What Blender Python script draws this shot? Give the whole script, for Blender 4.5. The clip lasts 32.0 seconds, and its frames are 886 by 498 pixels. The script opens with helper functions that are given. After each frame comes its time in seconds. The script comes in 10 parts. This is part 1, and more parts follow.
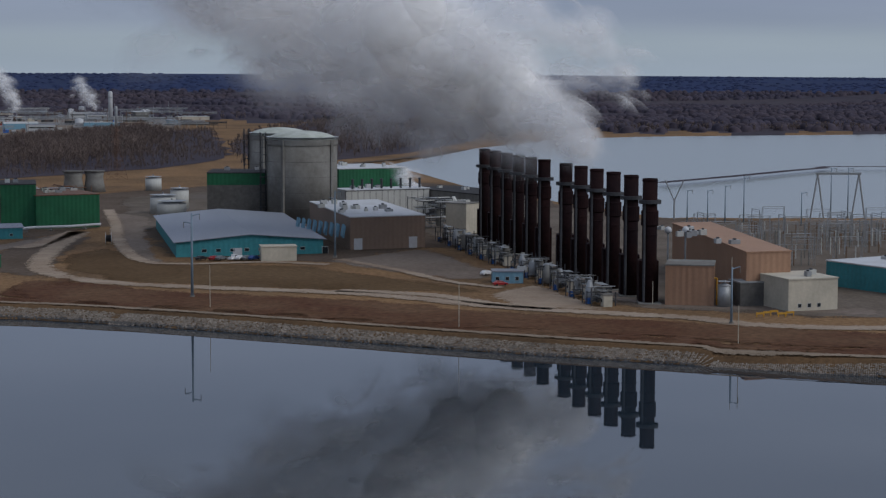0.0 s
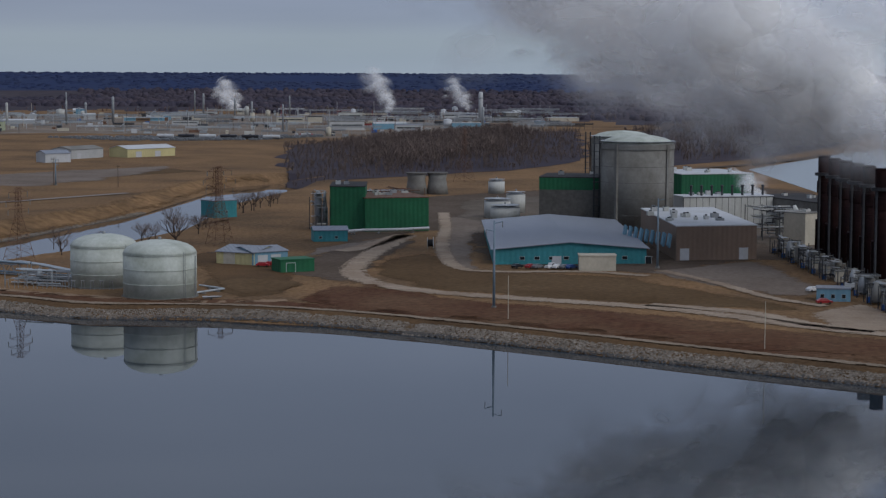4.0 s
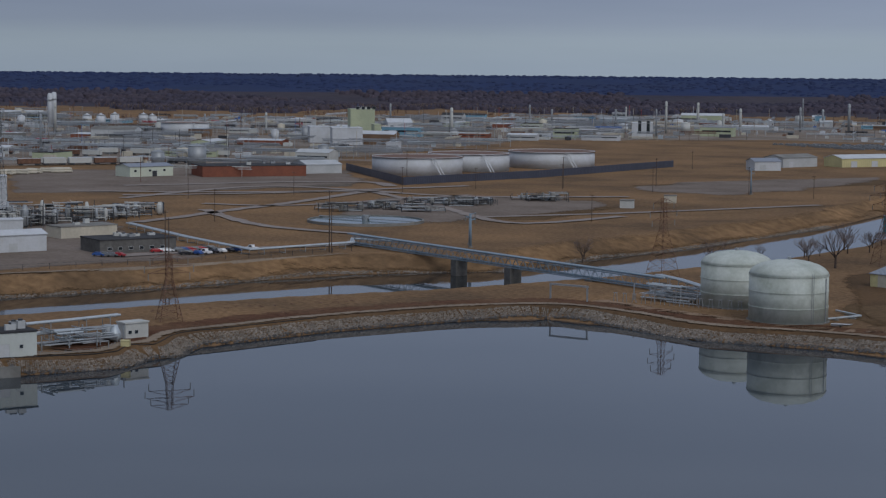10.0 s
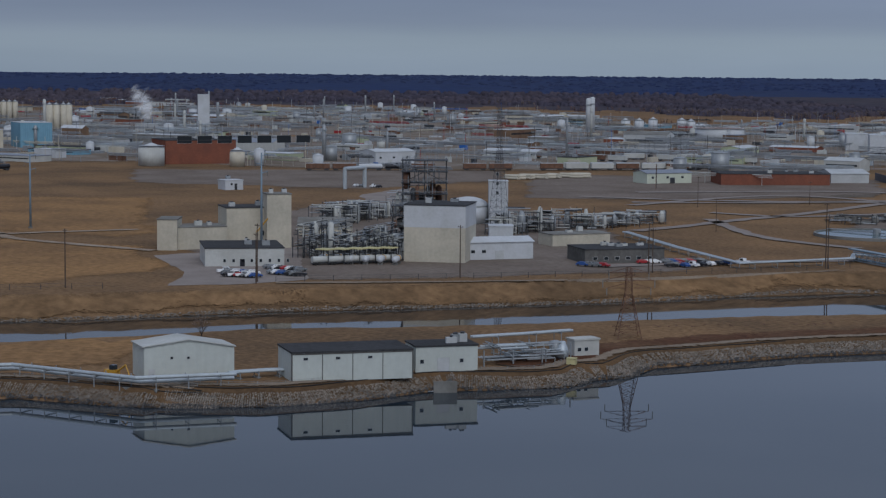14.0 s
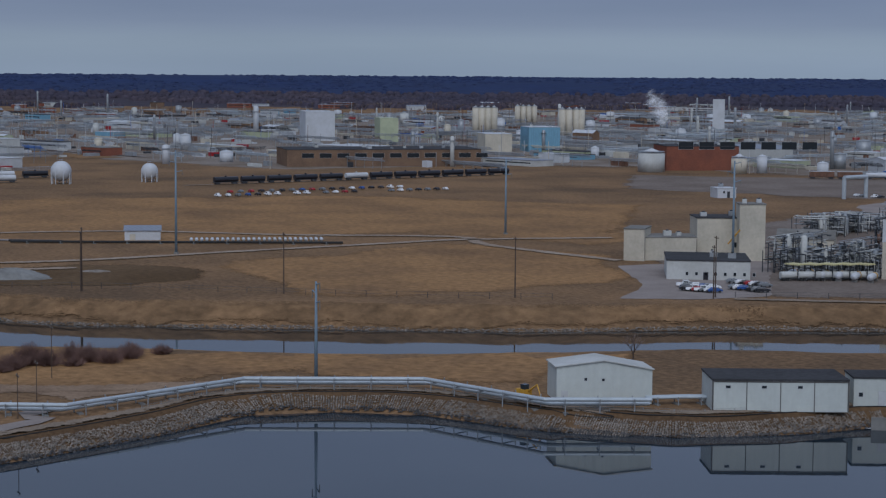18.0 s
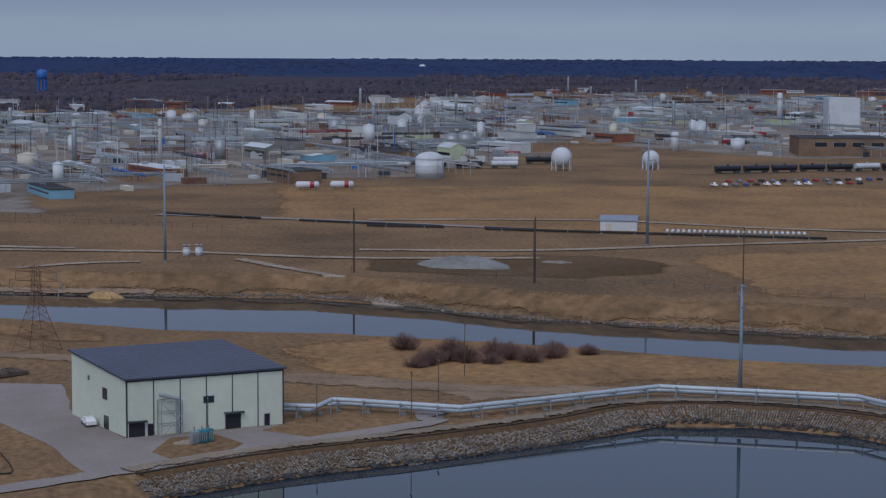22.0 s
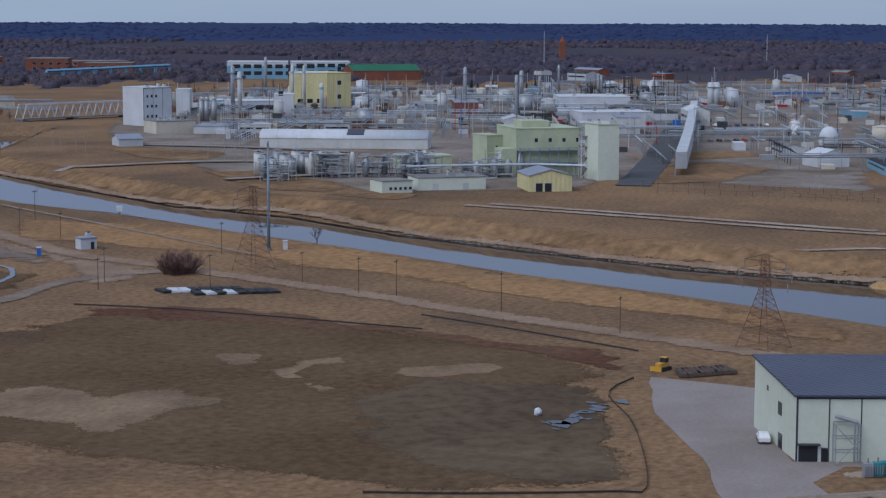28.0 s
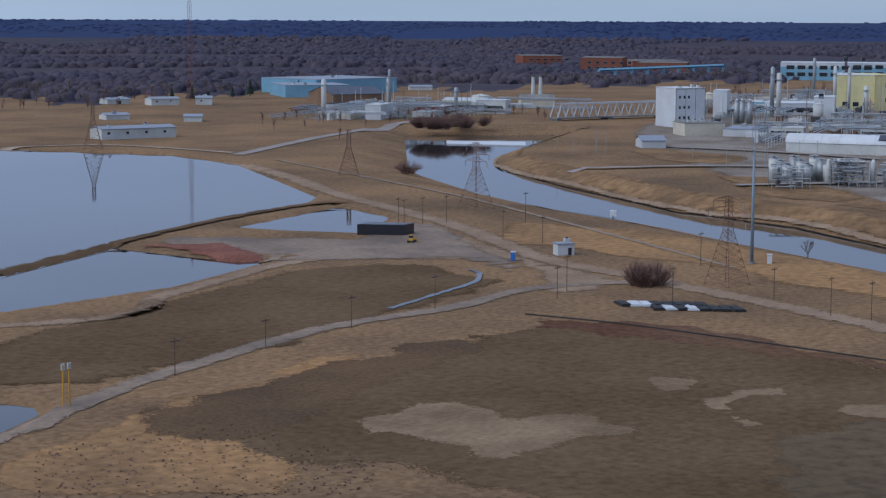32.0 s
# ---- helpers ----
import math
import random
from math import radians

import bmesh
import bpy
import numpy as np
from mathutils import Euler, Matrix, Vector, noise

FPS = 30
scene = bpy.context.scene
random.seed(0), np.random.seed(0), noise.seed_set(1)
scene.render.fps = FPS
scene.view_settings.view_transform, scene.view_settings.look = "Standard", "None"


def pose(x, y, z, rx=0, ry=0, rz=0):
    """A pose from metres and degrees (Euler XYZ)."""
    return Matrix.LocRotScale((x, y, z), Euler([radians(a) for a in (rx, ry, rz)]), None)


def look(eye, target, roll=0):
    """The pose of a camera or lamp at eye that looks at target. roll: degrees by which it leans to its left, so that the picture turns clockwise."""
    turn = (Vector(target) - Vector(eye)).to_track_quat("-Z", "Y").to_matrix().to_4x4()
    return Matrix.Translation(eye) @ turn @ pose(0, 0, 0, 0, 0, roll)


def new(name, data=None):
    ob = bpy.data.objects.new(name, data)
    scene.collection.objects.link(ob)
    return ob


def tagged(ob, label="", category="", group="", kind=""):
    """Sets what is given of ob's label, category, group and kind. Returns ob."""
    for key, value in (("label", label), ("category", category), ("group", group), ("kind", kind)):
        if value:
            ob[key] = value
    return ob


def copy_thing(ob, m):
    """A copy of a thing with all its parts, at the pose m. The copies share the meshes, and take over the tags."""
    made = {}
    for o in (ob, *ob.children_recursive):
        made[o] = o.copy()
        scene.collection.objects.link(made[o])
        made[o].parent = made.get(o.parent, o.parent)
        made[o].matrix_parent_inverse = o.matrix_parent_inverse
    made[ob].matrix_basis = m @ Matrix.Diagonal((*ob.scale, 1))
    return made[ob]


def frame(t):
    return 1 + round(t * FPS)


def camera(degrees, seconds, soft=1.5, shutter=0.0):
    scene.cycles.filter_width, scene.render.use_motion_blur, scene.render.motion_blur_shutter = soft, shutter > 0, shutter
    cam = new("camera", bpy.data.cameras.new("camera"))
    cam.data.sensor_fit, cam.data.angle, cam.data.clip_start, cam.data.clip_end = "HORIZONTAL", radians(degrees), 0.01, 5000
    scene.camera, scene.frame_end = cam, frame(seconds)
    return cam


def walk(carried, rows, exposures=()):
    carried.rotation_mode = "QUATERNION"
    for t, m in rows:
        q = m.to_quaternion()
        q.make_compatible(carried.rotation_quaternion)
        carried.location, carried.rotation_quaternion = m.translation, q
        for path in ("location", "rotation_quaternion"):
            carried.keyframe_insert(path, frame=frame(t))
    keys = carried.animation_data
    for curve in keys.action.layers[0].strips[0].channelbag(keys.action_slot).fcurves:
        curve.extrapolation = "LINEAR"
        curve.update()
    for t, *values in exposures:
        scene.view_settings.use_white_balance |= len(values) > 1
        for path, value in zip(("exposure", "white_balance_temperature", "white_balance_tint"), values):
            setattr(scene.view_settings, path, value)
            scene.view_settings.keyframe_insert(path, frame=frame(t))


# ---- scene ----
# The camera: a slow orbit, panning to its left over a cooling pond.
cam = camera(26.00, 32.0, soft=1.3)
PATH = [
    (0.0, look((0.00, 0.00, 65.99), (0.00, 199.10, 47.07), 0.166)),
    (1.0, look((5.05, 7.06, 66.10), (-4.59, 205.93, 47.10), 0.132)),
    (2.0, look((9.94, 14.23, 66.19), (-9.46, 212.38, 47.17), 0.208)),
    (2.5, look((12.32, 17.86, 66.24), (-12.09, 215.44, 47.20), 0.244)),
    (4.5, look((21.34, 32.67, 66.36), (-24.11, 226.52, 47.40), 0.257)),
    (5.0, look((23.44, 36.49, 66.38), (-28.12, 228.80, 47.44), 0.263)),
    (6.0, look((27.37, 44.31, 66.40), (-36.35, 232.94, 47.50), 0.352)),
    (7.0, look((30.91, 52.36, 66.41), (-45.06, 236.40, 47.46), 0.371)),
    (8.0, look((34.05, 60.63, 66.42), (-54.15, 239.14, 47.52), 0.409)),
    (9.0, look((36.58, 69.17, 66.44), (-63.40, 241.36, 47.60), 0.453)),
    (10.0, look((38.33, 78.00, 66.47), (-73.28, 242.89, 47.61), 0.516)),
    (11.0, look((39.24, 87.05, 66.48), (-83.84, 243.56, 47.66), 0.552)),
    (12.0, look((39.27, 96.25, 66.49), (-95.15, 243.14, 47.69), 0.469)),
    (13.0, look((38.46, 105.45, 66.47), (-106.88, 241.54, 47.66), 0.399)),
    (13.5, look((37.78, 110.00, 66.46), (-112.08, 241.10, 47.62), 0.425)),
    (14.0, look((36.94, 114.52, 66.43), (-117.08, 240.70, 47.60), 0.493)),
    (14.5, look((35.94, 119.00, 66.40), (-122.47, 239.63, 47.53), 0.516)),
    (16.5, look((30.26, 136.37, 66.24), (-143.59, 233.44, 47.45), 0.431)),
    (17.0, look((28.49, 140.59, 66.18), (-148.66, 231.50, 47.41), 0.401)),
    (18.0, look((24.63, 148.91, 66.07), (-158.09, 228.05, 47.35), 0.384)),
    (19.0, look((20.33, 157.05, 65.98), (-167.19, 224.02, 47.29), 0.316)),
    (20.0, look((15.61, 164.99, 65.91), (-175.95, 219.34, 47.19), 0.302)),
    (20.5, look((13.08, 168.87, 65.88), (-180.25, 216.52, 47.13), 0.294)),
    (21.0, look((10.41, 172.68, 65.87), (-184.51, 213.19, 46.78), 0.321)),
    (21.5, look((7.61, 176.40, 65.87), (-188.69, 209.14, 46.02), 0.298)),
    (22.0, look((4.65, 180.02, 65.87), (-192.72, 205.01, 45.38), 0.297)),
    (23.0, look((-1.66, 186.95, 65.90), (-200.28, 196.30, 44.38), 0.291)),
    (24.0, look((-8.52, 193.43, 65.94), (-207.13, 186.94, 43.38), 0.275)),
    (24.5, look((-12.12, 196.47, 65.96), (-210.28, 182.09, 43.03), 0.209)),
    (26.5, look((-27.48, 207.13, 66.04), (-220.91, 162.16, 42.33), 0.091)),
    (27.0, look((-31.51, 209.40, 66.05), (-223.02, 156.91, 42.20), 0.144)),
    (28.0, look((-39.79, 213.44, 66.06), (-226.39, 145.64, 41.91), 0.161)),
    (29.0, look((-48.29, 216.77, 66.05), (-228.78, 134.15, 41.67), 0.225)),
    (30.0, look((-56.94, 219.37, 66.03), (-230.57, 123.18, 41.59), 0.233)),
    (31.0, look((-65.67, 221.28, 65.99), (-231.91, 112.78, 41.63), 0.217)),
    (32.0, look((-74.43, 222.53, 65.95), (-233.03, 103.14, 41.57), 0.241)),
]
walk(cam, PATH, exposures=[(0.0, 0.12, 6450, 10), (6.0, 0.12, 6400, 10), (9.0, 0.12, 6350, 10), (13.0, 0.08, 6150, 9), (19.0, 0.18, 5800, 11), (21.0, 0.26, 5800, 12), (24.5, 0.42, 5800, 12), (28.0, 0.58, 5750, 12), (32.0, 0.70, 5700, 10)])

# ---- sky and light: an overcast winter day ----
world = bpy.data.worlds.new("overcast_sky")
scene.world = world
world.use_nodes = True
wn, wl = world.node_tree.nodes, world.node_tree.links
wn.clear()
w_out = wn.new("ShaderNodeOutputWorld")
w_bg = wn.new("ShaderNodeBackground")
w_sky = wn.new("ShaderNodeTexSky")
w_sky.sky_type, w_sky.sun_disc = "NISHITA", False
w_sky.sun_elevation, w_sky.sun_rotation = radians(42), radians(115)
w_co = wn.new("ShaderNodeTexCoord")
w_map = wn.new("ShaderNodeMapping")
w_map.inputs["Scale"].default_value = (1.0, 1.0, 9.0)
w_noise = wn.new("ShaderNodeTexNoise")
w_noise.inputs["Scale"].default_value = 2.2
w_noise.inputs["Detail"].default_value = 6
w_ramp = wn.new("ShaderNodeValToRGB")
w_ramp.color_ramp.elements[0].position, w_ramp.color_ramp.elements[0].color = 0.3, (0.19, 0.235, 0.34, 1)
w_ramp.color_ramp.elements[1].position, w_ramp.color_ramp.elements[1].color = 0.75, (0.42, 0.48, 0.61, 1)
w_sep = wn.new("ShaderNodeSeparateXYZ")
w_band = wn.new("ShaderNodeValToRGB")
w_band.color_ramp.elements[0].position, w_band.color_ramp.elements[0].color = 0.0, (0.38, 0.46, 0.53, 1)
w_band.color_ramp.elements[1].position, w_band.color_ramp.elements[1].color = 0.6, (0.46, 0.53, 0.68, 1)
for place, colour in ((0.014, (0.39, 0.47, 0.52, 1)), (0.024, (0.29, 0.35, 0.45, 1)), (0.045, (0.235, 0.29, 0.42, 1)), (0.10, (0.335, 0.40, 0.55, 1)), (0.25, (0.44, 0.51, 0.67, 1))):
    element = w_band.color_ramp.elements.new(place)
    element.color = colour
w_mix = wn.new("ShaderNodeMix")
w_mix.data_type, w_mix.blend_type = "RGBA", "MIX"
w_mix.inputs["Factor"].default_value = 0.36
w_scale = wn.new("ShaderNodeMix")
w_scale.data_type, w_scale.blend_type = "RGBA", "MIX"
w_scale.inputs["Factor"].default_value = 0.004
wl.new(w_co.outputs["Generated"], w_map.inputs["Vector"])
wl.new(w_map.outputs["Vector"], w_noise.inputs["Vector"])
wl.new(w_noise.outputs["Fac"], w_ramp.inputs["Fac"])
wl.new(w_co.outputs["Generated"], w_sep.inputs["Vector"])
wl.new(w_sep.outputs["Z"], w_band.inputs["Fac"])
wl.new(w_band.outputs["Color"], w_mix.inputs["A"])
wl.new(w_ramp.outputs["Color"], w_mix.inputs["B"])
wl.new(w_mix.outputs["Result"], w_scale.inputs["A"])
wl.new(w_sky.outputs["Color"], w_scale.inputs["B"])
w_side = wn.new("ShaderNodeMapRange")
w_side.inputs["From Min"].default_value, w_side.inputs["From Max"].default_value = -1.0, -0.2
w_side.inputs["To Min"].default_value, w_side.inputs["To Max"].default_value = 0.74, 1.0
w_dim = wn.new("ShaderNodeVectorMath")
w_dim.operation = "SCALE"
wl.new(w_sep.outputs["X"], w_side.inputs["Value"])
wl.new(w_scale.outputs["Result"], w_dim.inputs[0])
wl.new(w_side.outputs["Result"], w_dim.inputs["Scale"])
wl.new(w_dim.outputs["Vector"], w_bg.inputs["Color"])
w_bg.inputs["Strength"].default_value = 0.78
wl.new(w_bg.outputs["Background"], w_out.inputs["Surface"])

sun = new("sun", bpy.data.lights.new("sun", "SUN"))
sun.data.energy, sun.data.angle, sun.data.color = 1.1, radians(40), (1.0, 0.97, 0.93)
sun.matrix_world = look((0, 0, 0), (-0.62, 0.30, -0.62))
scene.cycles.transparent_max_bounces = 128
scene.cycles.max_bounces, scene.cycles.diffuse_bounces, scene.cycles.transmission_bounces = 24, 12, 16


# ---- materials ----
def mat(name, colour, rough=0.8, metal=0.0, vary=0.25, fine=3.0, coarse=0.12, bump=0.15, other=None, ridges=0.0, spec=0.4, split=(0.4, 0.62), random_tint=0.0, islands=0.0, fade=0.0):
    """A worn surface: a coarse mottling and a fine grain over a base colour. other: the colour of the stains."""
    m = bpy.data.materials.new(name)
    m.use_nodes = True
    n, l = m.node_tree.nodes, m.node_tree.links
    b = n["Principled BSDF"]
    b.inputs["Roughness"].default_value, b.inputs["Metallic"].default_value = rough, metal
    b.inputs["Specular IOR Level"].default_value = spec if rough < 0.9 else 0.05
    g = n.new("ShaderNodeNewGeometry")
    big, small = n.new("ShaderNodeTexNoise"), n.new("ShaderNodeTexNoise")
    for node, s, d in ((big, coarse, 8), (small, fine, 6)):
        node.inputs["Scale"].default_value, node.inputs["Detail"].default_value, node.inputs["Roughness"].default_value = s, d, 0.62
        l.new(g.outputs["Position"], node.inputs["Vector"])
    ramp = n.new("ShaderNodeMapRange")
    ramp.inputs["From Min"].default_value, ramp.inputs["From Max"].default_value = split
    l.new(big.outputs["Fac"], ramp.inputs["Value"])
    mix = n.new("ShaderNodeMix")
    mix.data_type = "RGBA"
    dark = other or tuple(c * (1 - vary) for c in colour)
    mix.inputs["A"].default_value, mix.inputs["B"].default_value = (*colour, 1), (*dark, 1)
    l.new(ramp.outputs["Result"], mix.inputs["Factor"])
    grain = n.new("ShaderNodeMapRange")
    grain.inputs["From Min"].default_value, grain.inputs["From Max"].default_value = 0.3, 0.7
    grain.inputs["To Min"].default_value, grain.inputs["To Max"].default_value = 1 - vary, 1 + vary
    l.new(small.outputs["Fac"], grain.inputs["Value"])
    mul = n.new("ShaderNodeVectorMath")
    mul.operation = "SCALE"
    l.new(mix.outputs["Result"], mul.inputs[0])
    l.new(grain.outputs["Result"], mul.inputs["Scale"])
    last = mul.outputs["Vector"]
    if random_tint or islands:
        src = n.new("ShaderNodeObjectInfo").outputs["Random"] if random_tint else g.outputs["Random Per Island"]
        rr = n.new("ShaderNodeMapRange")
        amount = random_tint or islands
        rr.inputs["To Min"].default_value, rr.inputs["To Max"].default_value = 1 - amount, 1 + amount
        l.new(src, rr.inputs["Value"])
        mul2 = n.new("ShaderNodeVectorMath")
        mul2.operation = "SCALE"
        l.new(last, mul2.inputs[0])
        l.new(rr.outputs["Result"], mul2.inputs["Scale"])
        last = mul2.outputs["Vector"]
    l.new(last, b.inputs["Base Color"])
    if fade:
        at = n.new("ShaderNodeAttribute")
        at.attribute_name = "fade"
        patch = n.new("ShaderNodeTexNoise")
        patch.inputs["Scale"].default_value, patch.inputs["Detail"].default_value, patch.inputs["Roughness"].default_value = fade, 9, 0.68
        l.new(g.outputs["Position"], patch.inputs["Vector"])
        speck = n.new("ShaderNodeTexNoise")
        speck.inputs["Scale"].default_value, speck.inputs["Detail"].default_value, speck.inputs["Roughness"].default_value = 1.3, 5, 0.7
        l.new(g.outputs["Position"], speck.inputs["Vector"])
        both, total = n.new("ShaderNodeMath"), n.new("ShaderNodeMath")
        both.operation = total.operation = "MULTIPLY_ADD"
        both.inputs[1].default_value, total.inputs[1].default_value = 1.5, 1.3
        l.new(patch.outputs["Fac"], both.inputs[0])
        l.new(at.outputs["Fac"], both.inputs[2])
        l.new(speck.outputs["Fac"], total.inputs[0])
        l.new(both.outputs["Value"], total.inputs[2])
        soft = n.new("ShaderNodeMapRange")
        soft.inputs["From Min"].default_value, soft.inputs["From Max"].default_value = 1.83, 1.87
        l.new(total.outputs["Value"], soft.inputs["Value"])
        l.new(soft.outputs["Result"], b.inputs["Alpha"])
    if bump or ridges:
        bp = n.new("ShaderNodeBump")
        bp.inputs["Strength"].default_value = 0.6 if ridges else 0.5
        bp.inputs["Distance"].default_value = max(bump, ridges)
        if ridges:
            w = n.new("ShaderNodeTexWave")
            w.bands_direction = "DIAGONAL"
            w.inputs["Scale"].default_value = 0.35
            co = n.new("ShaderNodeTexCoord")
            cut = n.new("ShaderNodeMapping")
            cut.inputs["Scale"].default_value = (1, 1, 0)
            l.new(co.outputs["Object"], cut.inputs["Vector"])
            l.new(cut.outputs["Vector"], w.inputs["Vector"])
            l.new(w.outputs["Fac"], bp.inputs["Height"])
        else:
            l.new(small.outputs["Fac"], bp.inputs["Height"])
        l.new(bp.outputs["Normal"], b.inputs["Normal"])
    return m


def water_mat(name, colour, rough, scale, strength):
    m = bpy.data.materials.new(name)
    m.use_nodes = True
    n, l = m.node_tree.nodes, m.node_tree.links
    b = n["Principled BSDF"]
    b.inputs["Roughness"].default_value = rough
    b.inputs["IOR"].default_value = 1.33
    b.inputs["Base Color"].default_value = (*colour, 1)
    g = n.new("ShaderNodeNewGeometry")
    a = n.new("ShaderNodeTexNoise")
    a.inputs["Scale"].default_value, a.inputs["Detail"].default_value = scale, 3
    l.new(g.outputs["Position"], a.inputs["Vector"])
    bp = n.new("ShaderNodeBump")
    bp.inputs["Strength"].default_value, bp.inputs["Distance"].default_value = strength, 0.05
    l.new(a.outputs["Fac"], bp.inputs["Height"])
    l.new(bp.outputs["Normal"], b.inputs["Normal"])
    return m


def steam_mat(name, alpha):
    """Thin veils of white droplets, densest in the middle of each."""
    m = bpy.data.materials.new(name)
    m.use_nodes = True
    n, l = m.node_tree.nodes, m.node_tree.links
    n.remove(n["Principled BSDF"])
    d, t, clear = n.new("ShaderNodeBsdfDiffuse"), n.new("ShaderNodeBsdfTranslucent"), n.new("ShaderNodeBsdfTransparent")
    d.inputs["Color"].default_value = t.inputs["Color"].default_value = (0.96, 0.96, 0.96, 1)
    both, mixed = n.new("ShaderNodeMixShader"), n.new("ShaderNodeMixShader")
    both.inputs["Fac"].default_value = 0.45
    l.new(d.outputs["BSDF"], both.inputs[1])
    l.new(t.outputs["BSDF"], both.inputs[2])
    a, g, r = n.new("ShaderNodeTexNoise"), n.new("ShaderNodeNewGeometry"), n.new("ShaderNodeMapRange")
    a.inputs["Scale"].default_value, a.inputs["Detail"].default_value = 0.05, 2
    l.new(g.outputs["Position"], a.inputs["Vector"])
    r.inputs["From Min"].default_value, r.inputs["From Max"].default_value = 0.2, 0.7
    r.inputs["To Min"].default_value, r.inputs["To Max"].default_value = alpha * 0.25, alpha
    l.new(a.outputs["Fac"], r.inputs["Value"])
    at, times = n.new("ShaderNodeAttribute"), n.new("ShaderNodeMath")
    at.attribute_name = "fade"
    times.operation = "MULTIPLY"
    l.new(at.outputs["Fac"], times.inputs[0])
    l.new(r.outputs["Result"], times.inputs[1])
    l.new(times.outputs["Value"], mixed.inputs["Fac"])
    l.new(clear.outputs["BSDF"], mixed.inputs[1])
    l.new(both.outputs["Shader"], mixed.inputs[2])
    l.new(mixed.outputs["Shader"], n["Material Output"].inputs["Surface"])
    return m


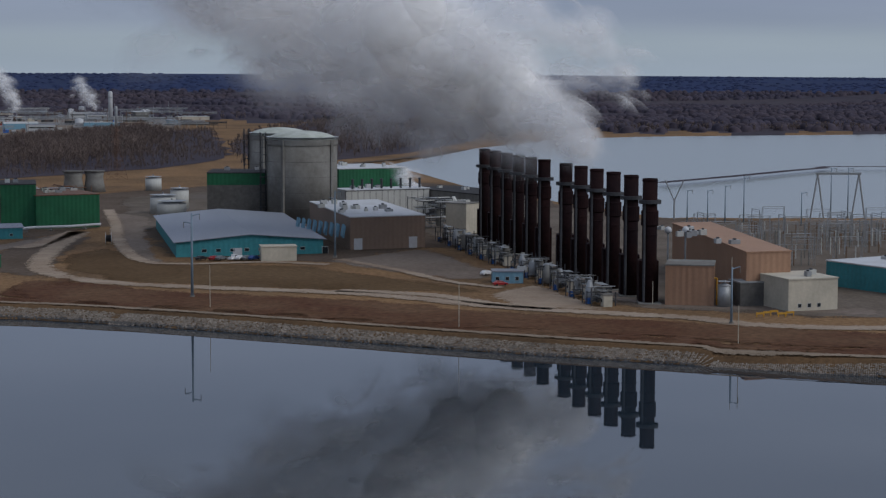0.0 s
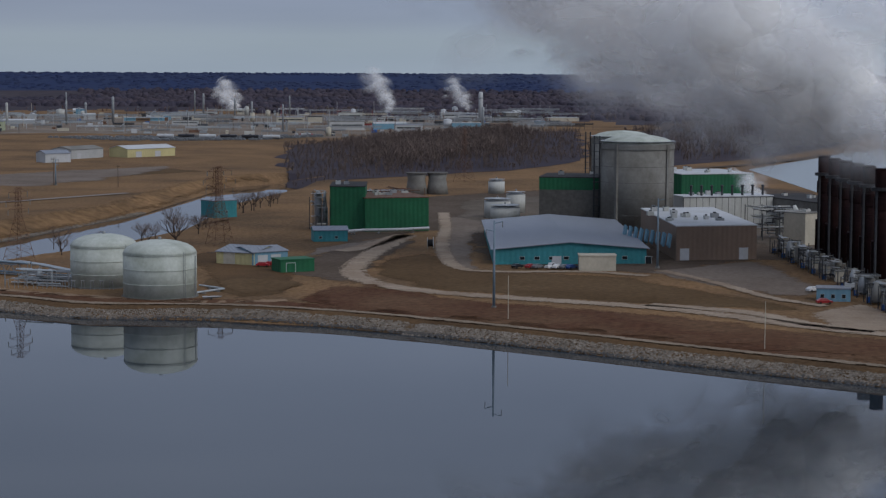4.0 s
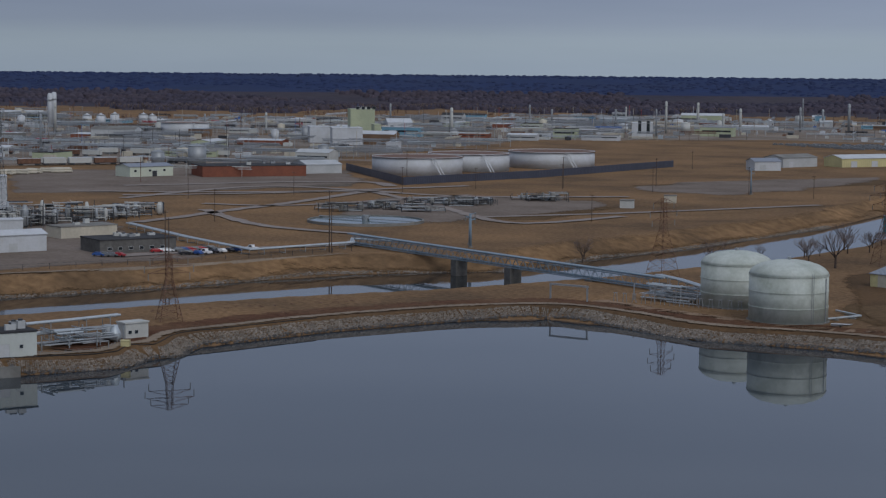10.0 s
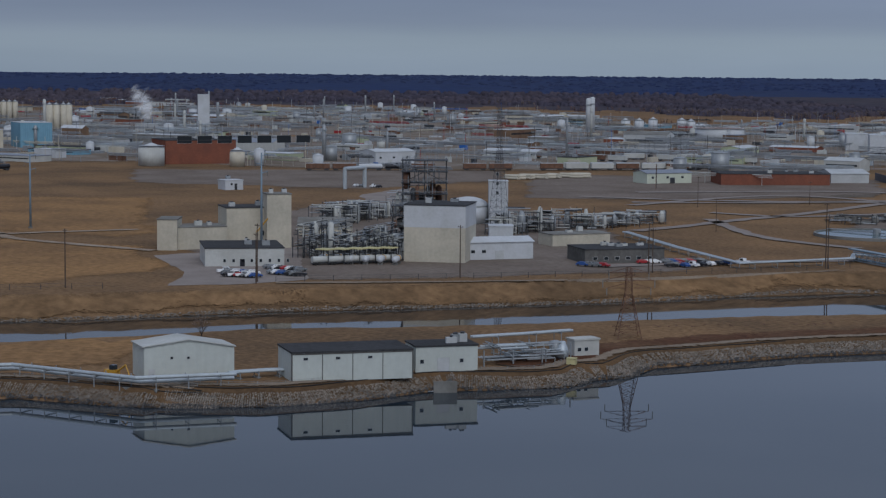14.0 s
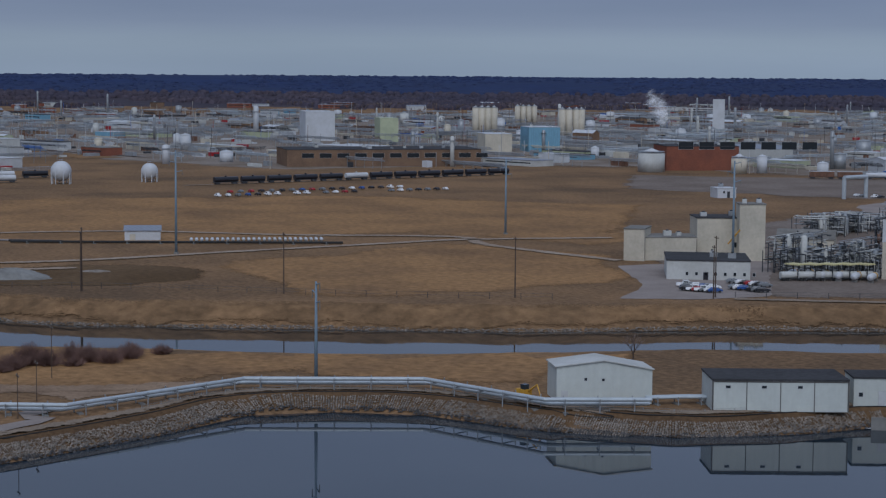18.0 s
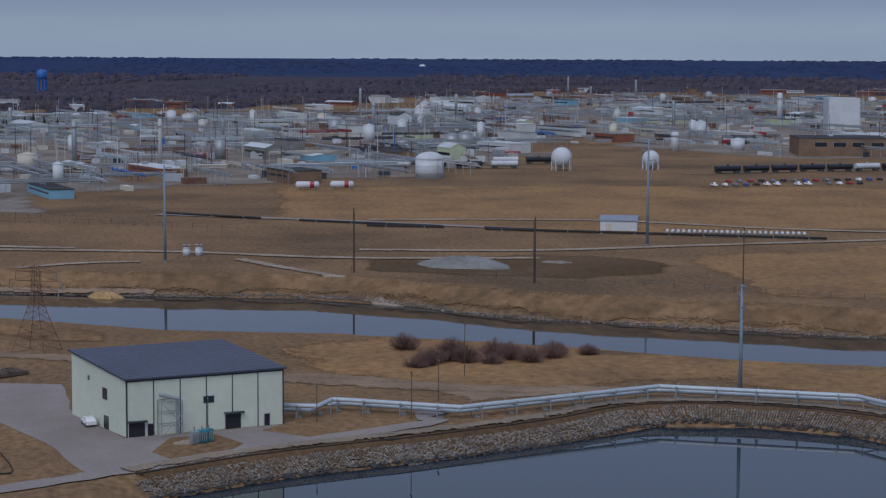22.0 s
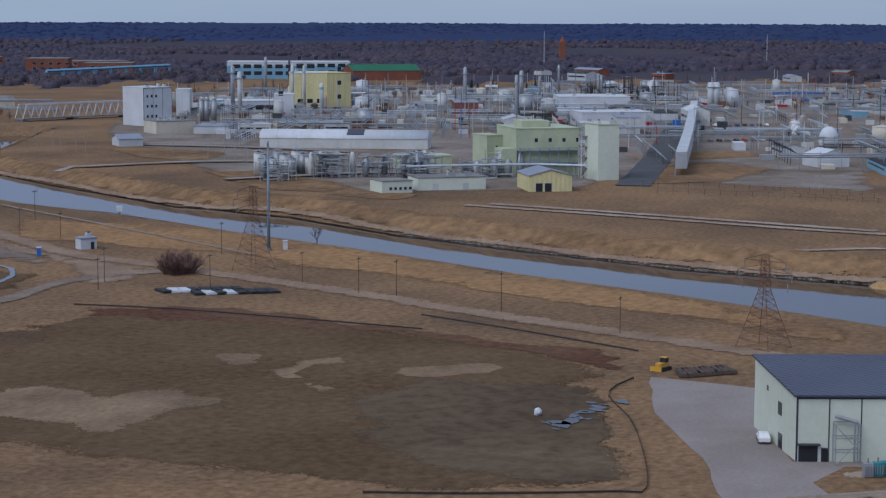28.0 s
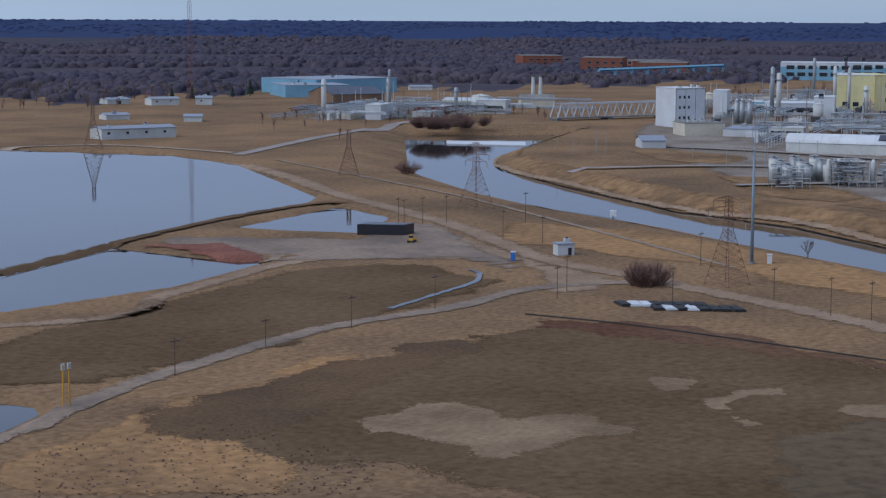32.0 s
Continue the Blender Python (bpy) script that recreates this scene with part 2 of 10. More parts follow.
M = dict(
    grass=mat("dry_grass", (0.215, 0.130, 0.068), 0.95, vary=0.38, fine=0.6, coarse=0.016, other=(0.120, 0.078, 0.046), bump=0.25, split=(0.40, 0.66)),
    straw=mat("golden_dry_grass", (0.275, 0.158, 0.072), 0.95, vary=0.32, fine=0.4, coarse=0.024, other=(0.175, 0.104, 0.054), bump=0.2, fade=0.05, split=(0.42, 0.68)),
    dirt=mat("worn_dirt_track", (0.265, 0.186, 0.125), 0.95, vary=0.2, fine=0.9, coarse=0.06, other=(0.20, 0.136, 0.090), bump=0.06, fade=0.3),
    plantsoil=mat("oily_brown_gravel", (0.112, 0.085, 0.066), 0.95, vary=0.28, fine=0.5, coarse=0.035, other=(0.088, 0.066, 0.050), bump=0.08, fade=0.06),
    lotgrey=mat("pinkish_grey_gravel", (0.19, 0.155, 0.130), 0.95, vary=0.22, fine=0.5, coarse=0.03, other=(0.145, 0.115, 0.094), bump=0.05, fade=0.05),
    strawheap=mat("straw_heap", (0.40, 0.255, 0.115), 0.95, vary=0.25, fine=2.0, coarse=0.3, bump=0.1),
    turf=mat("worn_dry_grass", (0.225, 0.135, 0.068), 0.95, vary=0.35, fine=0.22, coarse=0.02, other=(0.13, 0.082, 0.045), bump=0.2, fade=0.04),
    field=mat("dark_field", (0.092, 0.057, 0.029), 0.95, vary=0.3, fine=0.5, coarse=0.022, other=(0.122, 0.079, 0.043), bump=0.2, fade=0.06),
    shrub=mat("red_brown_slope", (0.092, 0.044, 0.026), 0.95, vary=0.35, fine=0.5, coarse=0.03, other=(0.125, 0.072, 0.042), bump=0.3, fade=0.08),
    bank=mat("bank_soil", (0.125, 0.076, 0.040), 0.95, vary=0.3, fine=1.0, coarse=0.03, other=(0.085, 0.054, 0.031), bump=0.25, fade=0.12),
    gravel=mat("gravel", (0.325, 0.26, 0.20), 0.95, vary=0.18, fine=1.2, coarse=0.05, other=(0.25, 0.188, 0.138), bump=0.08, fade=0.3),
    path=mat("dike_path", (0.25, 0.195, 0.145), 0.95, vary=0.2, fine=2.0, coarse=0.06, bump=0.05, fade=0.4),
    yard=mat("plant_yard", (0.150, 0.124, 0.102), 0.9, vary=0.25, fine=0.6, coarse=0.03, other=(0.105, 0.085, 0.066), bump=0.05, fade=0.05),
    works=mat("works_gravel", (0.23, 0.195, 0.165), 0.95, vary=0.25, fine=0.4, coarse=0.025, other=(0.15, 0.117, 0.088), bump=0.05, fade=0.03),
    paving=mat("pale_paving", (0.265, 0.228, 0.205), 0.9, vary=0.1, fine=1.5, coarse=0.06, other=(0.225, 0.19, 0.168), bump=0.02),
    asphalt=mat("asphalt", (0.09, 0.09, 0.092), 0.9, vary=0.15, fine=2.0, coarse=0.06, bump=0.03),
    mud=mat("bare_mud", (0.215, 0.152, 0.103), 0.85, vary=0.25, fine=0.5, coarse=0.03, other=(0.115, 0.082, 0.058), bump=0.1, fade=0.08),
    pale=mat("pale_silt", (0.225, 0.156, 0.096), 0.95, vary=0.25, fine=0.8, coarse=0.05, other=(0.145, 0.098, 0.060), bump=0.1, fade=0.10),
    redmud=mat("red_mud", (0.20, 0.085, 0.06), 0.9, vary=0.3, fine=1.0, coarse=0.08, bump=0.15, fade=0.15),
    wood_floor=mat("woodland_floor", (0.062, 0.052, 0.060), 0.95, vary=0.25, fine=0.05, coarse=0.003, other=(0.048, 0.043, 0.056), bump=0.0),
    rock=mat("riprap_stone", (0.225, 0.195, 0.165), 0.9, vary=0.3, fine=2.0, coarse=0.3, bump=0.05, islands=0.35),
    wetrock=mat("wet_stone", (0.055, 0.05, 0.046), 0.5, vary=0.3, fine=2.0, coarse=0.3, bump=0.05, islands=0.4),
    twig=mat("bare_twigs", (0.175, 0.135, 0.118), 0.95, vary=0.3, fine=0.5, coarse=0.02, other=(0.125, 0.098, 0.090), bump=0.0, islands=0.4),
    # Violet-grey of bare twigs, plus some cool distance haze put into the colour.
    farwood=mat("hazed_bare_wood", (0.069, 0.057, 0.069), 0.95, vary=0.25, fine=0.05, coarse=0.004, other=(0.054, 0.050, 0.070), bump=0.0, islands=0.16),
    # Ground of the horizon rise; blue distance haze is put into its colour.
    ridge=mat("ridge_floor_hazed", (0.028, 0.040, 0.086), 0.95, vary=0.15, fine=0.03, coarse=0.003, other=(0.024, 0.038, 0.096), bump=0.0),
    redtwig=mat("red_brown_twigs", (0.19, 0.118, 0.098), 0.95, vary=0.3, fine=0.5, coarse=0.05, bump=0.0),
    soil=mat("olive_brown_soil", (0.118, 0.084, 0.050), 0.95, vary=0.3, fine=0.3, coarse=0.03, other=(0.083, 0.058, 0.036), bump=0.15, fade=0.06),
    # Farthest crowns, with the same aerial haze mixed into the base colour.
    hazewood=mat("hazed_wooded_ridge", (0.034, 0.044, 0.088), 0.95, vary=0.15, fine=0.03, coarse=0.002, other=(0.028, 0.040, 0.092), bump=0.0, islands=0.05),
    bark=mat("bark", (0.085, 0.065, 0.055), 0.95, vary=0.3, fine=3.0, coarse=0.3, bump=0.05),
    conifer=mat("conifer", (0.03, 0.042, 0.03), 0.95, vary=0.3, fine=1.5, coarse=0.2, bump=0.1),
    concrete=mat("weathered_concrete", (0.225, 0.222, 0.208), 0.9, vary=0.12, fine=0.6, coarse=0.07, other=(0.155, 0.149, 0.136), bump=0.03),
    concrete_dark=mat("dark_concrete", (0.13, 0.125, 0.118), 0.9, vary=0.2, fine=0.7, coarse=0.1, bump=0.04),
    white=mat("white_paint", (0.50, 0.515, 0.535), 0.6, vary=0.06, fine=1.0, coarse=0.1, other=(0.44, 0.45, 0.455), bump=0.0),
    offwhite=mat("offwhite_panel", (0.48, 0.485, 0.46), 0.7, vary=0.07, fine=1.0, coarse=0.08, other=(0.40, 0.40, 0.375), bump=0, ridges=0.04),
    mould=mat("mould_stained_white", (0.47, 0.50, 0.455), 0.75, vary=0.08, fine=1.1, coarse=0.16, other=(0.30, 0.325, 0.275), bump=0.02, split=(0.40, 0.72)),
    cream=mat("cream_cladding", (0.50, 0.455, 0.365), 0.75, vary=0.08, fine=1.0, coarse=0.1, other=(0.42, 0.385, 0.31), bump=0.0, ridges=0.04),
    palegreen=mat("pale_green_panel", (0.535, 0.565, 0.46), 0.65, vary=0.05, fine=0.8, coarse=0.06, other=(0.48, 0.505, 0.41), bump=0.0, ridges=0.015),
    mint=mat("mint_green_cladding", (0.41, 0.44, 0.29), 0.7, vary=0.08, fine=1.0, coarse=0.09, other=(0.34, 0.37, 0.25), bump=0.0),
    yellow=mat("pale_yellow_cladding", (0.56, 0.50, 0.25), 0.7, vary=0.08, fine=1.0, coarse=0.07, other=(0.47, 0.42, 0.22), ridges=0.04),
    grey=mat("grey_panel", (0.45, 0.46, 0.46), 0.6, vary=0.06, fine=1.0, coarse=0.1, other=(0.38, 0.39, 0.39), bump=0.0, ridges=0.03),
    pumpwall=mat("pale_grey_green_panel", (0.50, 0.53, 0.495), 0.65, vary=0.04, fine=0.8, coarse=0.08, other=(0.45, 0.475, 0.445), ridges=0.03),
    roofgrey=mat("grey_metal_roof", (0.225, 0.245, 0.29), 0.5, vary=0.08, fine=0.7, coarse=0.06, other=(0.225, 0.245, 0.28), ridges=0.05, metal=0.2),
    navy=mat("dark_blue_roof", (0.055, 0.06, 0.085), 0.5, vary=0.12, fine=0.6, coarse=0.07, other=(0.045, 0.05, 0.072), ridges=0.04),
    tar=mat("tar_roof", (0.06, 0.06, 0.063), 0.9, vary=0.2, fine=1.0, coarse=0.08, bump=0.02),
    teal=mat("teal_cladding", (0.04, 0.235, 0.265), 0.6, vary=0.1, fine=1.0, coarse=0.08, other=(0.034, 0.20, 0.225), ridges=0.05),
    blue=mat("pale_blue_cladding", (0.17, 0.33, 0.43), 0.6, vary=0.1, fine=0.8, coarse=0.05, other=(0.14, 0.28, 0.37), ridges=0.05),
    deepblue=mat("blue_paint", (0.03, 0.12, 0.38), 0.5, vary=0.12, fine=1.0, coarse=0.1),
    green=mat("green_cladding", (0.010, 0.115, 0.048), 0.65, vary=0.12, fine=1.0, coarse=0.12, other=(0.008, 0.092, 0.040), ridges=0.06),
    tan=mat("tan_brown_cladding", (0.215, 0.150, 0.112), 0.7, vary=0.06, fine=1.0, coarse=0.07, other=(0.19, 0.134, 0.10), ridges=0.04),
    orange=mat("orange_tan_cladding", (0.34, 0.20, 0.125), 0.7, vary=0.07, fine=1.0, coarse=0.06, other=(0.30, 0.175, 0.11), ridges=0.05),
    maroon=mat("dark_maroon_stack_paint", (0.013, 0.0075, 0.009), 0.85, vary=0.3, fine=0.7, coarse=0.1, other=(0.022, 0.010, 0.010), bump=0.03, spec=0.08),
    brick=mat("red_brick", (0.22, 0.085, 0.055), 0.9, vary=0.15, fine=1.2, coarse=0.1, other=(0.17, 0.07, 0.05), bump=0.03),
    brownbrick=mat("brown_brick", (0.20, 0.13, 0.085), 0.9, vary=0.15, fine=1.2, coarse=0.1, other=(0.15, 0.10, 0.07), bump=0.03),
    steel=mat("galvanised_steel", (0.30, 0.315, 0.325), 0.5, metal=0.35, vary=0.1, fine=1.0, coarse=0.2, bump=0.0),
    pipe=mat("pale_blue_pipe_jacket", (0.42, 0.46, 0.485), 0.45, metal=0.25, vary=0.08, fine=0.6, coarse=0.2, bump=0.0),
    darksteel=mat("dark_steelwork", (0.055, 0.058, 0.065), 0.7, metal=0.2, vary=0.25, fine=1.0, coarse=0.2, bump=0.0),
    rust=mat("rusty_steel", (0.16, 0.085, 0.055), 0.85, vary=0.3, fine=1.0, coarse=0.3, bump=0.02),
    bluesteel=mat("blue_grey_pole", (0.17, 0.23, 0.28), 0.6, vary=0.1, fine=1.0, coarse=0.2, bump=0.0),
    timber=mat("weathered_timber", (0.10, 0.075, 0.06), 0.9, vary=0.2, fine=2.0, coarse=0.3, bump=0.02),
    glass=mat("dark_glazing", (0.02, 0.025, 0.03), 0.15, vary=0.1, spec=0.6, bump=0.0),
    rubber=mat("black_rubber", (0.02, 0.02, 0.02), 0.8, vary=0.1, bump=0.0),
    carred=mat("red_car_paint", (0.30, 0.02, 0.025), 0.3, vary=0.05, bump=0.0),
    carwhite=mat("white_car_paint", (0.7, 0.7, 0.7), 0.3, vary=0.04, bump=0.0),
    cargrey=mat("grey_car_paint", (0.16, 0.17, 0.18), 0.3, vary=0.04, bump=0.0),
    carblack=mat("black_car_paint", (0.02, 0.02, 0.025), 0.3, vary=0.04, bump=0.0),
    carblue=mat("blue_car_paint", (0.03, 0.08, 0.25), 0.3, vary=0.04, bump=0.0),
    digger=mat("machine_yellow", (0.50, 0.27, 0.03), 0.5, vary=0.12, bump=0.0),
    pond=water_mat("pond_water", (0.018, 0.028, 0.038), 0.015, 0.35, 0.05),
    river=water_mat("river_water", (0.024, 0.026, 0.026), 0.03, 0.5, 0.06),
    basin=water_mat("basin_water", (0.10, 0.14, 0.15), 0.08, 1.0, 0.15),
    # Base colour raised to carry the bright sky that the lake reflects.
    rough_water=water_mat("sky_pale_lake", (0.245, 0.275, 0.268), 0.2, 0.6, 0.5),
    steam=steam_mat("white_steam", 0.42),
)


# ---- mesh tools ----
class Geo:
    """Collects vertices and faces of one mesh."""

    def __init__(self):
        self.v, self.f = [], []

    def add(self, vs, fs):
        o = len(self.v)
        self.v += [tuple(p) for p in vs]
        self.f += [tuple(i + o for i in q) for q in fs]
        return self

    def box(self, x0, y0, z0, x1, y1, z1):
        vs = [(x, y, z) for z in (z0, z1) for x, y in ((x0, y0), (x1, y0), (x1, y1), (x0, y1))]
        return self.add(vs, [(3, 2, 1, 0), (4, 5, 6, 7), (0, 1, 5, 4), (1, 2, 6, 5), (2, 3, 7, 6), (3, 0, 4, 7)])

    def prism(self, poly, z0, z1):
        n = len(poly)
        vs = [(x, y, z0) for x, y in poly] + [(x, y, z1) for x, y in poly]
        return self.add(vs, [tuple(range(n))[::-1], tuple(range(n, 2 * n))] + [(i, (i + 1) % n, n + (i + 1) % n, n + i) for i in range(n)])

    def beam(self, p, q, r, n=4, r2=None):
        p, q = Vector(p), Vector(q)
        d = q - p
        a = d.orthogonal().normalized()
        b = d.normalized().cross(a)
        r2 = r if r2 is None else r2
        ring = [(math.cos(6.28319 * (i + 0.5) / n), math.sin(6.28319 * (i + 0.5) / n)) for i in range(n)]
        vs = [p + (a * c + b * s) * r for c, s in ring] + [q + (a * c + b * s) * r2 for c, s in ring]
        return self.add(vs, [(i, (i + 1) % n, n + (i + 1) % n, n + i) for i in range(n)] + [tuple(range(n))[::-1], tuple(range(n, 2 * n))])

    def lathe(self, x, y, profile, n=32):
        """Turns a profile of (radius, height) round the upright at x, y."""
        vs = [(x + r * math.cos(6.28319 * i / n), y + r * math.sin(6.28319 * i / n), z) for r, z in profile for i in range(n)]
        fs = [(k * n + i, k * n + (i + 1) % n, (k + 1) * n + (i + 1) % n, (k + 1) * n + i) for k in range(len(profile) - 1) for i in range(n)]
        m = len(profile) - 1
        return self.add(vs, fs + [tuple(range(n))[::-1], tuple(range(m * n, m * n + n))])

    def cyl(self, x, y, z0, z1, r, n=24):
        return self.lathe(x, y, [(r, z0), (r, z1)], n)

    def ball(self, c, r, rings=6, n=10, jag=0.0, flat=1.0):
        prof = [(max(0.01, r * math.sin(math.pi * k / rings)), -r * flat * math.cos(math.pi * k / rings)) for k in range(rings + 1)]
        o = len(self.v)
        self.lathe(0, 0, prof, n)
        for i in range(o, len(self.v)):
            k = 1 + random.uniform(-jag, jag)
            x, y, z = self.v[i]
            self.v[i] = (c[0] + x * k, c[1] + y * k, c[2] + z * k)
        return self

    def mesh(self, name, material):
        me = bpy.data.meshes.new(name)
        me.from_pydata(self.v, [], self.f)
        me.materials.append(material)
        me.update()
        return me


def smooth(ob, angle=35):
    me = ob.data
    me.polygons.foreach_set("use_smooth", [len(p.vertices) <= 4 for p in me.polygons])
    return ob


def thing(name, label, category, x, y, z=0.0, turn=0.0, group="", kind=""):
    ob = new(name)
    ob.empty_display_size = 0.5
    ob.matrix_basis = pose(x, y, z, 0, 0, turn)
    return tagged(ob, label, category, group, kind)


def part(name, geo, material, parent, label="", at=None):
    ob = new(name, geo.mesh(name, M[material]) if isinstance(geo, Geo) else geo)
    ob.parent = parent
    if at is not None:
        ob.matrix_basis = at
    return tagged(ob, label)


def solo(name, geo, material, label, category, x=0.0, y=0.0, z=0.0, turn=0.0, group="", kind=""):
    ob = new(name, geo.mesh(name, M[material]))
    ob.matrix_basis = pose(x, y, z, 0, 0, turn)
    return tagged(ob, label, category, group, kind)


def toward(a, b):
    return math.hypot(b[0] - a[0], b[1] - a[1]), math.degrees(math.atan2(b[1] - a[1], b[0] - a[0]))


# ---- ground and water ----
POND = [(900.0, -700.0), (900.0, 330.0), (420.0, 345.0), (99.3, 425.3), (54.9, 443.3), (9.2, 463.0), (-41.2, 488.5), (-88.6, 511.4), (-82.1, 508.1), (-115.2, 520.3), (-148.3, 525.0), (-182.6, 520.3), (-213.1, 530.4), (-234.2, 533.0), (-247.6, 518.2), (-252.2, 509.7), (-265.8, 475.9), (-271.7, 448.0), (-274.7, 434.2), (-267.7, 418.7), (-270.3, 411.6), (-266.4, 398.7), (-274.1, 382.4), (-280.2, 372.9), (-280.1, 354.1), (-285.7, 331.9), (-299.3, 316.1), (-290.5, 324.2), (-300.2, 311.7), (-309.3, 305.4), (-324.5, 296.4), (-334.6, 281.1), (-337.2, 263.2), (-323.8, 242.8), (-309.4, 213.9), (-310.9, 216.5), (-301.4, 194.4), (-290.9, 177.7), (-286.8, 172.4), (-200.0, 90.0), (-150.0, 110.0), (-60.0, 60.0), (-20.0, -200.0), (0.0, -700.0)]
RIVER_FAR = [(-1019.1, -399.0), (-848.1, -326.4), (-792.3, -285.2), (-738.4, -214.0), (-678.2, -125.4), (-661.7, -72.0), (-620.7, -14.2), (-597.6, 32.2), (-570.7, 91.6), (-551.2, 168.0), (-543.1, 207.7), (-523.4, 237.4), (-498.2, 262.4), (-468.9, 318.3), (-441.5, 372.7), (-424.0, 428.8), (-402.5, 475.5), (-382.8, 528.2), (-370.3, 567.1), (-355.9, 606.9), (-319.9, 649.5), (-318.1, 708.4), (-309.2, 763.1), (-306.1, 904.3), (-327.3, 1095.3), (-309.7, 1149.0)]
RIVER_NEAR = [(-957.1, -470.8), (-778.0, -327.7), (-743.6, -295.1), (-685.6, -219.2), (-647.2, -153.9), (-622.6, -93.2), (-597.7, -51.1), (-555.7, 28.8), (-531.1, 69.8), (-507.2, 120.6), (-490.9, 149.7), (-473.0, 179.0), (-463.7, 219.5), (-454.5, 236.4), (-435.8, 273.6), (-411.6, 310.9), (-398.3, 352.7), (-389.3, 395.3), (-369.3, 427.7), (-349.7, 472.5), (-329.6, 521.3), (-307.3, 561.3), (-295.2, 591.9), (-283.2, 626.1), (-275.3, 668.5), (-263.0, 702.7), (-256.4, 820.2), (-284.2, 980.8), (-284.2, 1076.4)]
FARLAND = RIVER_FAR + [(-200.0, 6000.0), (-6500.0, 6000.0), (-6500.0, -3000.0)]
RIVER = RIVER_FAR + RIVER_NEAR[::-1]
LAKE = [(-36.5, 1313.1), (25.8, 1581.8), (114.1, 1800.1), (197.7, 1865.2), (448.9, 1948.5), (900.0, 2600.0), (900.0, 560.0), (197.2, 852.0), (99.2, 848.4), (34.4, 1007.7), (14.4, 1068.5)]
POND_A = [(-692.4, -513.9), (-718.9, -424.3), (-697.1, -360.4), (-639.9, -282.6), (-604.0, -234.1), (-586.2, -222.7), (-533.4, -212.4), (-461.3, -189.4), (-400.1, -166.7), (-150.0, -700.0), (-80.0, -900.0)]
POND_B = [(-510.2, -188.0), (-582.5, -205.2), (-567.5, -170.7), (-524.9, -145.5)]
POND_C = [(-393.0, -158.3), (-451.9, -179.4), (-451.2, -130.5), (-462.3, -126.2), (-405.5, -110.3), (-353.5, -111.3), (-95.0, -330.0)]
POND_D = [(-287.7, -33.2), (-289.1, -26.1), (-285.6, -20.7), (-272.1, -14.7), (-175.0, -70.0)]


WOODLINE = [(1500.0, 600.0), (900.0, 2620.0), (445.2, 1952.4), (262.9, 1920.7), (-499.8, 2413.0), (-856.0, 2696.8), (-1190.4, 2641.1), (-1395.4, 2503.6), (-1714.1, 2574.6), (-1703.8, 2149.8), (-2374.8, 2253.8), (-2681.2, 2009.6), (-2843.2, 1388.0), (-3042.0, 1066.3), (-3071.5, 696.4), (-2302.6, 308.2), (-2085.2, 55.1), (-2004.0, -176.4), (-1937.9, -338.5), (-1811.5, -363.4), (-1904.0, -645.9), (-1408.8, -772.8), (-1309.1, -879.7), (-1079.6, -845.2), (-1016.9, -886.6), (0.0, -1300.0), (900.0, -900.0)]


def signed(poly, x, y):
    """Distance to the polygon's edge, negative inside."""
    d = np.full(x.shape, 1e9)
    inside = np.zeros(x.shape, bool)
    for (ax, ay), (bx, by) in zip(poly, poly[1:] + poly[:1]):
        ex, ey = bx - ax, by - ay
        s = np.clip(((x - ax) * ex + (y - ay) * ey) / (ex * ex + ey * ey + 1e-9), 0, 1)
        d = np.minimum(d, np.hypot(x - ax - s * ex, y - ay - s * ey))
        if ey:
            inside ^= ((ay > y) != (by > y)) & (x < ex * (y - ay) / ey + ax)
    return np.where(inside, -d, d)


def height(x, y):
    """The lie of the land: level plant ground, banks down to each water, a slow rise far off."""
    r = np.hypot(x, y - 60)
    u = np.clip((r - 3300) / 1600, 0, 1)
    z = 46 * u * u * (3 - 2 * u)
    d = signed(POND, x, y)
    z = np.minimum(z, np.interp(d, [-12, 0, 6, 9, 22, 5000], [-8, -3, -0.35, -0.1, 0, 90]))
    d = signed(RIVER, x, y)
    near = np.interp(d, [-10, 0, 3, 24, 5000], [-8, -5, -4.1, 0, 90])
    far = np.interp(d, [-10, 0, 2, 13, 5000], [-8, -5, -4.3, 0.3, 900])
    beyond = signed(FARLAND, x, y) < 2
    z = np.where(beyond, np.minimum(np.maximum(z, np.interp(d, [13, 16, 24, 5000], [0.3, 0.3, 0, 0])), far), np.minimum(z, near))
    for poly in (LAKE, POND_A, POND_B, POND_C, POND_D):
        d = signed(poly, x, y)
        z = np.minimum(z, np.interp(d, [-8, 0, 3.5, 5000], [-4, -1, 0, 90]))
    return z


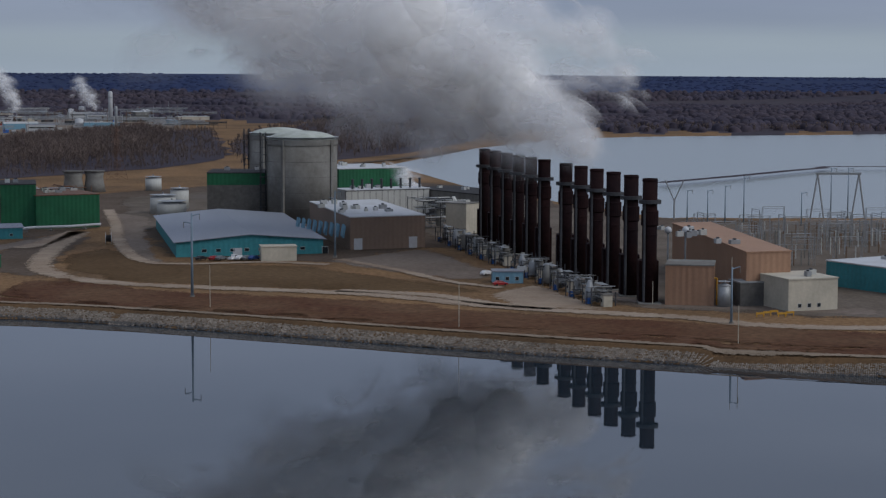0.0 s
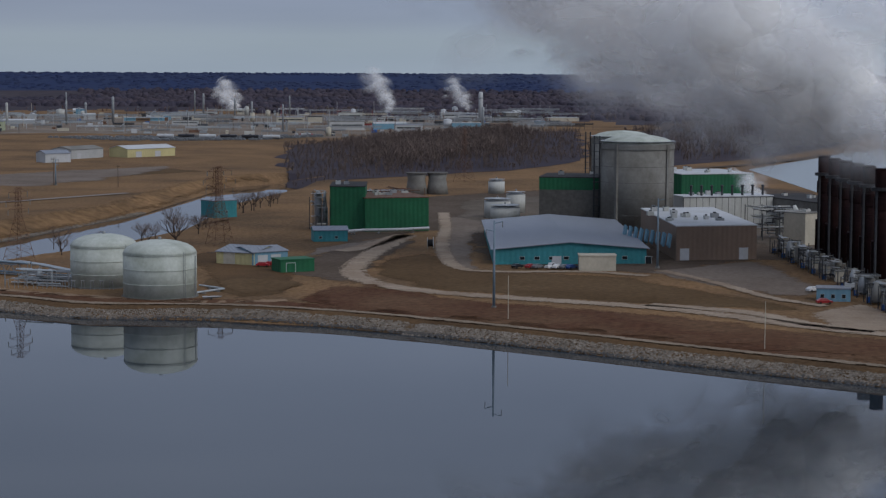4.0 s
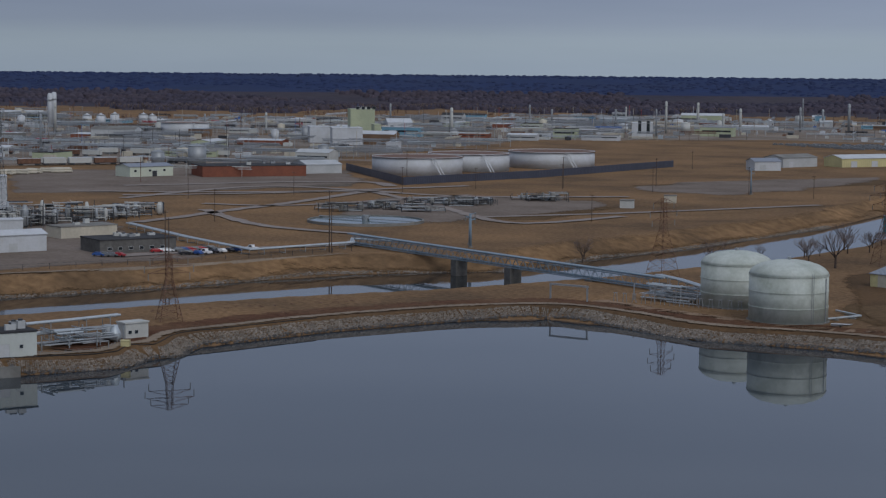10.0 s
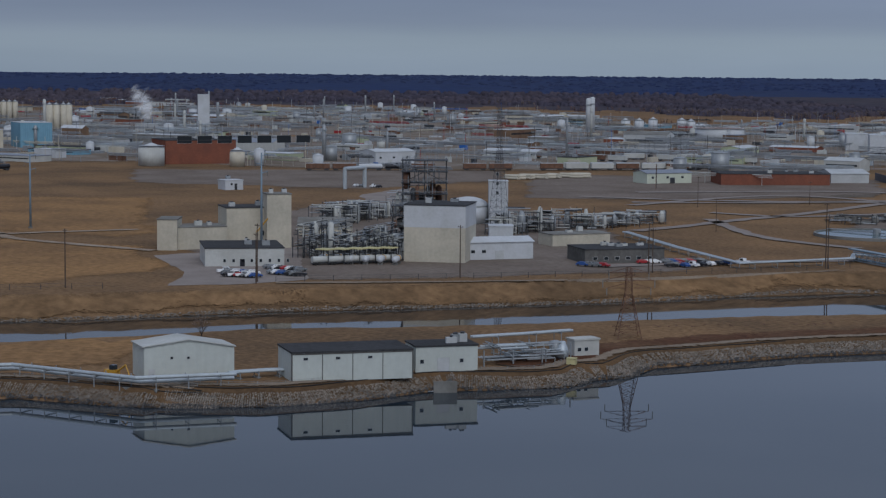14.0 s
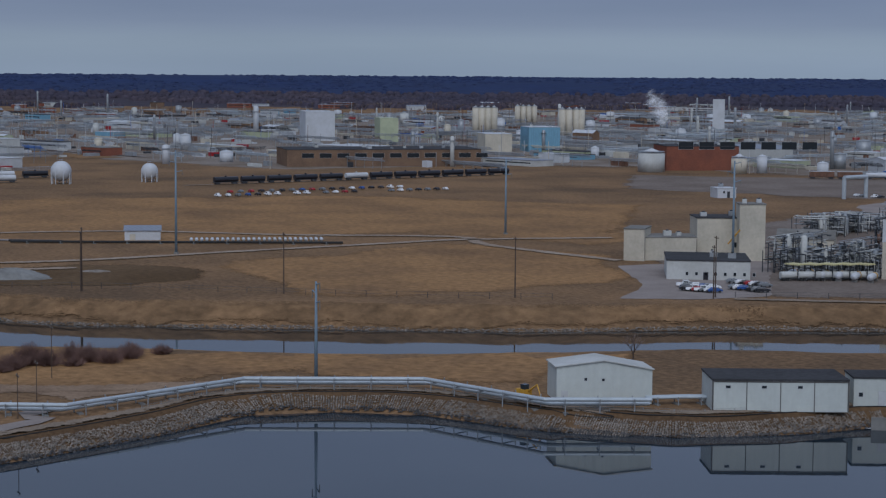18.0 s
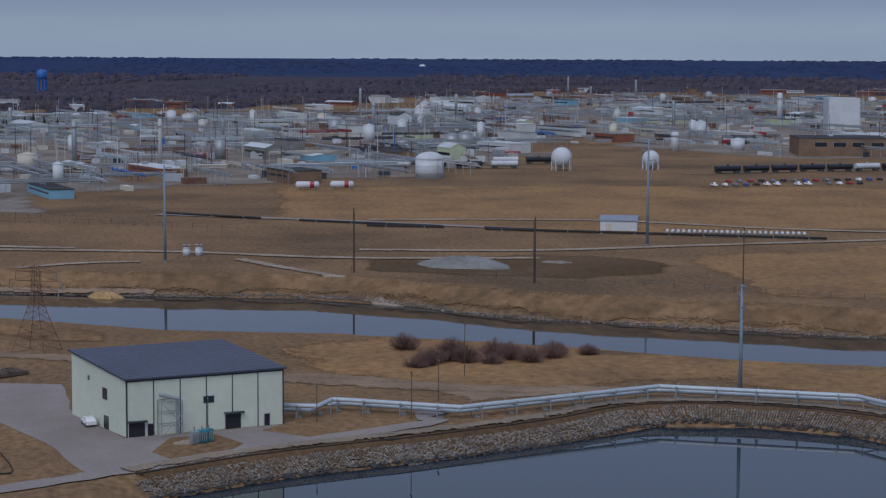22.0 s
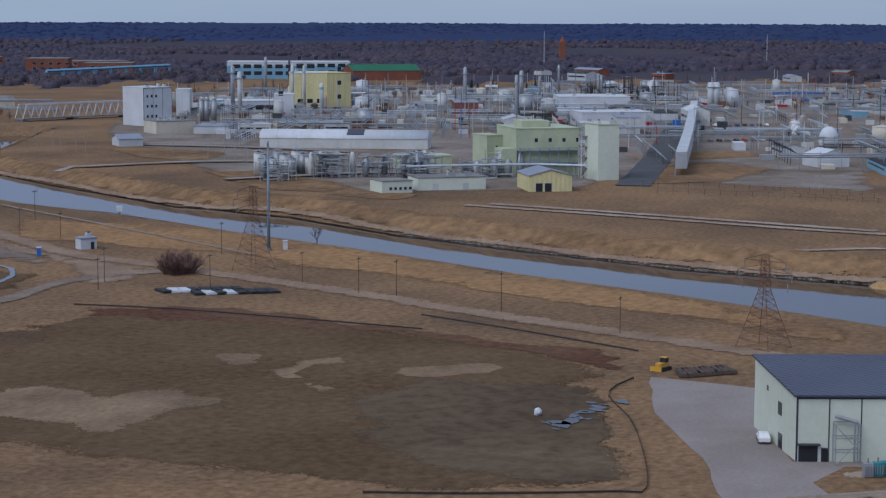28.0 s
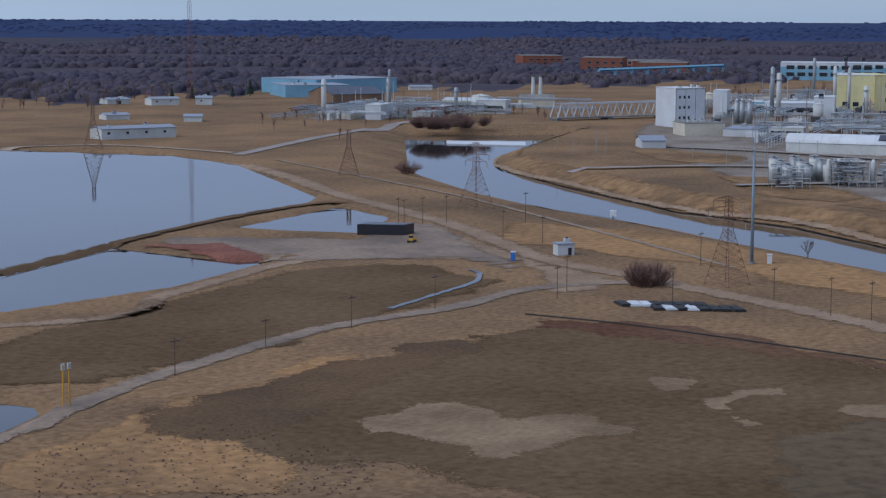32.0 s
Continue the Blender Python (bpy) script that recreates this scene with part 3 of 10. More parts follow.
def make_ground():
    bearing = np.radians(np.concatenate([np.arange(40, 300, 0.4), np.arange(300, 400, 2.0)]))
    reach = np.concatenate([[1.0, 25], np.geomspace(50, 4950, 420)])
    x = reach[:, None] * np.cos(bearing)[None]
    y = 60 + reach[:, None] * np.sin(bearing)[None]
    z = height(x.ravel(), y.ravel())
    rng = np.random.default_rng(3)
    z = z + rng.normal(0, 0.008, z.shape)
    nr, nb = len(reach), len(bearing)
    i = np.arange(nr - 1)[:, None] * nb + np.arange(nb)[None]
    j = np.arange(nr - 1)[:, None] * nb + (np.arange(nb)[None] + 1) % nb
    quads = np.stack([i, i + nb, j + nb, j], -1).reshape(-1, 4)
    me = bpy.data.meshes.new("ground")
    me.from_pydata(np.stack([x.ravel(), y.ravel(), z], 1).tolist(), [], quads.tolist())
    me.polygons.foreach_set("use_smooth", [True] * len(me.polygons))
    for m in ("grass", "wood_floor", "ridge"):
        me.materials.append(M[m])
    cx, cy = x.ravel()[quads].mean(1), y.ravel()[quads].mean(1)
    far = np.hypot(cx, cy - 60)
    # Past 3900 m the floor takes the haze-tinted colour.
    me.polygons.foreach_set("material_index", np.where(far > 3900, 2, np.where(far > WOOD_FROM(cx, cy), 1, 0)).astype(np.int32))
    me.update()
    tagged(new("ground", me), "level ground of dry tan winter grass", "ground", kind="structure")


def WOOD_FROM(x, y):
    """How far off the open land ends and the woods begin, by bearing."""
    a = np.degrees(np.arctan2(y - 60, x)) % 360
    line = sorted((math.degrees(math.atan2(q - 60, p)) % 360, math.hypot(p, q - 60)) for p, q in WOODLINE)
    return np.interp(a, [k for k, _ in line], [k for _, k in line]) + 70 * np.sin(a * 1.7) + 40 * np.sin(a * 5.1)


def sheet(name, poly, z, material, label, category="water", kind="structure"):
    g = Geo()
    g.add([(x, y, z) for x, y in poly], [tuple(range(len(poly)))])
    me = g.mesh(name, M[material])
    bm = bmesh.new()
    bm.from_mesh(me)
    bmesh.ops.triangulate(bm, faces=bm.faces[:])
    for f in bm.faces:
        if f.normal.z < 0:
            f.normal_flip()
    bm.to_mesh(me)
    bm.free()
    return tagged(new(name, me), label, category, kind=kind)


def ragged(poly, amount=1.5, step=9.0, seed=0):
    """The same outline with uneven edges."""
    rnd, out = random.Random(seed), []
    for (ax, ay), (bx, by) in zip(poly, poly[1:] + poly[:1]):
        n = max(1, int(math.hypot(bx - ax, by - ay) / step))
        for k in range(n):
            out.append((ax + (bx - ax) * k / n + rnd.uniform(-amount, amount), ay + (by - ay) * k / n + rnd.uniform(-amount, amount)))
    return out


def drape(name, poly, material, label, category="ground", lift=0.12, step=6.0, edge=1.2, seed=0):
    """A patch of ground that follows the lie of the land."""
    poly = ragged(poly, edge, step, seed)
    xs, ys = [p[0] for p in poly], [p[1] for p in poly]
    me = bpy.data.meshes.new(name)
    bm = bmesh.new()
    vs = [bm.verts.new((x, y, 0)) for x, y in poly]
    bm.faces.new(vs)
    bmesh.ops.triangulate(bm, faces=bm.faces[:])
    size = max(max(xs) - min(xs), max(ys) - min(ys))
    area = 0.5 * abs(sum(p[0] * q[1] - q[0] * p[1] for p, q in zip(poly, poly[1:] + poly[:1])))
    rim = sum(math.hypot(p[0] - q[0], p[1] - q[1]) for p, q in zip(poly, poly[1:] + poly[:1]))
    half = area / rim
    cell = max(2.5, size / 90, min(max(step * 1.2, size / 45), half * 0.5))
    for axis, lo, hi in ((0, min(xs), max(xs)), (1, min(ys), max(ys))):
        n = int((hi - lo) / cell)
        for k in range(1, n + 1):
            at = [0, 0, 0]
            way = [0, 0, 0]
            at[axis], way[axis] = lo + k * cell, 1
            bmesh.ops.bisect_plane(bm, geom=bm.verts[:] + bm.edges[:] + bm.faces[:], plane_co=at, plane_no=way)
    co = np.array([v.co for v in bm.verts])
    z = height(co[:, 0], co[:, 1])
    z = z + (lift if z.min() < -0.1 else 0.03 + 0.22 * lift)
    for v, h in zip(bm.verts, z):
        v.co.z = h
    for f in bm.faces:
        if f.normal.z < 0:
            f.normal_flip()
    bm.to_mesh(me)
    bm.free()
    me.materials.append(M[material])
    co = np.array([v.co for v in me.vertices])
    fade = np.clip(-signed(poly, co[:, 0], co[:, 1]) / max(cell * 0.8, min(13.0, 0.1 * size, half * 0.7), 1.5), 0, 1)
    me.attributes.new("fade", "FLOAT", "POINT").data.foreach_set("value", fade.astype(np.float32))
    return tagged(new(name, me), label, category, kind="structure")


def spread_points(poly, n, seed):
    rng = np.random.default_rng(seed)
    p = rng.uniform(np.min(poly, axis=0), np.max(poly, axis=0), (n * 5, 2))
    return [tuple(q) for q in p[signed(list(poly), p[:, 0], p[:, 1]) < 0][:n].tolist()]


def along(points, step):
    """Points spaced evenly along a line, rounded at its bends, with their direction."""
    p = [Vector((*q[:2], 0)) for q in points]
    fine = []
    for i in range(len(p) - 1):
        a, b, c, d = p[max(i - 1, 0)], p[i], p[i + 1], p[min(i + 2, len(p) - 1)]
        n = max(2, int((c - b).length / 2))
        for k in range(n):
            u = k / n
            fine.append(0.5 * (2 * b + (c - a) * u + (2 * a - 5 * b + 4 * c - d) * u * u + (3 * b - a - 3 * c + d) * u ** 3))
    fine.append(p[-1])
    out, run, nxt = [], 0.0, 0.0
    for a, b in zip(fine, fine[1:]):
        length = (b - a).length
        while length > 1e-6 and nxt <= run + length:
            q = a + (b - a) * ((nxt - run) / length)
            out.append((q.x, q.y, math.atan2(b.y - a.y, b.x - a.x)))
            nxt += step
        run += length
    return out


def ribbon(name, points, width, material, label, category="road", lift=0.16, step=4.0, kind="structure", wobble=0.35, seed=1):
    """A road or track that follows the lie of the land."""
    rnd, row = random.Random(seed), along(points, step)
    xs, ys = [], []
    for x, y, a in row:
        for s in (-0.5, -0.17, 0.17, 0.5):
            w = width * s + (rnd.uniform(-wobble, wobble) if abs(s) == 0.5 else 0)
            xs.append(x - math.sin(a) * w)
            ys.append(y + math.cos(a) * w)
    z = height(np.array(xs), np.array(ys)) + lift
    g = Geo()
    g.add(list(zip(xs, ys, z)), [(4 * i + k, 4 * i + 4 + k, 4 * i + 5 + k, 4 * i + 1 + k) for i in range(len(row) - 1) for k in range(3)])
    me = g.mesh(name, M[material])
    if me.polygons and me.polygons[0].normal.z < 0:
        me.flip_normals()
    me.attributes.new("fade", "FLOAT", "POINT").data.foreach_set("value", [0.36, 0.75, 0.75, 0.36] * len(row))
    return tagged(new(name, me), label, category, kind=kind)


make_ground()
sheet("pond", POND, -3.0, "pond", "still dark cooling pond with mirror-like water")
sheet("river", RIVER, -5.0, "river", "slow grey-blue river between grassy banks")
sheet("lake", LAKE, -1.0, "rough_water", "pale rippled reservoir behind the power plant")
for poly in (POND_A, POND_B, POND_C, POND_D):
    sheet("settling_pond", poly, -1.0, "river", "still blue-grey settling pond behind an earth dike")

# bare banks, dike path and stones along the pond
SHORE = POND[2:-5]


def offset(line, d):
    out = []
    for i, (x, y) in enumerate(line):
        a, b = line[max(i - 1, 0)], line[min(i + 1, len(line) - 1)]
        k = math.hypot(b[0] - a[0], b[1] - a[1]) or 1
        out.append((x + (b[1] - a[1]) / k * d, y - (b[0] - a[0]) / k * d))
    return out


SIDE = 1 if signed(POND, np.array([offset(SHORE, 6)[12][0]]), np.array([offset(SHORE, 6)[12][1]]))[0] > 0 else -1
ribbon("dike_slope", offset(SHORE, SIDE * 5.2), 6.5, "bank", "bare brown earth bank under the stones", "bank", lift=0.25, step=3)
ribbon("dike_path", offset(SHORE, SIDE * 9.6), 3.4, "path", "pale gravel path along the dike", "path", lift=0.40, step=3)


def stones(line, lo, hi, count, size, name, material, label, seed):
    rnd, row, g = random.Random(seed), along(line, 0.5), Geo()
    pts = []
    for _ in range(count):
        x, y, a = rnd.choice(row)
        w = SIDE * rnd.uniform(lo, hi)
        pts.append((x + math.sin(a) * w, y - math.cos(a) * w, rnd.uniform(0.5, 1.3) * size))
    z = height(np.array([p[0] for p in pts]), np.array([p[1] for p in pts]))
    for (x, y, r), h in zip(pts, z + 0.27):
        k = [rnd.uniform(0.6, 1.2) * r for _ in range(6)]
        g.add([(x - k[0], y, h), (x, y - k[1], h - 0.1), (x + k[2], y, h), (x, y + k[3], h - 0.1), (x + 0.2 * r, y, h + 0.7 * k[4])],
              [(0, 1, 4), (1, 2, 4), (2, 3, 4), (3, 0, 4)])
    solo(name, g, material, label, "stones", kind="stuff")


stones(SHORE, 0.3, 4.8, 62000, 0.29, "riprap", "rock", "loose grey riprap stones along the water's edge", 5)
stones(SHORE, -0.5, 0.9, 7000, 0.40, "wet_riprap", "wetrock", "dark wet stones at the water line", 6)
stones([p for p in RIVER_FAR[6:-2]], -1.6, 0.6, 9000, 0.38, "river_stones", "rock", "rough stones along the far river bank", 7)
ribbon("levee_slope", offset(RIVER_FAR, SIDE * -8.5), 14, "turf", "brown grassy levee slope above the river", "bank", lift=0.45, step=6, wobble=2.0)

ribbon("river_bench", offset(RIVER_FAR[:10], SIDE * -1.6), 3.4, "dirt", "pale stony bench along the far river bank", "bank", lift=0.75, step=4, wobble=0.5)
ribbon("dike_turf", offset(SHORE[:20], SIDE * 16), 12, "shrub", "rough red-brown grass behind the dike path", "ground", lift=0.3, step=4, wobble=1.2)

g = Geo()
row = along(offset(SHORE[14:], SIDE * 6.6), 3.0)
zs = height(np.array([p[0] for p in row]), np.array([p[1] for p in row])) + 0.35
ring = [(math.cos(1.2566 * k) * 0.13, math.sin(1.2566 * k) * 0.13) for k in range(5)]
g.add([(x - math.sin(a) * u, y + math.cos(a) * u, z + v) for (x, y, a), z in zip(row, zs) for u, v in ring], [(5 * i + k, 5 * i + (k + 1) % 5, 5 * i + 5 + (k + 1) % 5, 5 * i + 5 + k) for i in range(len(row) - 1) for k in range(5)])
solo("hose", g, "rubber", "long black hose lying along the riprap", "hose")


# ---- builders ----
def building(name, label, a, b, depth, h, wall, roof, form="flat", category="building", rise=2.0, ribs=0, doors=(), windows=(), units=0, base=0.0, trim="", group="", eave=0.4, skew=0.0, band=None, back=None):
    """A building whose front runs from a to b, seen from the front, with its depth behind. doors: (along, wide, high, material);
    windows: (along, sill, wide, high), all in metres from a. rise: of the ridge. band: (material, height) of an upper strip."""
    L, turn = toward(a, b)
    t = thing(name, label, category, a[0], a[1], base, turn, group)
    s = skew
    if back:
        w, c = Vector((back[0] - a[0], back[1] - a[1])), Vector((math.cos(radians(turn)), math.sin(radians(turn))))
        s, depth = w.dot(c), w.dot(Vector((-c.y, c.x)))
    plan = [(0, 0), (L, 0), (L + s, depth), (s, depth)]
    g = Geo()
    if form == "gable":
        g.add([(x, y, z) for x, y in plan for z in (0, h)] + [(s / 2, depth / 2, h + rise), (L + s / 2, depth / 2, h + rise)],
              [(0, 2, 3, 1), (2, 4, 5, 9, 3), (4, 6, 7, 5), (6, 0, 1, 8, 7), (1, 3, 9, 8), (5, 7, 8, 9)])
    elif form == "cross":
        g.add([(x, y, z) for x, y in plan for z in (0, h)] + [(L / 2, 0, h + rise), (L / 2 + s, depth, h + rise)],
              [(0, 2, 3, 8, 1), (2, 4, 5, 3), (4, 6, 7, 9, 5), (6, 0, 1, 7), (1, 8, 9, 7), (3, 5, 9, 8)])
    elif form == "shed":
        g.add([(x, y, z) for x, y in plan for z in (0, h + (rise if y > 0.1 else 0))], [(0, 2, 3, 1), (2, 4, 5, 3), (4, 6, 7, 5), (6, 0, 1, 7), (1, 3, 5, 7)])
    else:
        g.prism(plan, 0, h)
    part("wall", g, wall, t)
    if band:
        part("upper_band", Geo().prism([(x - (0.05 if x <= s + 0.1 else -0.05), y - (0.05 if y < 1 else -0.05)) for x, y in plan], h - band[1], h - 0.03), band[0], t)
    r = Geo()
    e = eave
    if form == "gable":
        for x0, y0, y1 in ((0, -e, depth / 2), (0, depth + e, depth / 2)):
            k = s * y0 / max(depth, 1)
            q = [(-e + k, y0, h - 0.05), (L + e + k, y0, h - 0.05), (L + e + s / 2, y1, h + rise + 0.05), (-e + s / 2, y1, h + rise + 0.05)]
            r.add(q + [(x, y, z + 0.22) for x, y, z in q], [(0, 1, 2, 3), (7, 6, 5, 4), (0, 4, 5, 1), (1, 5, 6, 2), (2, 6, 7, 3), (3, 7, 4, 0)])
    elif form == "cross":
        for x0, x1 in ((-e, L / 2), (L + e, L / 2)):
            q = [(x0, -e, h - 0.05), (x1, -e, h + rise + 0.05), (x1 + s, depth + e, h + rise + 0.05), (x0 + s, depth + e, h - 0.05)]
            r.add(q + [(x, y, z + 0.22) for x, y, z in q], [(0, 1, 2, 3), (7, 6, 5, 4), (0, 4, 5, 1), (1, 5, 6, 2), (2, 6, 7, 3), (3, 7, 4, 0)])
    elif form == "shed":
        q = [(-e, -e, h), (L + e, -e, h), (L + e + s, depth + e, h + rise), (s - e, depth + e, h + rise)]
        r.add(q + [(x, y, z + 0.3) for x, y, z in q], [(0, 1, 2, 3), (7, 6, 5, 4), (0, 4, 5, 1), (1, 5, 6, 2), (2, 6, 7, 3), (3, 7, 4, 0)])
    else:
        r.prism([(-0.2, -0.2), (L + 0.2, -0.2), (L + 0.2 + s, depth + 0.2), (s - 0.2, depth + 0.2)], h, h + 0.35)
    part("roof", r, roof, t)
    for k in range(1, ribs):
        part("seam", Geo().box(L * k / ribs - 0.09, -0.05, 0, L * k / ribs + 0.09, 0.0, h), trim or "darksteel", t)
    if ribs:
        for x in (0, L):
            part("corner_trim", Geo().box(x - 0.14, -0.06, 0, x + 0.14, 0.1, h), trim or "darksteel", t)
        part("eave_trim", Geo().box(-0.1, -0.09, h - 0.35, L + 0.1, -0.02, h - 0.06), trim or "darksteel", t)
    for x, w, hh, m in doors:
        d = part("door", Geo().box(x, -0.08, 0.0, x + w, 0.0, hh), m, t)
        part("door_frame", Geo().box(x - 0.15, -0.05, 0, x, -0.0, hh + 0.15).box(x + w, -0.05, 0, x + w + 0.15, -0.0, hh + 0.15).box(x, -0.05, hh, x + w, -0.0, hh + 0.15), "grey", d)
    for x, z, w, hh in windows:
        d = part("window", Geo().box(x - 0.1, -0.05, z - 0.1, x + w + 0.1, 0.0, z + hh + 0.1), "grey", t)
        part("pane", Geo().box(x, -0.08, z, x + w, -0.05, z + hh), "glass", d)
    rnd = random.Random(int(L * 100 + depth * 7 + h))
    for k in range(units):
        x, y = rnd.uniform(0.1, 0.85) * L, rnd.uniform(0.15, 0.8) * depth
        w, q, z = rnd.uniform(1.2, 3.0), rnd.uniform(1.0, 2.2), rnd.uniform(0.8, 1.8)
        top = h + 0.35 if form == "flat" else h + rise * 0.5
        u = part("roof_unit", Geo().box(x, y, top, x + w, y + q, top + z), rnd.choice(("steel", "offwhite", "grey")), t)
        part("fan_hood", Geo().cyl(x + w / 2, y + q / 2, top + z, top + z + 0.4, min(w, q) * 0.32, 10), "darksteel", u)
    return t


def domed_tank(name, label, x, y, r, h, rise, material, roof=None, legs=0, rungs=True, group="", rim=True, n=40):
    t = thing(name, label, "tank", x, y, 0, 0, group)
    smooth(part("shell", Geo().lathe(0, 0, [(r, 0.3), (r, h)], n), material, t))
    prof = [(r + 0.12, h)] + [(r * math.cos(a), h + rise * math.sin(a)) for a in (0.2, 0.45, 0.7, 0.95, 1.2, 1.42, 1.55)]
    smooth(part("dome", Geo().lathe(0, 0, prof, n), roof or material, t))
    part("footing", Geo().cyl(0, 0, 0, 0.3, r + 0.5, n), "concrete", t)
    if rim:
        for z in (h, h * 0.66, h * 0.33):
            part("hoop", Geo().lathe(0, 0, [(r + 0.02, z - 0.12), (r + 0.14, z - 0.1), (r + 0.14, z + 0.1), (r + 0.02, z + 0.12)], n), material, t)
    if rungs:
        a = math.atan2(60 - y, -x) + 0.7
        g = Geo()
        for s in (-0.3, 0.3):
            g.beam(((r + 0.35) * math.cos(a) - s * math.sin(a), (r + 0.35) * math.sin(a) + s * math.cos(a), 0), ((r + 0.35) * math.cos(a) - s * math.sin(a), (r + 0.35) * math.sin(a) + s * math.cos(a), h + 1), 0.06)
        part("ladder", g, "steel", t)
        part("roof_vent", Geo().cyl(0, 0, h + rise, h + rise + 0.7, 0.5, 12), "steel", t)
        for k in range(3):
            b = a + 0.5 + k * 1.1
            part("pipe", Geo().beam(((r + 0.3) * math.cos(b), (r + 0.3) * math.sin(b), 0.2), ((r + 0.3) * math.cos(b), (r + 0.3) * math.sin(b), h * 0.96), 0.12, 8), "steel", t)
    return t


def cone_tank(name, label, x, y, r, h, rise, material, group="", n=28, base=0.0):
    t = thing(name, label, "tank", x, y, base, 0, group)
    smooth(part("shell", Geo().lathe(0, 0, [(r, 0), (r, h)], n), material, t))
    smooth(part("roof", Geo().lathe(0, 0, [(r + 0.1, h), (0.3, h + rise)], n), "white" if material != "darksteel" else material, t))
    part("rail", Geo().lathe(0, 0, [(r, h + 1.0), (r + 0.06, h + 1.0), (r + 0.06, h + 1.1), (r, h + 1.1)], n), "steel", t)
    part("roof_vent", Geo().cyl(0, 0, h + rise - 0.1, h + rise + 0.8, 0.35, 8), "steel", t)
    return t


def floating_tank(name, label, x, y, r, h, group):
    t = thing(name, label, "tank", x, y, 0, 0, group)
    n = 64
    smooth(part("shell", Geo().lathe(0, 0, [(r, 0), (r, h), (r - 0.3, h), (r - 0.3, h - 2.2)], n), "white", t))
    part("floating_roof", Geo().cyl(0, 0, h - 2.4, h - 2.1, r - 0.32, n), "rust", t, "rust-brown sunken roof")
    part("wind_girder", Geo().lathe(0, 0, [(r, h - 0.5), (r + 0.8, h - 0.45), (r + 0.8, h - 0.3), (r, h - 0.25)], n), "rust", t)
    a = math.atan2(60 - y, -x)
    for k in range(2):
        b = a + 0.35 + k * 0.06
        part("stair", Geo().beam(((r + 0.8) * math.cos(b), (r + 0.8) * math.sin(b), h - 0.4), ((r + 9) * math.cos(b + 0.1), (r + 9) * math.sin(b + 0.1), 0.2), 0.35, 4), "white", t)
    return t


def sphere_tank(name, label, x, y, r, group):
    t = thing(name, label, "tank", x, y, 0, 0, group)
    c = r * 1.25
    smooth(part("sphere", Geo().ball((0, 0, c), r, 16, 32), "white", t))
    for k in range(8):
        a = k * math.pi / 4
        part("leg", Geo().beam((r * 0.95 * math.cos(a), r * 0.95 * math.sin(a), 0), (r * 0.97 * math.cos(a), r * 0.97 * math.sin(a), c), 0.28, 8), "white", t)
    part("walkway", Geo().lathe(0, 0, [(1.2, c + r + 0.6), (1.3, c + r + 0.6), (1.3, c + r + 0.75), (1.2, c + r + 0.75)], 12), "steel", t)
    part("stair", Geo().beam((r * 1.02, 0, 0.1), (r * 0.2, r * 0.35, c + r * 1.0), 0.2), "steel", t)
    return t


def bullet_tank(name, label, x, y, turn, length, r, band, group=""):
    t = thing(name, label, "tank", x, y, 0, turn, group)
    m = Geo()
    ends = [(-length / 2, 0.0), (-length / 2 + r * 0.25, r * 0.75), (-length / 2 + r * 0.7, r), (length / 2 - r * 0.7, r), (length / 2 - r * 0.25, r * 0.75), (length / 2, 0.0)]
    n = 16
    vs = [(u, w * math.cos(6.28319 * i / n), r + 0.8 + w * math.sin(6.28319 * i / n)) for u, w in ends for i in range(n)]
    m.add(vs, [(k * n + i, k * n + (i + 1) % n, k * n + n + (i + 1) % n, k * n + n + i) for k in range(5) for i in range(n)])
    smooth(part("shell", m, "white", t))
    for u in (-0.32, 0.32):
        part("saddle", Geo().box(u * length - 0.4, -r * 0.8, 0, u * length + 0.4, r * 0.8, r + 0.2), "concrete", t)
    part("end_band", Geo().beam((length * 0.1, 0, r + 0.8), (length * 0.28, 0, r + 0.8), r + 0.03, 16), band, t)
    return t


def stack(label, x, y, r, h, group):
    t = thing("exhaust_stack", label, "chimney", x, y, 0, 0, group)
    smooth(part("shaft", Geo().lathe(0, 0, [(r, 0), (r, h), (r * 0.92, h), (r * 0.92, h - 1.5)], 28), "maroon", t))
    for z in (h * 0.985, h * 0.55):
        part("band", Geo().lathe(0, 0, [(r, z - 0.2), (r + 0.12, z - 0.15), (r + 0.12, z + 0.15), (r, z + 0.2)], 28), "maroon", t)
    p = part("platform", Geo().lathe(0, 0, [(r, h * 0.80), (r + 1.1, h * 0.80), (r + 1.1, h * 0.805), (r, h * 0.81)], 20), "darksteel", t)
    part("guard_rail", Geo().lathe(0, 0, [(r + 1.05, h * 0.80), (r + 1.1, h * 0.80), (r + 1.1, h * 0.83), (r + 1.05, h * 0.83)], 20), "darksteel", p)
    a = math.atan2(60 - y, -x) - 0.6
    part("ladder_cage", Geo().beam(((r + 0.4) * math.cos(a), (r + 0.4) * math.sin(a), 0.5), ((r + 0.4) * math.cos(a), (r + 0.4) * math.sin(a), h * 0.83), 0.4, 6), "darksteel", t)
    part("silencer", Geo().lathe(0, 0, [(r, h * 0.62), (r + 0.35, h * 0.63), (r + 0.35, h * 0.74), (r, h * 0.75)], 24), "maroon", t)
    part("breech", Geo().box(-r * 1.3, r * 0.3, 0, r * 1.3, r * 3.2, h * 0.34), "maroon", t)
    part("foundation", Geo().box(-r * 1.5, -r * 1.5, 0, r * 1.5, r * 1.5, 0.4), "concrete", t)
    return t


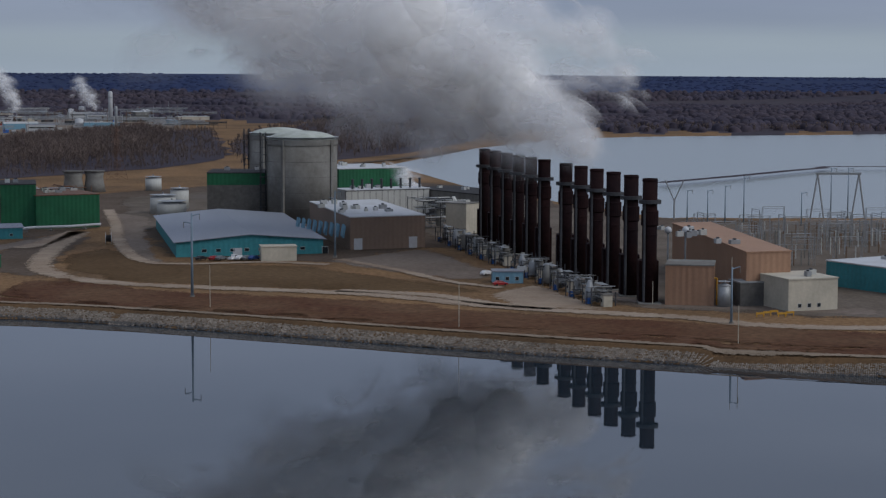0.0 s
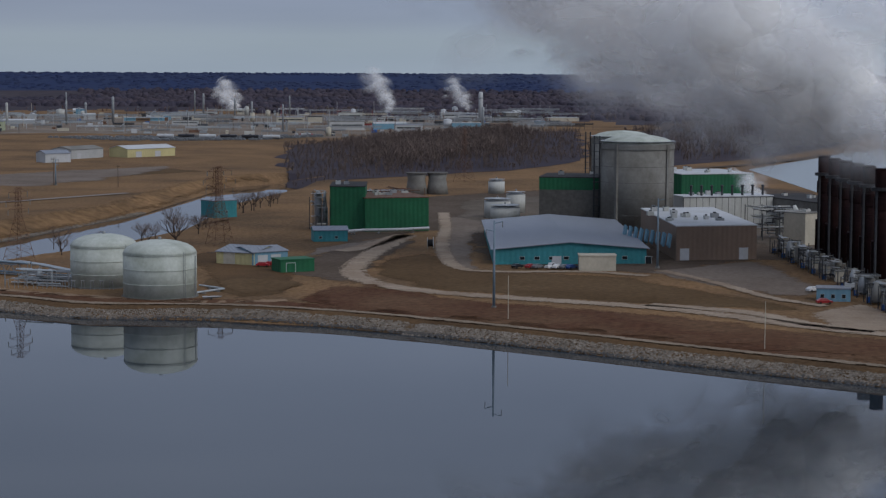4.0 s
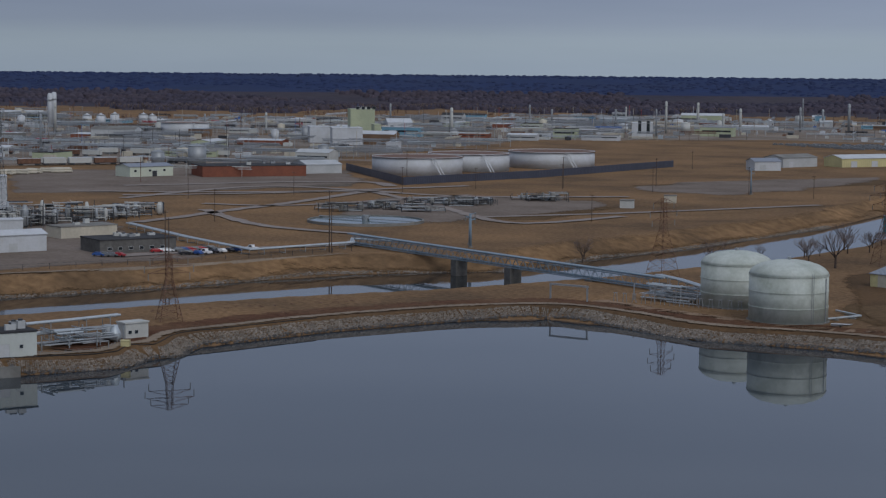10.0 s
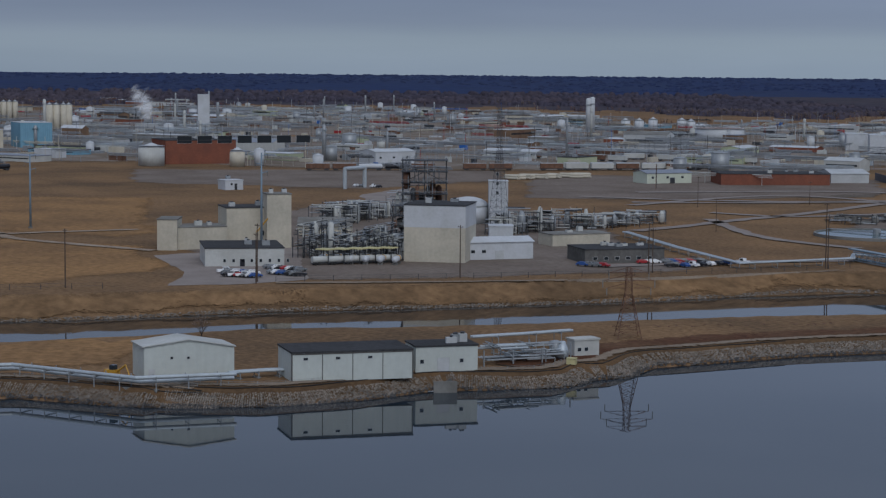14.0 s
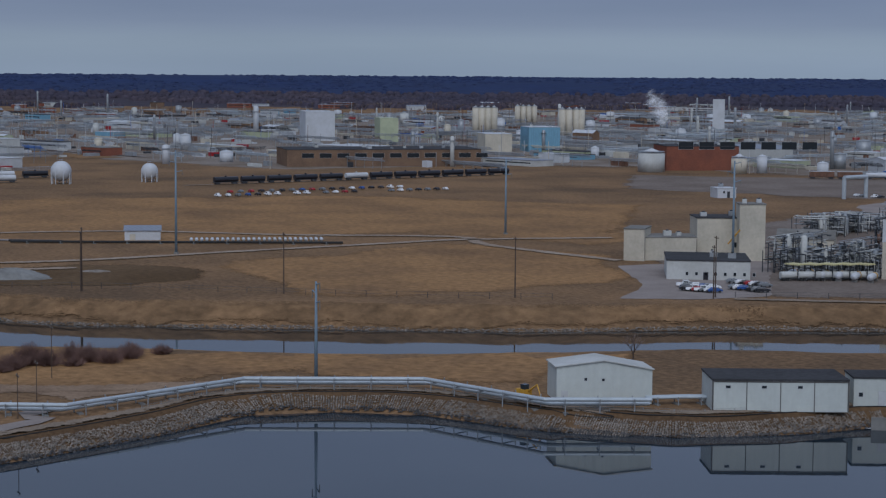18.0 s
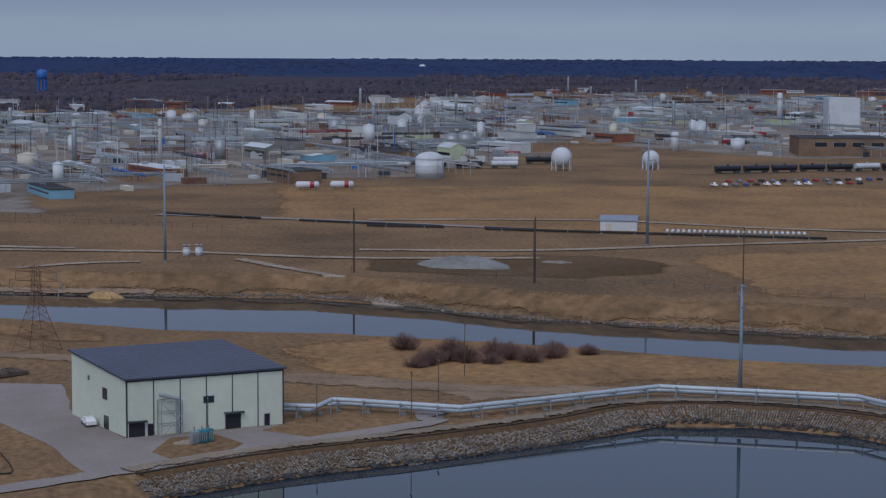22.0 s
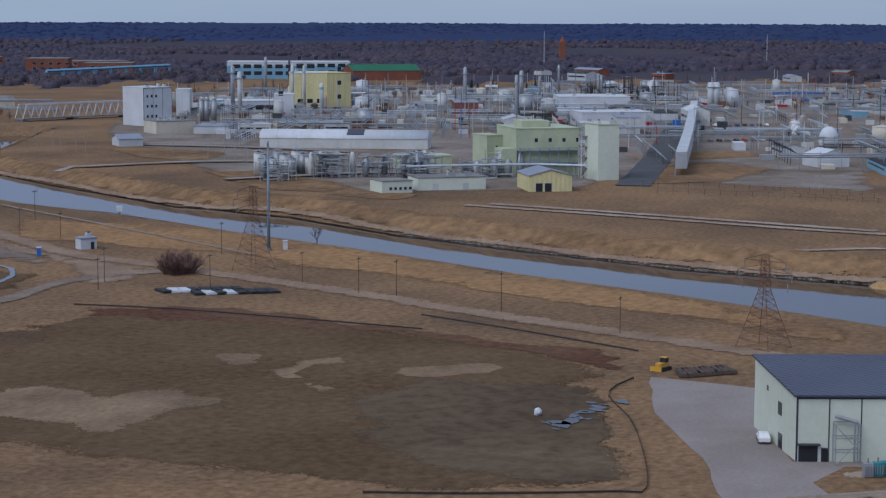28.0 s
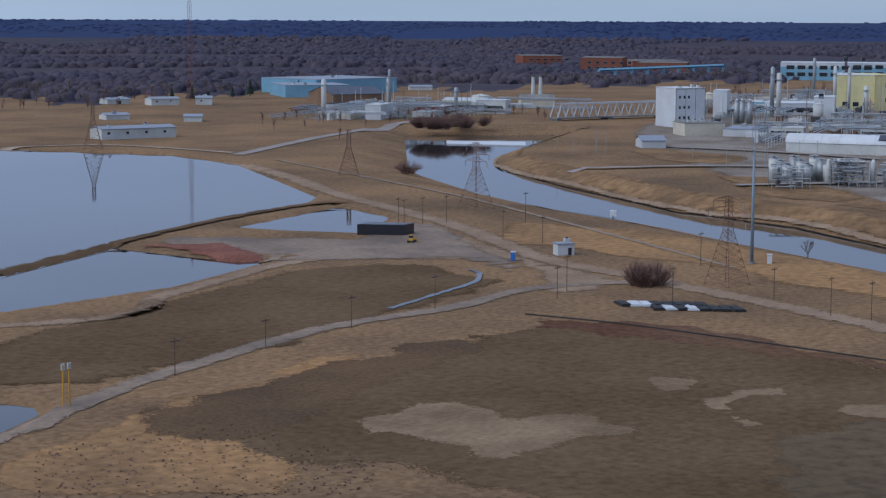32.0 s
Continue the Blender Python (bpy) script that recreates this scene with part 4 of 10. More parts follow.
def lattice_tower(x, y, h, w, turn=0.0, arms=(), material="rust", label="brown-grey steel lattice transmission tower on the grass", group="transmission towers", z=0.0, panels=8):
    t = thing("lattice_tower", label, "pylon", x, y, z, turn, group)
    waist, top = h * 0.62, 0.9

    def half(q):
        return w / 2 + (top - w / 2) * min(1, q / waist)
    for sx in (-1, 1):
        for sy in (-1, 1):
            part("leg", Geo().beam((sx * w / 2, sy * w / 2, 0), (sx * top, sy * top, waist), 0.09).beam((sx * top, sy * top, waist), (sx * 0.45, sy * 0.45, h), 0.07), material, t)
    zs = [waist * (1 - (1 - k / panels) ** 1.35) for k in range(panels + 1)] + [waist + (h - waist) * k / 5 for k in range(1, 6)]
    for q0, q1 in zip(zs, zs[1:]):
        g = Geo()
        for sx, sy, ex, ey in ((-1, -1, 1, -1), (1, -1, 1, 1), (1, 1, -1, 1), (-1, 1, -1, -1)):
            a, b = half(q0), half(q1)
            g.beam((sx * a, sy * a, q0), (ex * b, ey * b, q1), 0.04, 3).beam((ex * a, ey * a, q0), (sx * b, sy * b, q1), 0.04, 3).beam((sx * b, sy * b, q1), (ex * b, ey * b, q1), 0.04, 3)
        part("bracing", g, material, t)
    for q, reach in arms:
        g = Geo()
        for s in (-1, 1):
            for k in (-0.6, 0.6):
                g.beam((0, k, h * q + 1.4), (s * reach, 0, h * q), 0.05, 3).beam((0, k, h * q), (s * reach, 0, h * q), 0.05, 3)
        c = part("cross_arm", g, material, t)
        for s in (-1, 1):
            part("insulator", Geo().beam((s * reach, 0, h * q), (s * reach, 0, h * q - 1.8), 0.12, 6), "concrete", c)
    return t


def pole(x, y, h, label="weathered wooden utility pole with a cross-arm", material="timber", r=0.10, arms=1, turn=0.0, group="utility poles", z=0.0, name="utility_pole"):
    t = thing(name, label, "pole", x, y, z, turn, group)
    part("shaft", Geo().beam((0, 0, -0.5), (0, 0, h), r, 8, r * 0.65), material, t)
    for k in range(arms):
        q = h - 0.7 - 1.4 * k
        a = part("cross_arm", Geo().box(-1.2, -0.09, q, 1.2, 0.09, q + 0.18), material, t)
        for s in (-1.05, 1.05):
            part("insulator", Geo().cyl(s, 0, q + 0.18, q + 0.45, 0.07, 6), "concrete", a)
    return t


def steel_pole(x, y, h, turn=0.0, r=0.55, arms=3, z=0.0):
    t = thing("steel_transmission_pole", "tall blue-grey steel transmission pole on the grass", "pole", x, y, z, turn, "steel poles")
    smooth(part("shaft", Geo().beam((0, 0, -0.5), (0, 0, h), r, 14, r * 0.55), "bluesteel", t))
    part("footing", Geo().cyl(0, 0, -0.5, 0.7, r * 1.7, 14), "concrete", t)
    for k in range(arms):
        q = h * (0.97 - 0.09 * k)
        s = 1 if k % 2 == 0 else -1
        a = part("arm", Geo().beam((0, 0, q), (s * 2.3, 0, q + 0.5), 0.14, 6), "bluesteel", t)
        part("insulator", Geo().beam((s * 2.3, 0, q + 0.5), (s * 2.3, 0, q - 1.2), 0.11, 6), "concrete", a)
    return t


def bare_tree(x, y, h, seed, z=0.0, label="leafless grey-brown tree", group="bare trees", spread=0.5, name="bare_tree"):
    """A tapered trunk, limbs that fork three times and a crown of fine twigs."""
    rnd = random.Random(seed)
    t = thing(name, label, "tree", x, y, z, 0, group)
    trunk = Geo().beam((0, 0, -0.3), (0.1, 0, h * 0.3), h * 0.028, 7, h * 0.018)
    part("trunk", trunk, "bark", t)
    limbs, twigs = Geo(), Geo()

    def grow(p, d, length, r, level):
        q = p + d * length
        (limbs if level < 2 else twigs).beam(p, q, r, 5 if level < 2 else 3, r * 0.55)
        if level == 4:
            return
        for _ in range((4, 3, 3, 3)[level]):
            e = (d + Vector((rnd.uniform(-1, 1), rnd.uniform(-1, 1), rnd.uniform(-0.25, 0.75))) * 0.62).normalized()
            grow(p + (q - p) * rnd.uniform(0.55, 1), e, length * rnd.uniform(0.55, 0.8), r * 0.5, level + 1)
    for k in range(5):
        a = k * 1.2566 + rnd.uniform(-0.4, 0.4)
        d = Vector((math.cos(a) * spread, math.sin(a) * spread, rnd.uniform(0.7, 1.1))).normalized()
        grow(Vector((0, 0, h * rnd.uniform(0.2, 0.3))), d, h * rnd.uniform(0.24, 0.32), h * 0.014, 0)
    part("limb", limbs, "bark", t)
    part("crown", twigs, "twig", t, "mesh of fine bare twigs")
    return t


def shrub(x, y, r, h, seed, z=0.0, label="reddish leafless shrub on the grass", group="shrubs"):
    rnd = random.Random(seed)
    t = thing("shrub", label, "shrub", x, y, z, 0, group)
    for name, count, thick in (("stem", 30, 0.05), ("crown", 260, 0.03)):
        g = Geo()
        for _ in range(count):
            a, s, k = rnd.uniform(0, 6.28), rnd.uniform(0, 1) ** 0.6, rnd.uniform(0.5, 1)
            p = Vector((math.cos(a) * r * 0.35 * s, math.sin(a) * r * 0.35 * s, h * rnd.uniform(0, 0.4) if name == "crown" else 0))
            q = Vector((math.cos(a) * r * s, math.sin(a) * r * s, h * k * (1.1 - 0.5 * s)))
            g.beam(p, q, thick * 2, 3, thick)
            g.beam(q, q + Vector((rnd.uniform(-0.5, 0.5), rnd.uniform(-0.5, 0.5), 0.5)) * (h * 0.3), thick, 3, thick * 0.5)
        part(name, g, "redtwig", t)
    return t


def make_car(label, paint, van=False):
    t = thing("car", label, "car", 0, 0, -50, 0, "parked cars")
    side = [(-2.2, 0.35), (2.2, 0.35), (2.25, 0.8), (1.3, 1.0), (0.75, 1.45), (-1.25, 1.5), (-1.8, 1.05), (-2.25, 0.95)] if not van else [(-2.7, 0.4), (2.7, 0.4), (2.75, 1.05), (1.6, 1.2), (1.1, 1.85), (-0.6, 1.9), (-0.7, 1.15), (-2.7, 1.15)]
    n = len(side)
    g = Geo().add([(x, s * (0.9 if z < 1.1 else 0.72), z) for s in (-1, 1) for x, z in side], [tuple(range(n))[::-1], tuple(range(n, 2 * n))] + [(i, (i + 1) % n, n + (i + 1) % n, n + i) for i in range(n)])
    part("body", g, paint, t)
    part("glazing", Geo().box(-1.3 if not van else -0.5, -0.80, 1.08, 0.85, 0.80, 1.36 if not van else 1.7), "glass", t)
    for sx in (-1.35, 1.35):
        for sy in (-0.85, 0.85):
            part("wheel", Geo().beam((sx, sy - 0.1, 0.33), (sx, sy + 0.1, 0.33), 0.33, 12), "rubber", t)
    return t


CARS = [make_car("red parked car on the asphalt", "carred"), make_car("white parked car on the asphalt", "carwhite"), make_car("grey parked car on the asphalt", "cargrey"),
        make_car("black parked car on the asphalt", "carblack"), make_car("blue parked car on the asphalt", "carblue"), make_car("white parked pickup truck", "carwhite", True)]


def park(kind, x, y, turn, z=0.02):
    return copy_thing(CARS[kind], pose(x, y, z, 0, 0, turn))


def car_row(a, b, count, seed, turn=None):
    rnd = random.Random(seed)
    L, direction = toward(a, b)
    for k in range(count):
        u = (k + 0.5) / count
        if rnd.random() < 0.88:
            park(rnd.choice((0, 1, 2, 2, 3, 3, 4, 5)), a[0] + (b[0] - a[0]) * u, a[1] + (b[1] - a[1]) * u, (direction + 90 if turn is None else turn) + rnd.uniform(-4, 4), 0.25)


def pipe_line(name, label, points, r, z, material, support=9.0, lanes=(0.0,), category="pipeline", post="steel", group="", rise=0.0):
    """Pipes on steel trestles along a bent line."""
    t = thing(name, label, category, points[0][0], points[0][1], 0, 0, group)
    o = Vector((points[0][0], points[0][1], 0))
    for off in lanes:
        line = offset(points, off) if off else points
        z += rise if off > 0 else 0
        for p, q in zip(line, line[1:]):
            part("pipe", Geo().beam(Vector((*p[:2], z)) - o, Vector((*q[:2], z)) - o, r, 12), material, t)
        for p in line[1:-1]:
            smooth(part("elbow", Geo().ball(Vector((*p[:2], z)) - o, r * 1.04, 8, 12), material, t))
    row = [(p, math.atan2(q[1] - p[1], q[0] - p[0])) for p, q in zip(points, points[1:])]
    for (p, a), q in zip(row, points[1:]):
        n = max(1, int(math.hypot(q[0] - p[0], q[1] - p[1]) / support))
        for k in range(n):
            x, y = p[0] + (q[0] - p[0]) * (k + 0.5) / n, p[1] + (q[1] - p[1]) * (k + 0.5) / n
            c, s = math.cos(a), math.sin(a)
            w = max(abs(u) for u in lanes) + r + 0.3
            gr = float(height(np.array([x]), np.array([y]))[0])
            g = Geo()
            for e in (-w, w):
                g.beam((x - o.x - s * e, y - o.y + c * e, gr - 0.2), (x - o.x - s * e, y - o.y + c * e, z + r * 0.6), 0.13)
            g.beam((x - o.x + s * w, y - o.y - c * w, z - r - 0.12), (x - o.x - s * w, y - o.y + c * w, z - r - 0.12), 0.14)
            sup = part("trestle", g, post, t)
            part("footing", Geo().box(x - o.x - 1.0, y - o.y - 0.5, gr - 0.3, x - o.x + 1.0, y - o.y + 0.5, gr + 0.25), "concrete", sup)
    return t


def tangle(name, label, a, b, depth, h, count, seed, materials=("steel", "offwhite", "darksteel"), category="process plant"):
    """A pipe rack: posts, decks and many pipes, with vessels between them."""
    rnd = random.Random(seed)
    L, turn = toward(a, b)
    t = thing(name, label, category, a[0], a[1], 0, turn)
    nx = max(2, int(L / 6))
    for i in range(nx + 1):
        for y in (0, depth):
            part("post", Geo().box(L * i / nx - 0.13, y - 0.13, 0, L * i / nx + 0.13, y + 0.13, h * rnd.choice((0.6, 0.8, 1.0))), materials[2], t)
    for k in range(3 if h > 5 else 1):
        z = h * (0.35 + 0.28 * k)
        part("deck", Geo().box(0, depth * 0.3, z, L * rnd.uniform(0.4, 0.8), depth * 0.62, z + 0.1), "steel", t)
    runs = {}
    for k in range(count):
        z, y = h * rnd.uniform(0.08, 0.98), rnd.uniform(0, depth)
        x0 = rnd.uniform(0, 0.6) * L
        x1 = min(L, x0 + rnd.uniform(0.15, 0.7) * L)
        g = runs.setdefault(rnd.choice(materials), Geo()).beam((x0, y, z), (x1, y, z), rnd.uniform(0.12, 0.3), 6)
        if rnd.random() < 0.6:
            g.beam((x1, y, z), (x1, y, z * rnd.uniform(0, 0.5)), 0.14, 6)
        if rnd.random() < 0.5:
            g.beam((x0, 0, z + 0.3), (x0, depth, z + 0.3), 0.12, 6)
    for m, g in runs.items():
        tagged(part("pipework", g, m, t), kind="stuff")
    for k in range(max(2, int(L / 12))):
        x, y, r = rnd.uniform(0, L), rnd.uniform(0.2, 0.8) * depth, rnd.uniform(0.7, 1.6)
        smooth(part("vessel", Geo().lathe(x, y, [(r * 0.5, 0.5), (r, 1.0), (r, h * rnd.uniform(0.4, 0.95)), (r * 0.4, h * 0.97)], 14), rnd.choice(materials[:2]), t))
    return t


def fence(name, label, points, h, step, material="darksteel", z=None):
    t = thing(name, label, "fence", points[0][0], points[0][1])
    row = along(points, step)
    zs = height(np.array([p[0] for p in row]), np.array([p[1] for p in row]))
    o = points[0]
    pts = [(x - o[0], y - o[1], q) for (x, y, _), q in zip(row, zs)]
    for x, y, q in pts:
        part("post", Geo().box(x - 0.06, y - 0.06, q - 0.2, x + 0.06, y + 0.06, q + h), material, t)
    g = Geo()
    for p, q in zip(pts, pts[1:]):
        for u in (0.5, 0.97):
            g.beam((p[0], p[1], p[2] + h * u), (q[0], q[1], q[2] + h * u), 0.035, 3)
    tagged(part("rail", g, material, t), kind="stuff")
    return t


def low(name, label, a, b, depth, h, seed, wall="offwhite", roof="grey", form="flat", group="plant buildings", rise=1.5):
    rnd = random.Random(seed)
    L = toward(a, b)[0]
    n = max(1, int(L / 9))
    return building(name, label, a, b, depth, h, wall, roof, form, rise=rise, units=rnd.randint(0, 3), group=group,
                    doors=[(L * rnd.uniform(0.1, 0.8), min(3.2, L * 0.15), min(3.4, h * 0.7), rnd.choice(("darksteel", "white", "grey")))],
                    windows=[(L * (k + 0.3) / n, h * 0.5, min(1.6, L * 0.1), min(1.2, h * 0.25)) for k in range(n)] if h > 4 else ())


# ---- power station across the pond ----
yard = lambda name, poly, m, label, s=0, lift=0.10: drape(name, poly, m, label, "yard", seed=s, lift=lift)
yard("shrub_slope", [(-123.7, 532.2), (-57.7, 506.7), (2.3, 480.4), (56.7, 458.5), (102.5, 439.3), (300.0, 470.0), (300.0, 500.0), (111.2, 477.5), (61.5, 497.9), (17.8, 516.7), (-21.6, 543.8), (-60.0, 556.6), (-95.0, 568.6), (-118.1, 583.1), (-133.6, 575.1)], "shrub", "red-brown scrubby slope below the plant road", 1, 0.3)
yard("shrub_slope", [(-114.2, 532.6), (-124.7, 586.3), (-122.2, 602.9), (-98.0, 574.8), (-61.2, 549.6), (-21.2, 545.0), (-17.1, 504.4), (-53.2, 504.4), (-82.6, 510.0)], "shrub", "red-brown scrubby slope below the loop road", 6, 0.28)
yard("lawn_field", [(-137.8, 661.3), (-122.8, 710.7), (-92.7, 647.1), (-42.1, 635.5), (11.2, 571.3), (15.9, 557.0), (-13.8, 556.3), (-64.8, 569.4), (-104.4, 583.4), (-124.7, 615.5)], "field", "dark brown winter lawn inside the loop road", 2)
yard("plant_yard", [(-125.6, 715.2), (-111.0, 792.5), (-55.6, 839.5), (-5.3, 743.1), (9.5, 696.9), (50.4, 521.1), (115.7, 496.9), (260.0, 560.0), (190.0, 840.0), (95.2, 814.3), (16.7, 1014.4), (-60.4, 1111.9), (-165.9, 962.6)], "yard", "grey gravel yard round the power plant", 3, 0.07)
ribbon("plant_road", [(-154.6, 692.6), (-149.9, 705.5), (-145.4, 764.0), (-141.1, 692.3), (-133.8, 632.9), (-119.5, 598.9), (-96.7, 579.0), (-61.1, 566.5), (-21.9, 553.3), (18.1, 524.1), (62.4, 504.7), (112.7, 483.8), (330.0, 505.0)], 9.5, "gravel", "pale gravel loop road round the plant", lift=0.2)
ribbon("plant_side_road", [(-30.7, 563.0), (-3.9, 552.4), (15.1, 530.3), (33.4, 520.7)], 8, "gravel", "pale gravel side road", lift=0.2)
yard("gravel_apron", [(12.6, 556.9), (28.9, 586.9), (43.5, 531.0), (48.4, 516.2), (18.1, 524.1)], "gravel", "worn pale gravel apron", 4, 0.17)

# worn ground round the plant
yard("plant_ground", [(-158.0, 681.1), (-135.6, 632.8), (-149.3, 738.3), (-132.0, 791.8), (-97.9, 656.5), (-34.8, 639.3), (-0.8, 701.0), (17.6, 619.4), (43.0, 524.6), (114.4, 491.3), (189.3, 817.7), (103.8, 845.4), (20.6, 1062.8), (-63.6, 1170.0), (-141.4, 1055.2), (-217.5, 939.9)], "plantsoil", "worn brown gravel and soil round the plant", 41, 0.02)
yard("plant_lot", [(-151.1, 868.8), (-124.6, 836.9), (-119.4, 778.3), (-100.3, 672.4), (-92.2, 643.3), (-103.5, 643.0), (-120.7, 692.9)], "lotgrey", "pinkish grey gravel lot behind the warehouse", 42, 0.12)
yard("plant_lot", [(-43.1, 650.4), (-5.0, 705.3), (14.3, 637.1), (20.6, 599.3), (8.0, 586.3), (-26.5, 621.6)], "lotgrey", "pinkish grey gravel lot beside the workshop", 43, 0.14)
yard("plant_lot", [(7.2, 675.6), (44.6, 544.0), (60.2, 525.0), (118.3, 508.3), (122.5, 526.5), (63.2, 537.9), (23.9, 697.3)], "lotgrey", "pinkish grey gravel round the stacks' feet", 44, 0.14)
yard("tank_ground", [(-194.4, 645.1), (-147.5, 609.2), (-121.6, 587.5), (-128.9, 671.7), (-132.8, 747.8), (-163.2, 723.1), (-162.0, 662.3), (-198.6, 685.5), (-204.6, 678.6)], "plantsoil", "dark brown soil round the shore tanks", 45, 0.06)
yard("tank_lot", [(-160.9, 658.7), (-154.6, 692.5), (-140.0, 732.7), (-149.4, 753.4), (-166.1, 703.3)], "lotgrey", "grey gravel lot by the green shed", 46, 0.2)
ribbon("plant_lane", [(-153.7, 879.0), (-136.4, 797.3), (-121.0, 715.3), (-102.5, 648.7), (-85.7, 637.9), (-59.9, 644.2), (-34.6, 635.7)], 6, "gravel", "pale gravel lane past the warehouse", lift=0.24)
ribbon("plant_lane", [(-35.6, 654.4), (-15.4, 621.9), (2.8, 586.2), (20.4, 568.6)], 5, "gravel", "pale gravel lane in front of the workshop", lift=0.24)
ribbon("shore_lane", [(-231.4, 556.2), (-193.2, 544.3), (-153.5, 539.1), (-130.2, 548.3)], 6, "dirt", "worn lane past the domed tanks", lift=0.3)
ribbon("lake_road", [(-70.2, 1291.5), (-37.7, 1356.1), (27.9, 1569.2)], 9, "plantsoil", "dark earth road on the lake dike", lift=0.5, step=12)

S12, S1 = Vector((57.8, 535.1)), Vector((15.7, 726.7))
for k in range(12):
    u = (k + (0.55 if k > 5 else 0)) / 11.55
    p = S12.lerp(S1, u)
    stack("dark maroon steel exhaust stack in a row of twelve", p.x, p.y, 2.1, 35.1, "exhaust stacks")
for k in range(12):
    u = (k + (0.55 if k > 5 else 0)) / 11.55
    p = S12.lerp(S1, u)
    d = (S1 - S12).normalized()
    nrm = Vector((-d.y, d.x)) * (1 if (-d.y) * -p.x + d.x * -p.y > 0 else -1)
    a, b = p + nrm * 11 - d * 4, p + nrm * 11 + d * 4.5
    if toward(a, b)[0] and (b - a).cross(Vector((0, 0)) - a) < 0:
        a, b = b, a
    tangle("boiler_pipework", "cluster of steel pipes and valves at a stack's foot", a, b, 7, 6.5, 14, 100 + k, ("steel", "concrete", "darksteel"))
    q = p + nrm * 17 + d * 2
    solo("chemical_drum", Geo().cyl(0, 0, 0, 1.5, 0.8, 14).cyl(0, 0, 1.5, 1.6, 0.6, 14), "deepblue", "blue plastic drum on the gravel yard", "drum", q.x, q.y, 0.05, 0, "blue drums")
    q = p + nrm * 15 - d * 3
    building("control_hut", "small tan steel equipment hut", (q.x, q.y), (q.x + d.x * -3, q.y + d.y * -3), 2.5, 3.2, "cream", "concrete", units=0, group="equipment huts", windows=[(0.5, 1.2, 1.0, 0.8)])

# containments
cx, cy, cr = (*Vector((-60.2, 817.7)), 15.0)
ch = 35.0


def containment(x, y, r, h, label):
    t = thing("containment", label, "containment", x, y, 0, 0, "containments")
    smooth(part("wall", Geo().lathe(0, 0, [(r, 0), (r, h)], 64), "concrete", t))
    part("ring_girder", Geo().lathe(0, 0, [(r, h - 2.2), (r + 0.35, h - 2.1), (r + 0.35, h), (r, h + 0.1)], 64), "concrete", t)
    smooth(part("dome", Geo().lathe(0, 0, [(r - 0.4, h)] + [(r * 0.97 * math.cos(a), h + r * 0.25 * math.sin(a)) for a in (0.15, 0.4, 0.7, 1.0, 1.25, 1.45, 1.55)], 64), "mould", t, "pale patched dome"))
    a0 = math.atan2(-y, -x)
    for a in (a0 - 0.55, a0 + 0.95):
        part("buttress", Geo().beam((r * math.cos(a) * 1.01, r * math.sin(a) * 1.01, 0), (r * math.cos(a) * 1.01, r * math.sin(a) * 1.01, h), 0.9, 4), "concrete", t)
    g = Geo()
    for s in (-1.6, 1.6):
        for d in (0.6, 2.8):
            a = a0 - 1.45 + s / r
            g.beam(((r + d) * math.cos(a), (r + d) * math.sin(a), 0), ((r + d) * math.cos(a), (r + d) * math.sin(a), h + 3), 0.16, 4)
    for k in range(11):
        a, z = a0 - 1.45, h * (k + 1) / 11
        c = ((r + 1.7) * math.cos(a), (r + 1.7) * math.sin(a))
        g.box(c[0] - 1.6, c[1] - 1.6, z - 0.12, c[0] + 1.6, c[1] + 1.6, z + 0.06)
    part("stair_tower", g, "darksteel", t, "dark steel stair tower")
    for k in range(4):
        z = h * (k + 1) / 5.4
        part("pour_joint", Geo().lathe(0, 0, [(r + 0.01, z - 0.07), (r + 0.03, z - 0.03), (r + 0.03, z + 0.03), (r + 0.01, z + 0.07)], 64), "concrete_dark", t)
    part("guard_rail", Geo().lathe(0, 0, [(r + 0.5, h + 1.1), (r + 0.6, h + 1.1), (r + 0.6, h + 1.2), (r + 0.5, h + 1.2)], 48), "steel", t)
    for k in range(24):
        a = k * math.pi / 12
        part("rail_post", Geo().beam(((r + 0.55) * math.cos(a), (r + 0.55) * math.sin(a), h), ((r + 0.55) * math.cos(a), (r + 0.55) * math.sin(a), h + 1.15), 0.07), "steel", t)


containment(cx, cy, cr, ch, "massive weathered grey concrete cylinder with a shallow dome")
containment(-81.5, 956.0, cr, ch - 3, "second grey concrete cylinder standing behind the first")
building("auxiliary_block", "dark-framed block with a green upper band", (-100.6, 816.3), (-75.8, 817.2), 30, 20.5, "concrete_dark", "tar", band=("green", 5.0), units=2)
building("turbine_hall", "long green-clad turbine hall with a pale roof", (-50.4, 927.2), (-17.9, 944.3), 40, 16.4, "green", "white", units=6)
building("service_block", "white block with dark piers", (-42.7, 840.0), (-6.1, 857.6), 14, 11.7, "offwhite", "white", units=4, ribs=14)
building("intake_block", "low grey concrete block", (-16.6, 874.0), (15.6, 826.6), 25, 10.9, "concrete", "tar", units=3)
building("yellow_hut", "pale yellow equipment building", (9.1, 756.2), (14.9, 764.1), 10, 11.9, "cream", "concrete", units=1)
t = building("workshop", "tan metal workshop with a white flat roof", (-33.4, 689.1), (-6.6, 700.8), 12.2, 11.7, "tan", "white", units=14, trim="tan", doors=[(1.5, 3, 4, "white"), (23, 3, 4, "white")], back=(-53.7, 769.7))
SK = -0.12
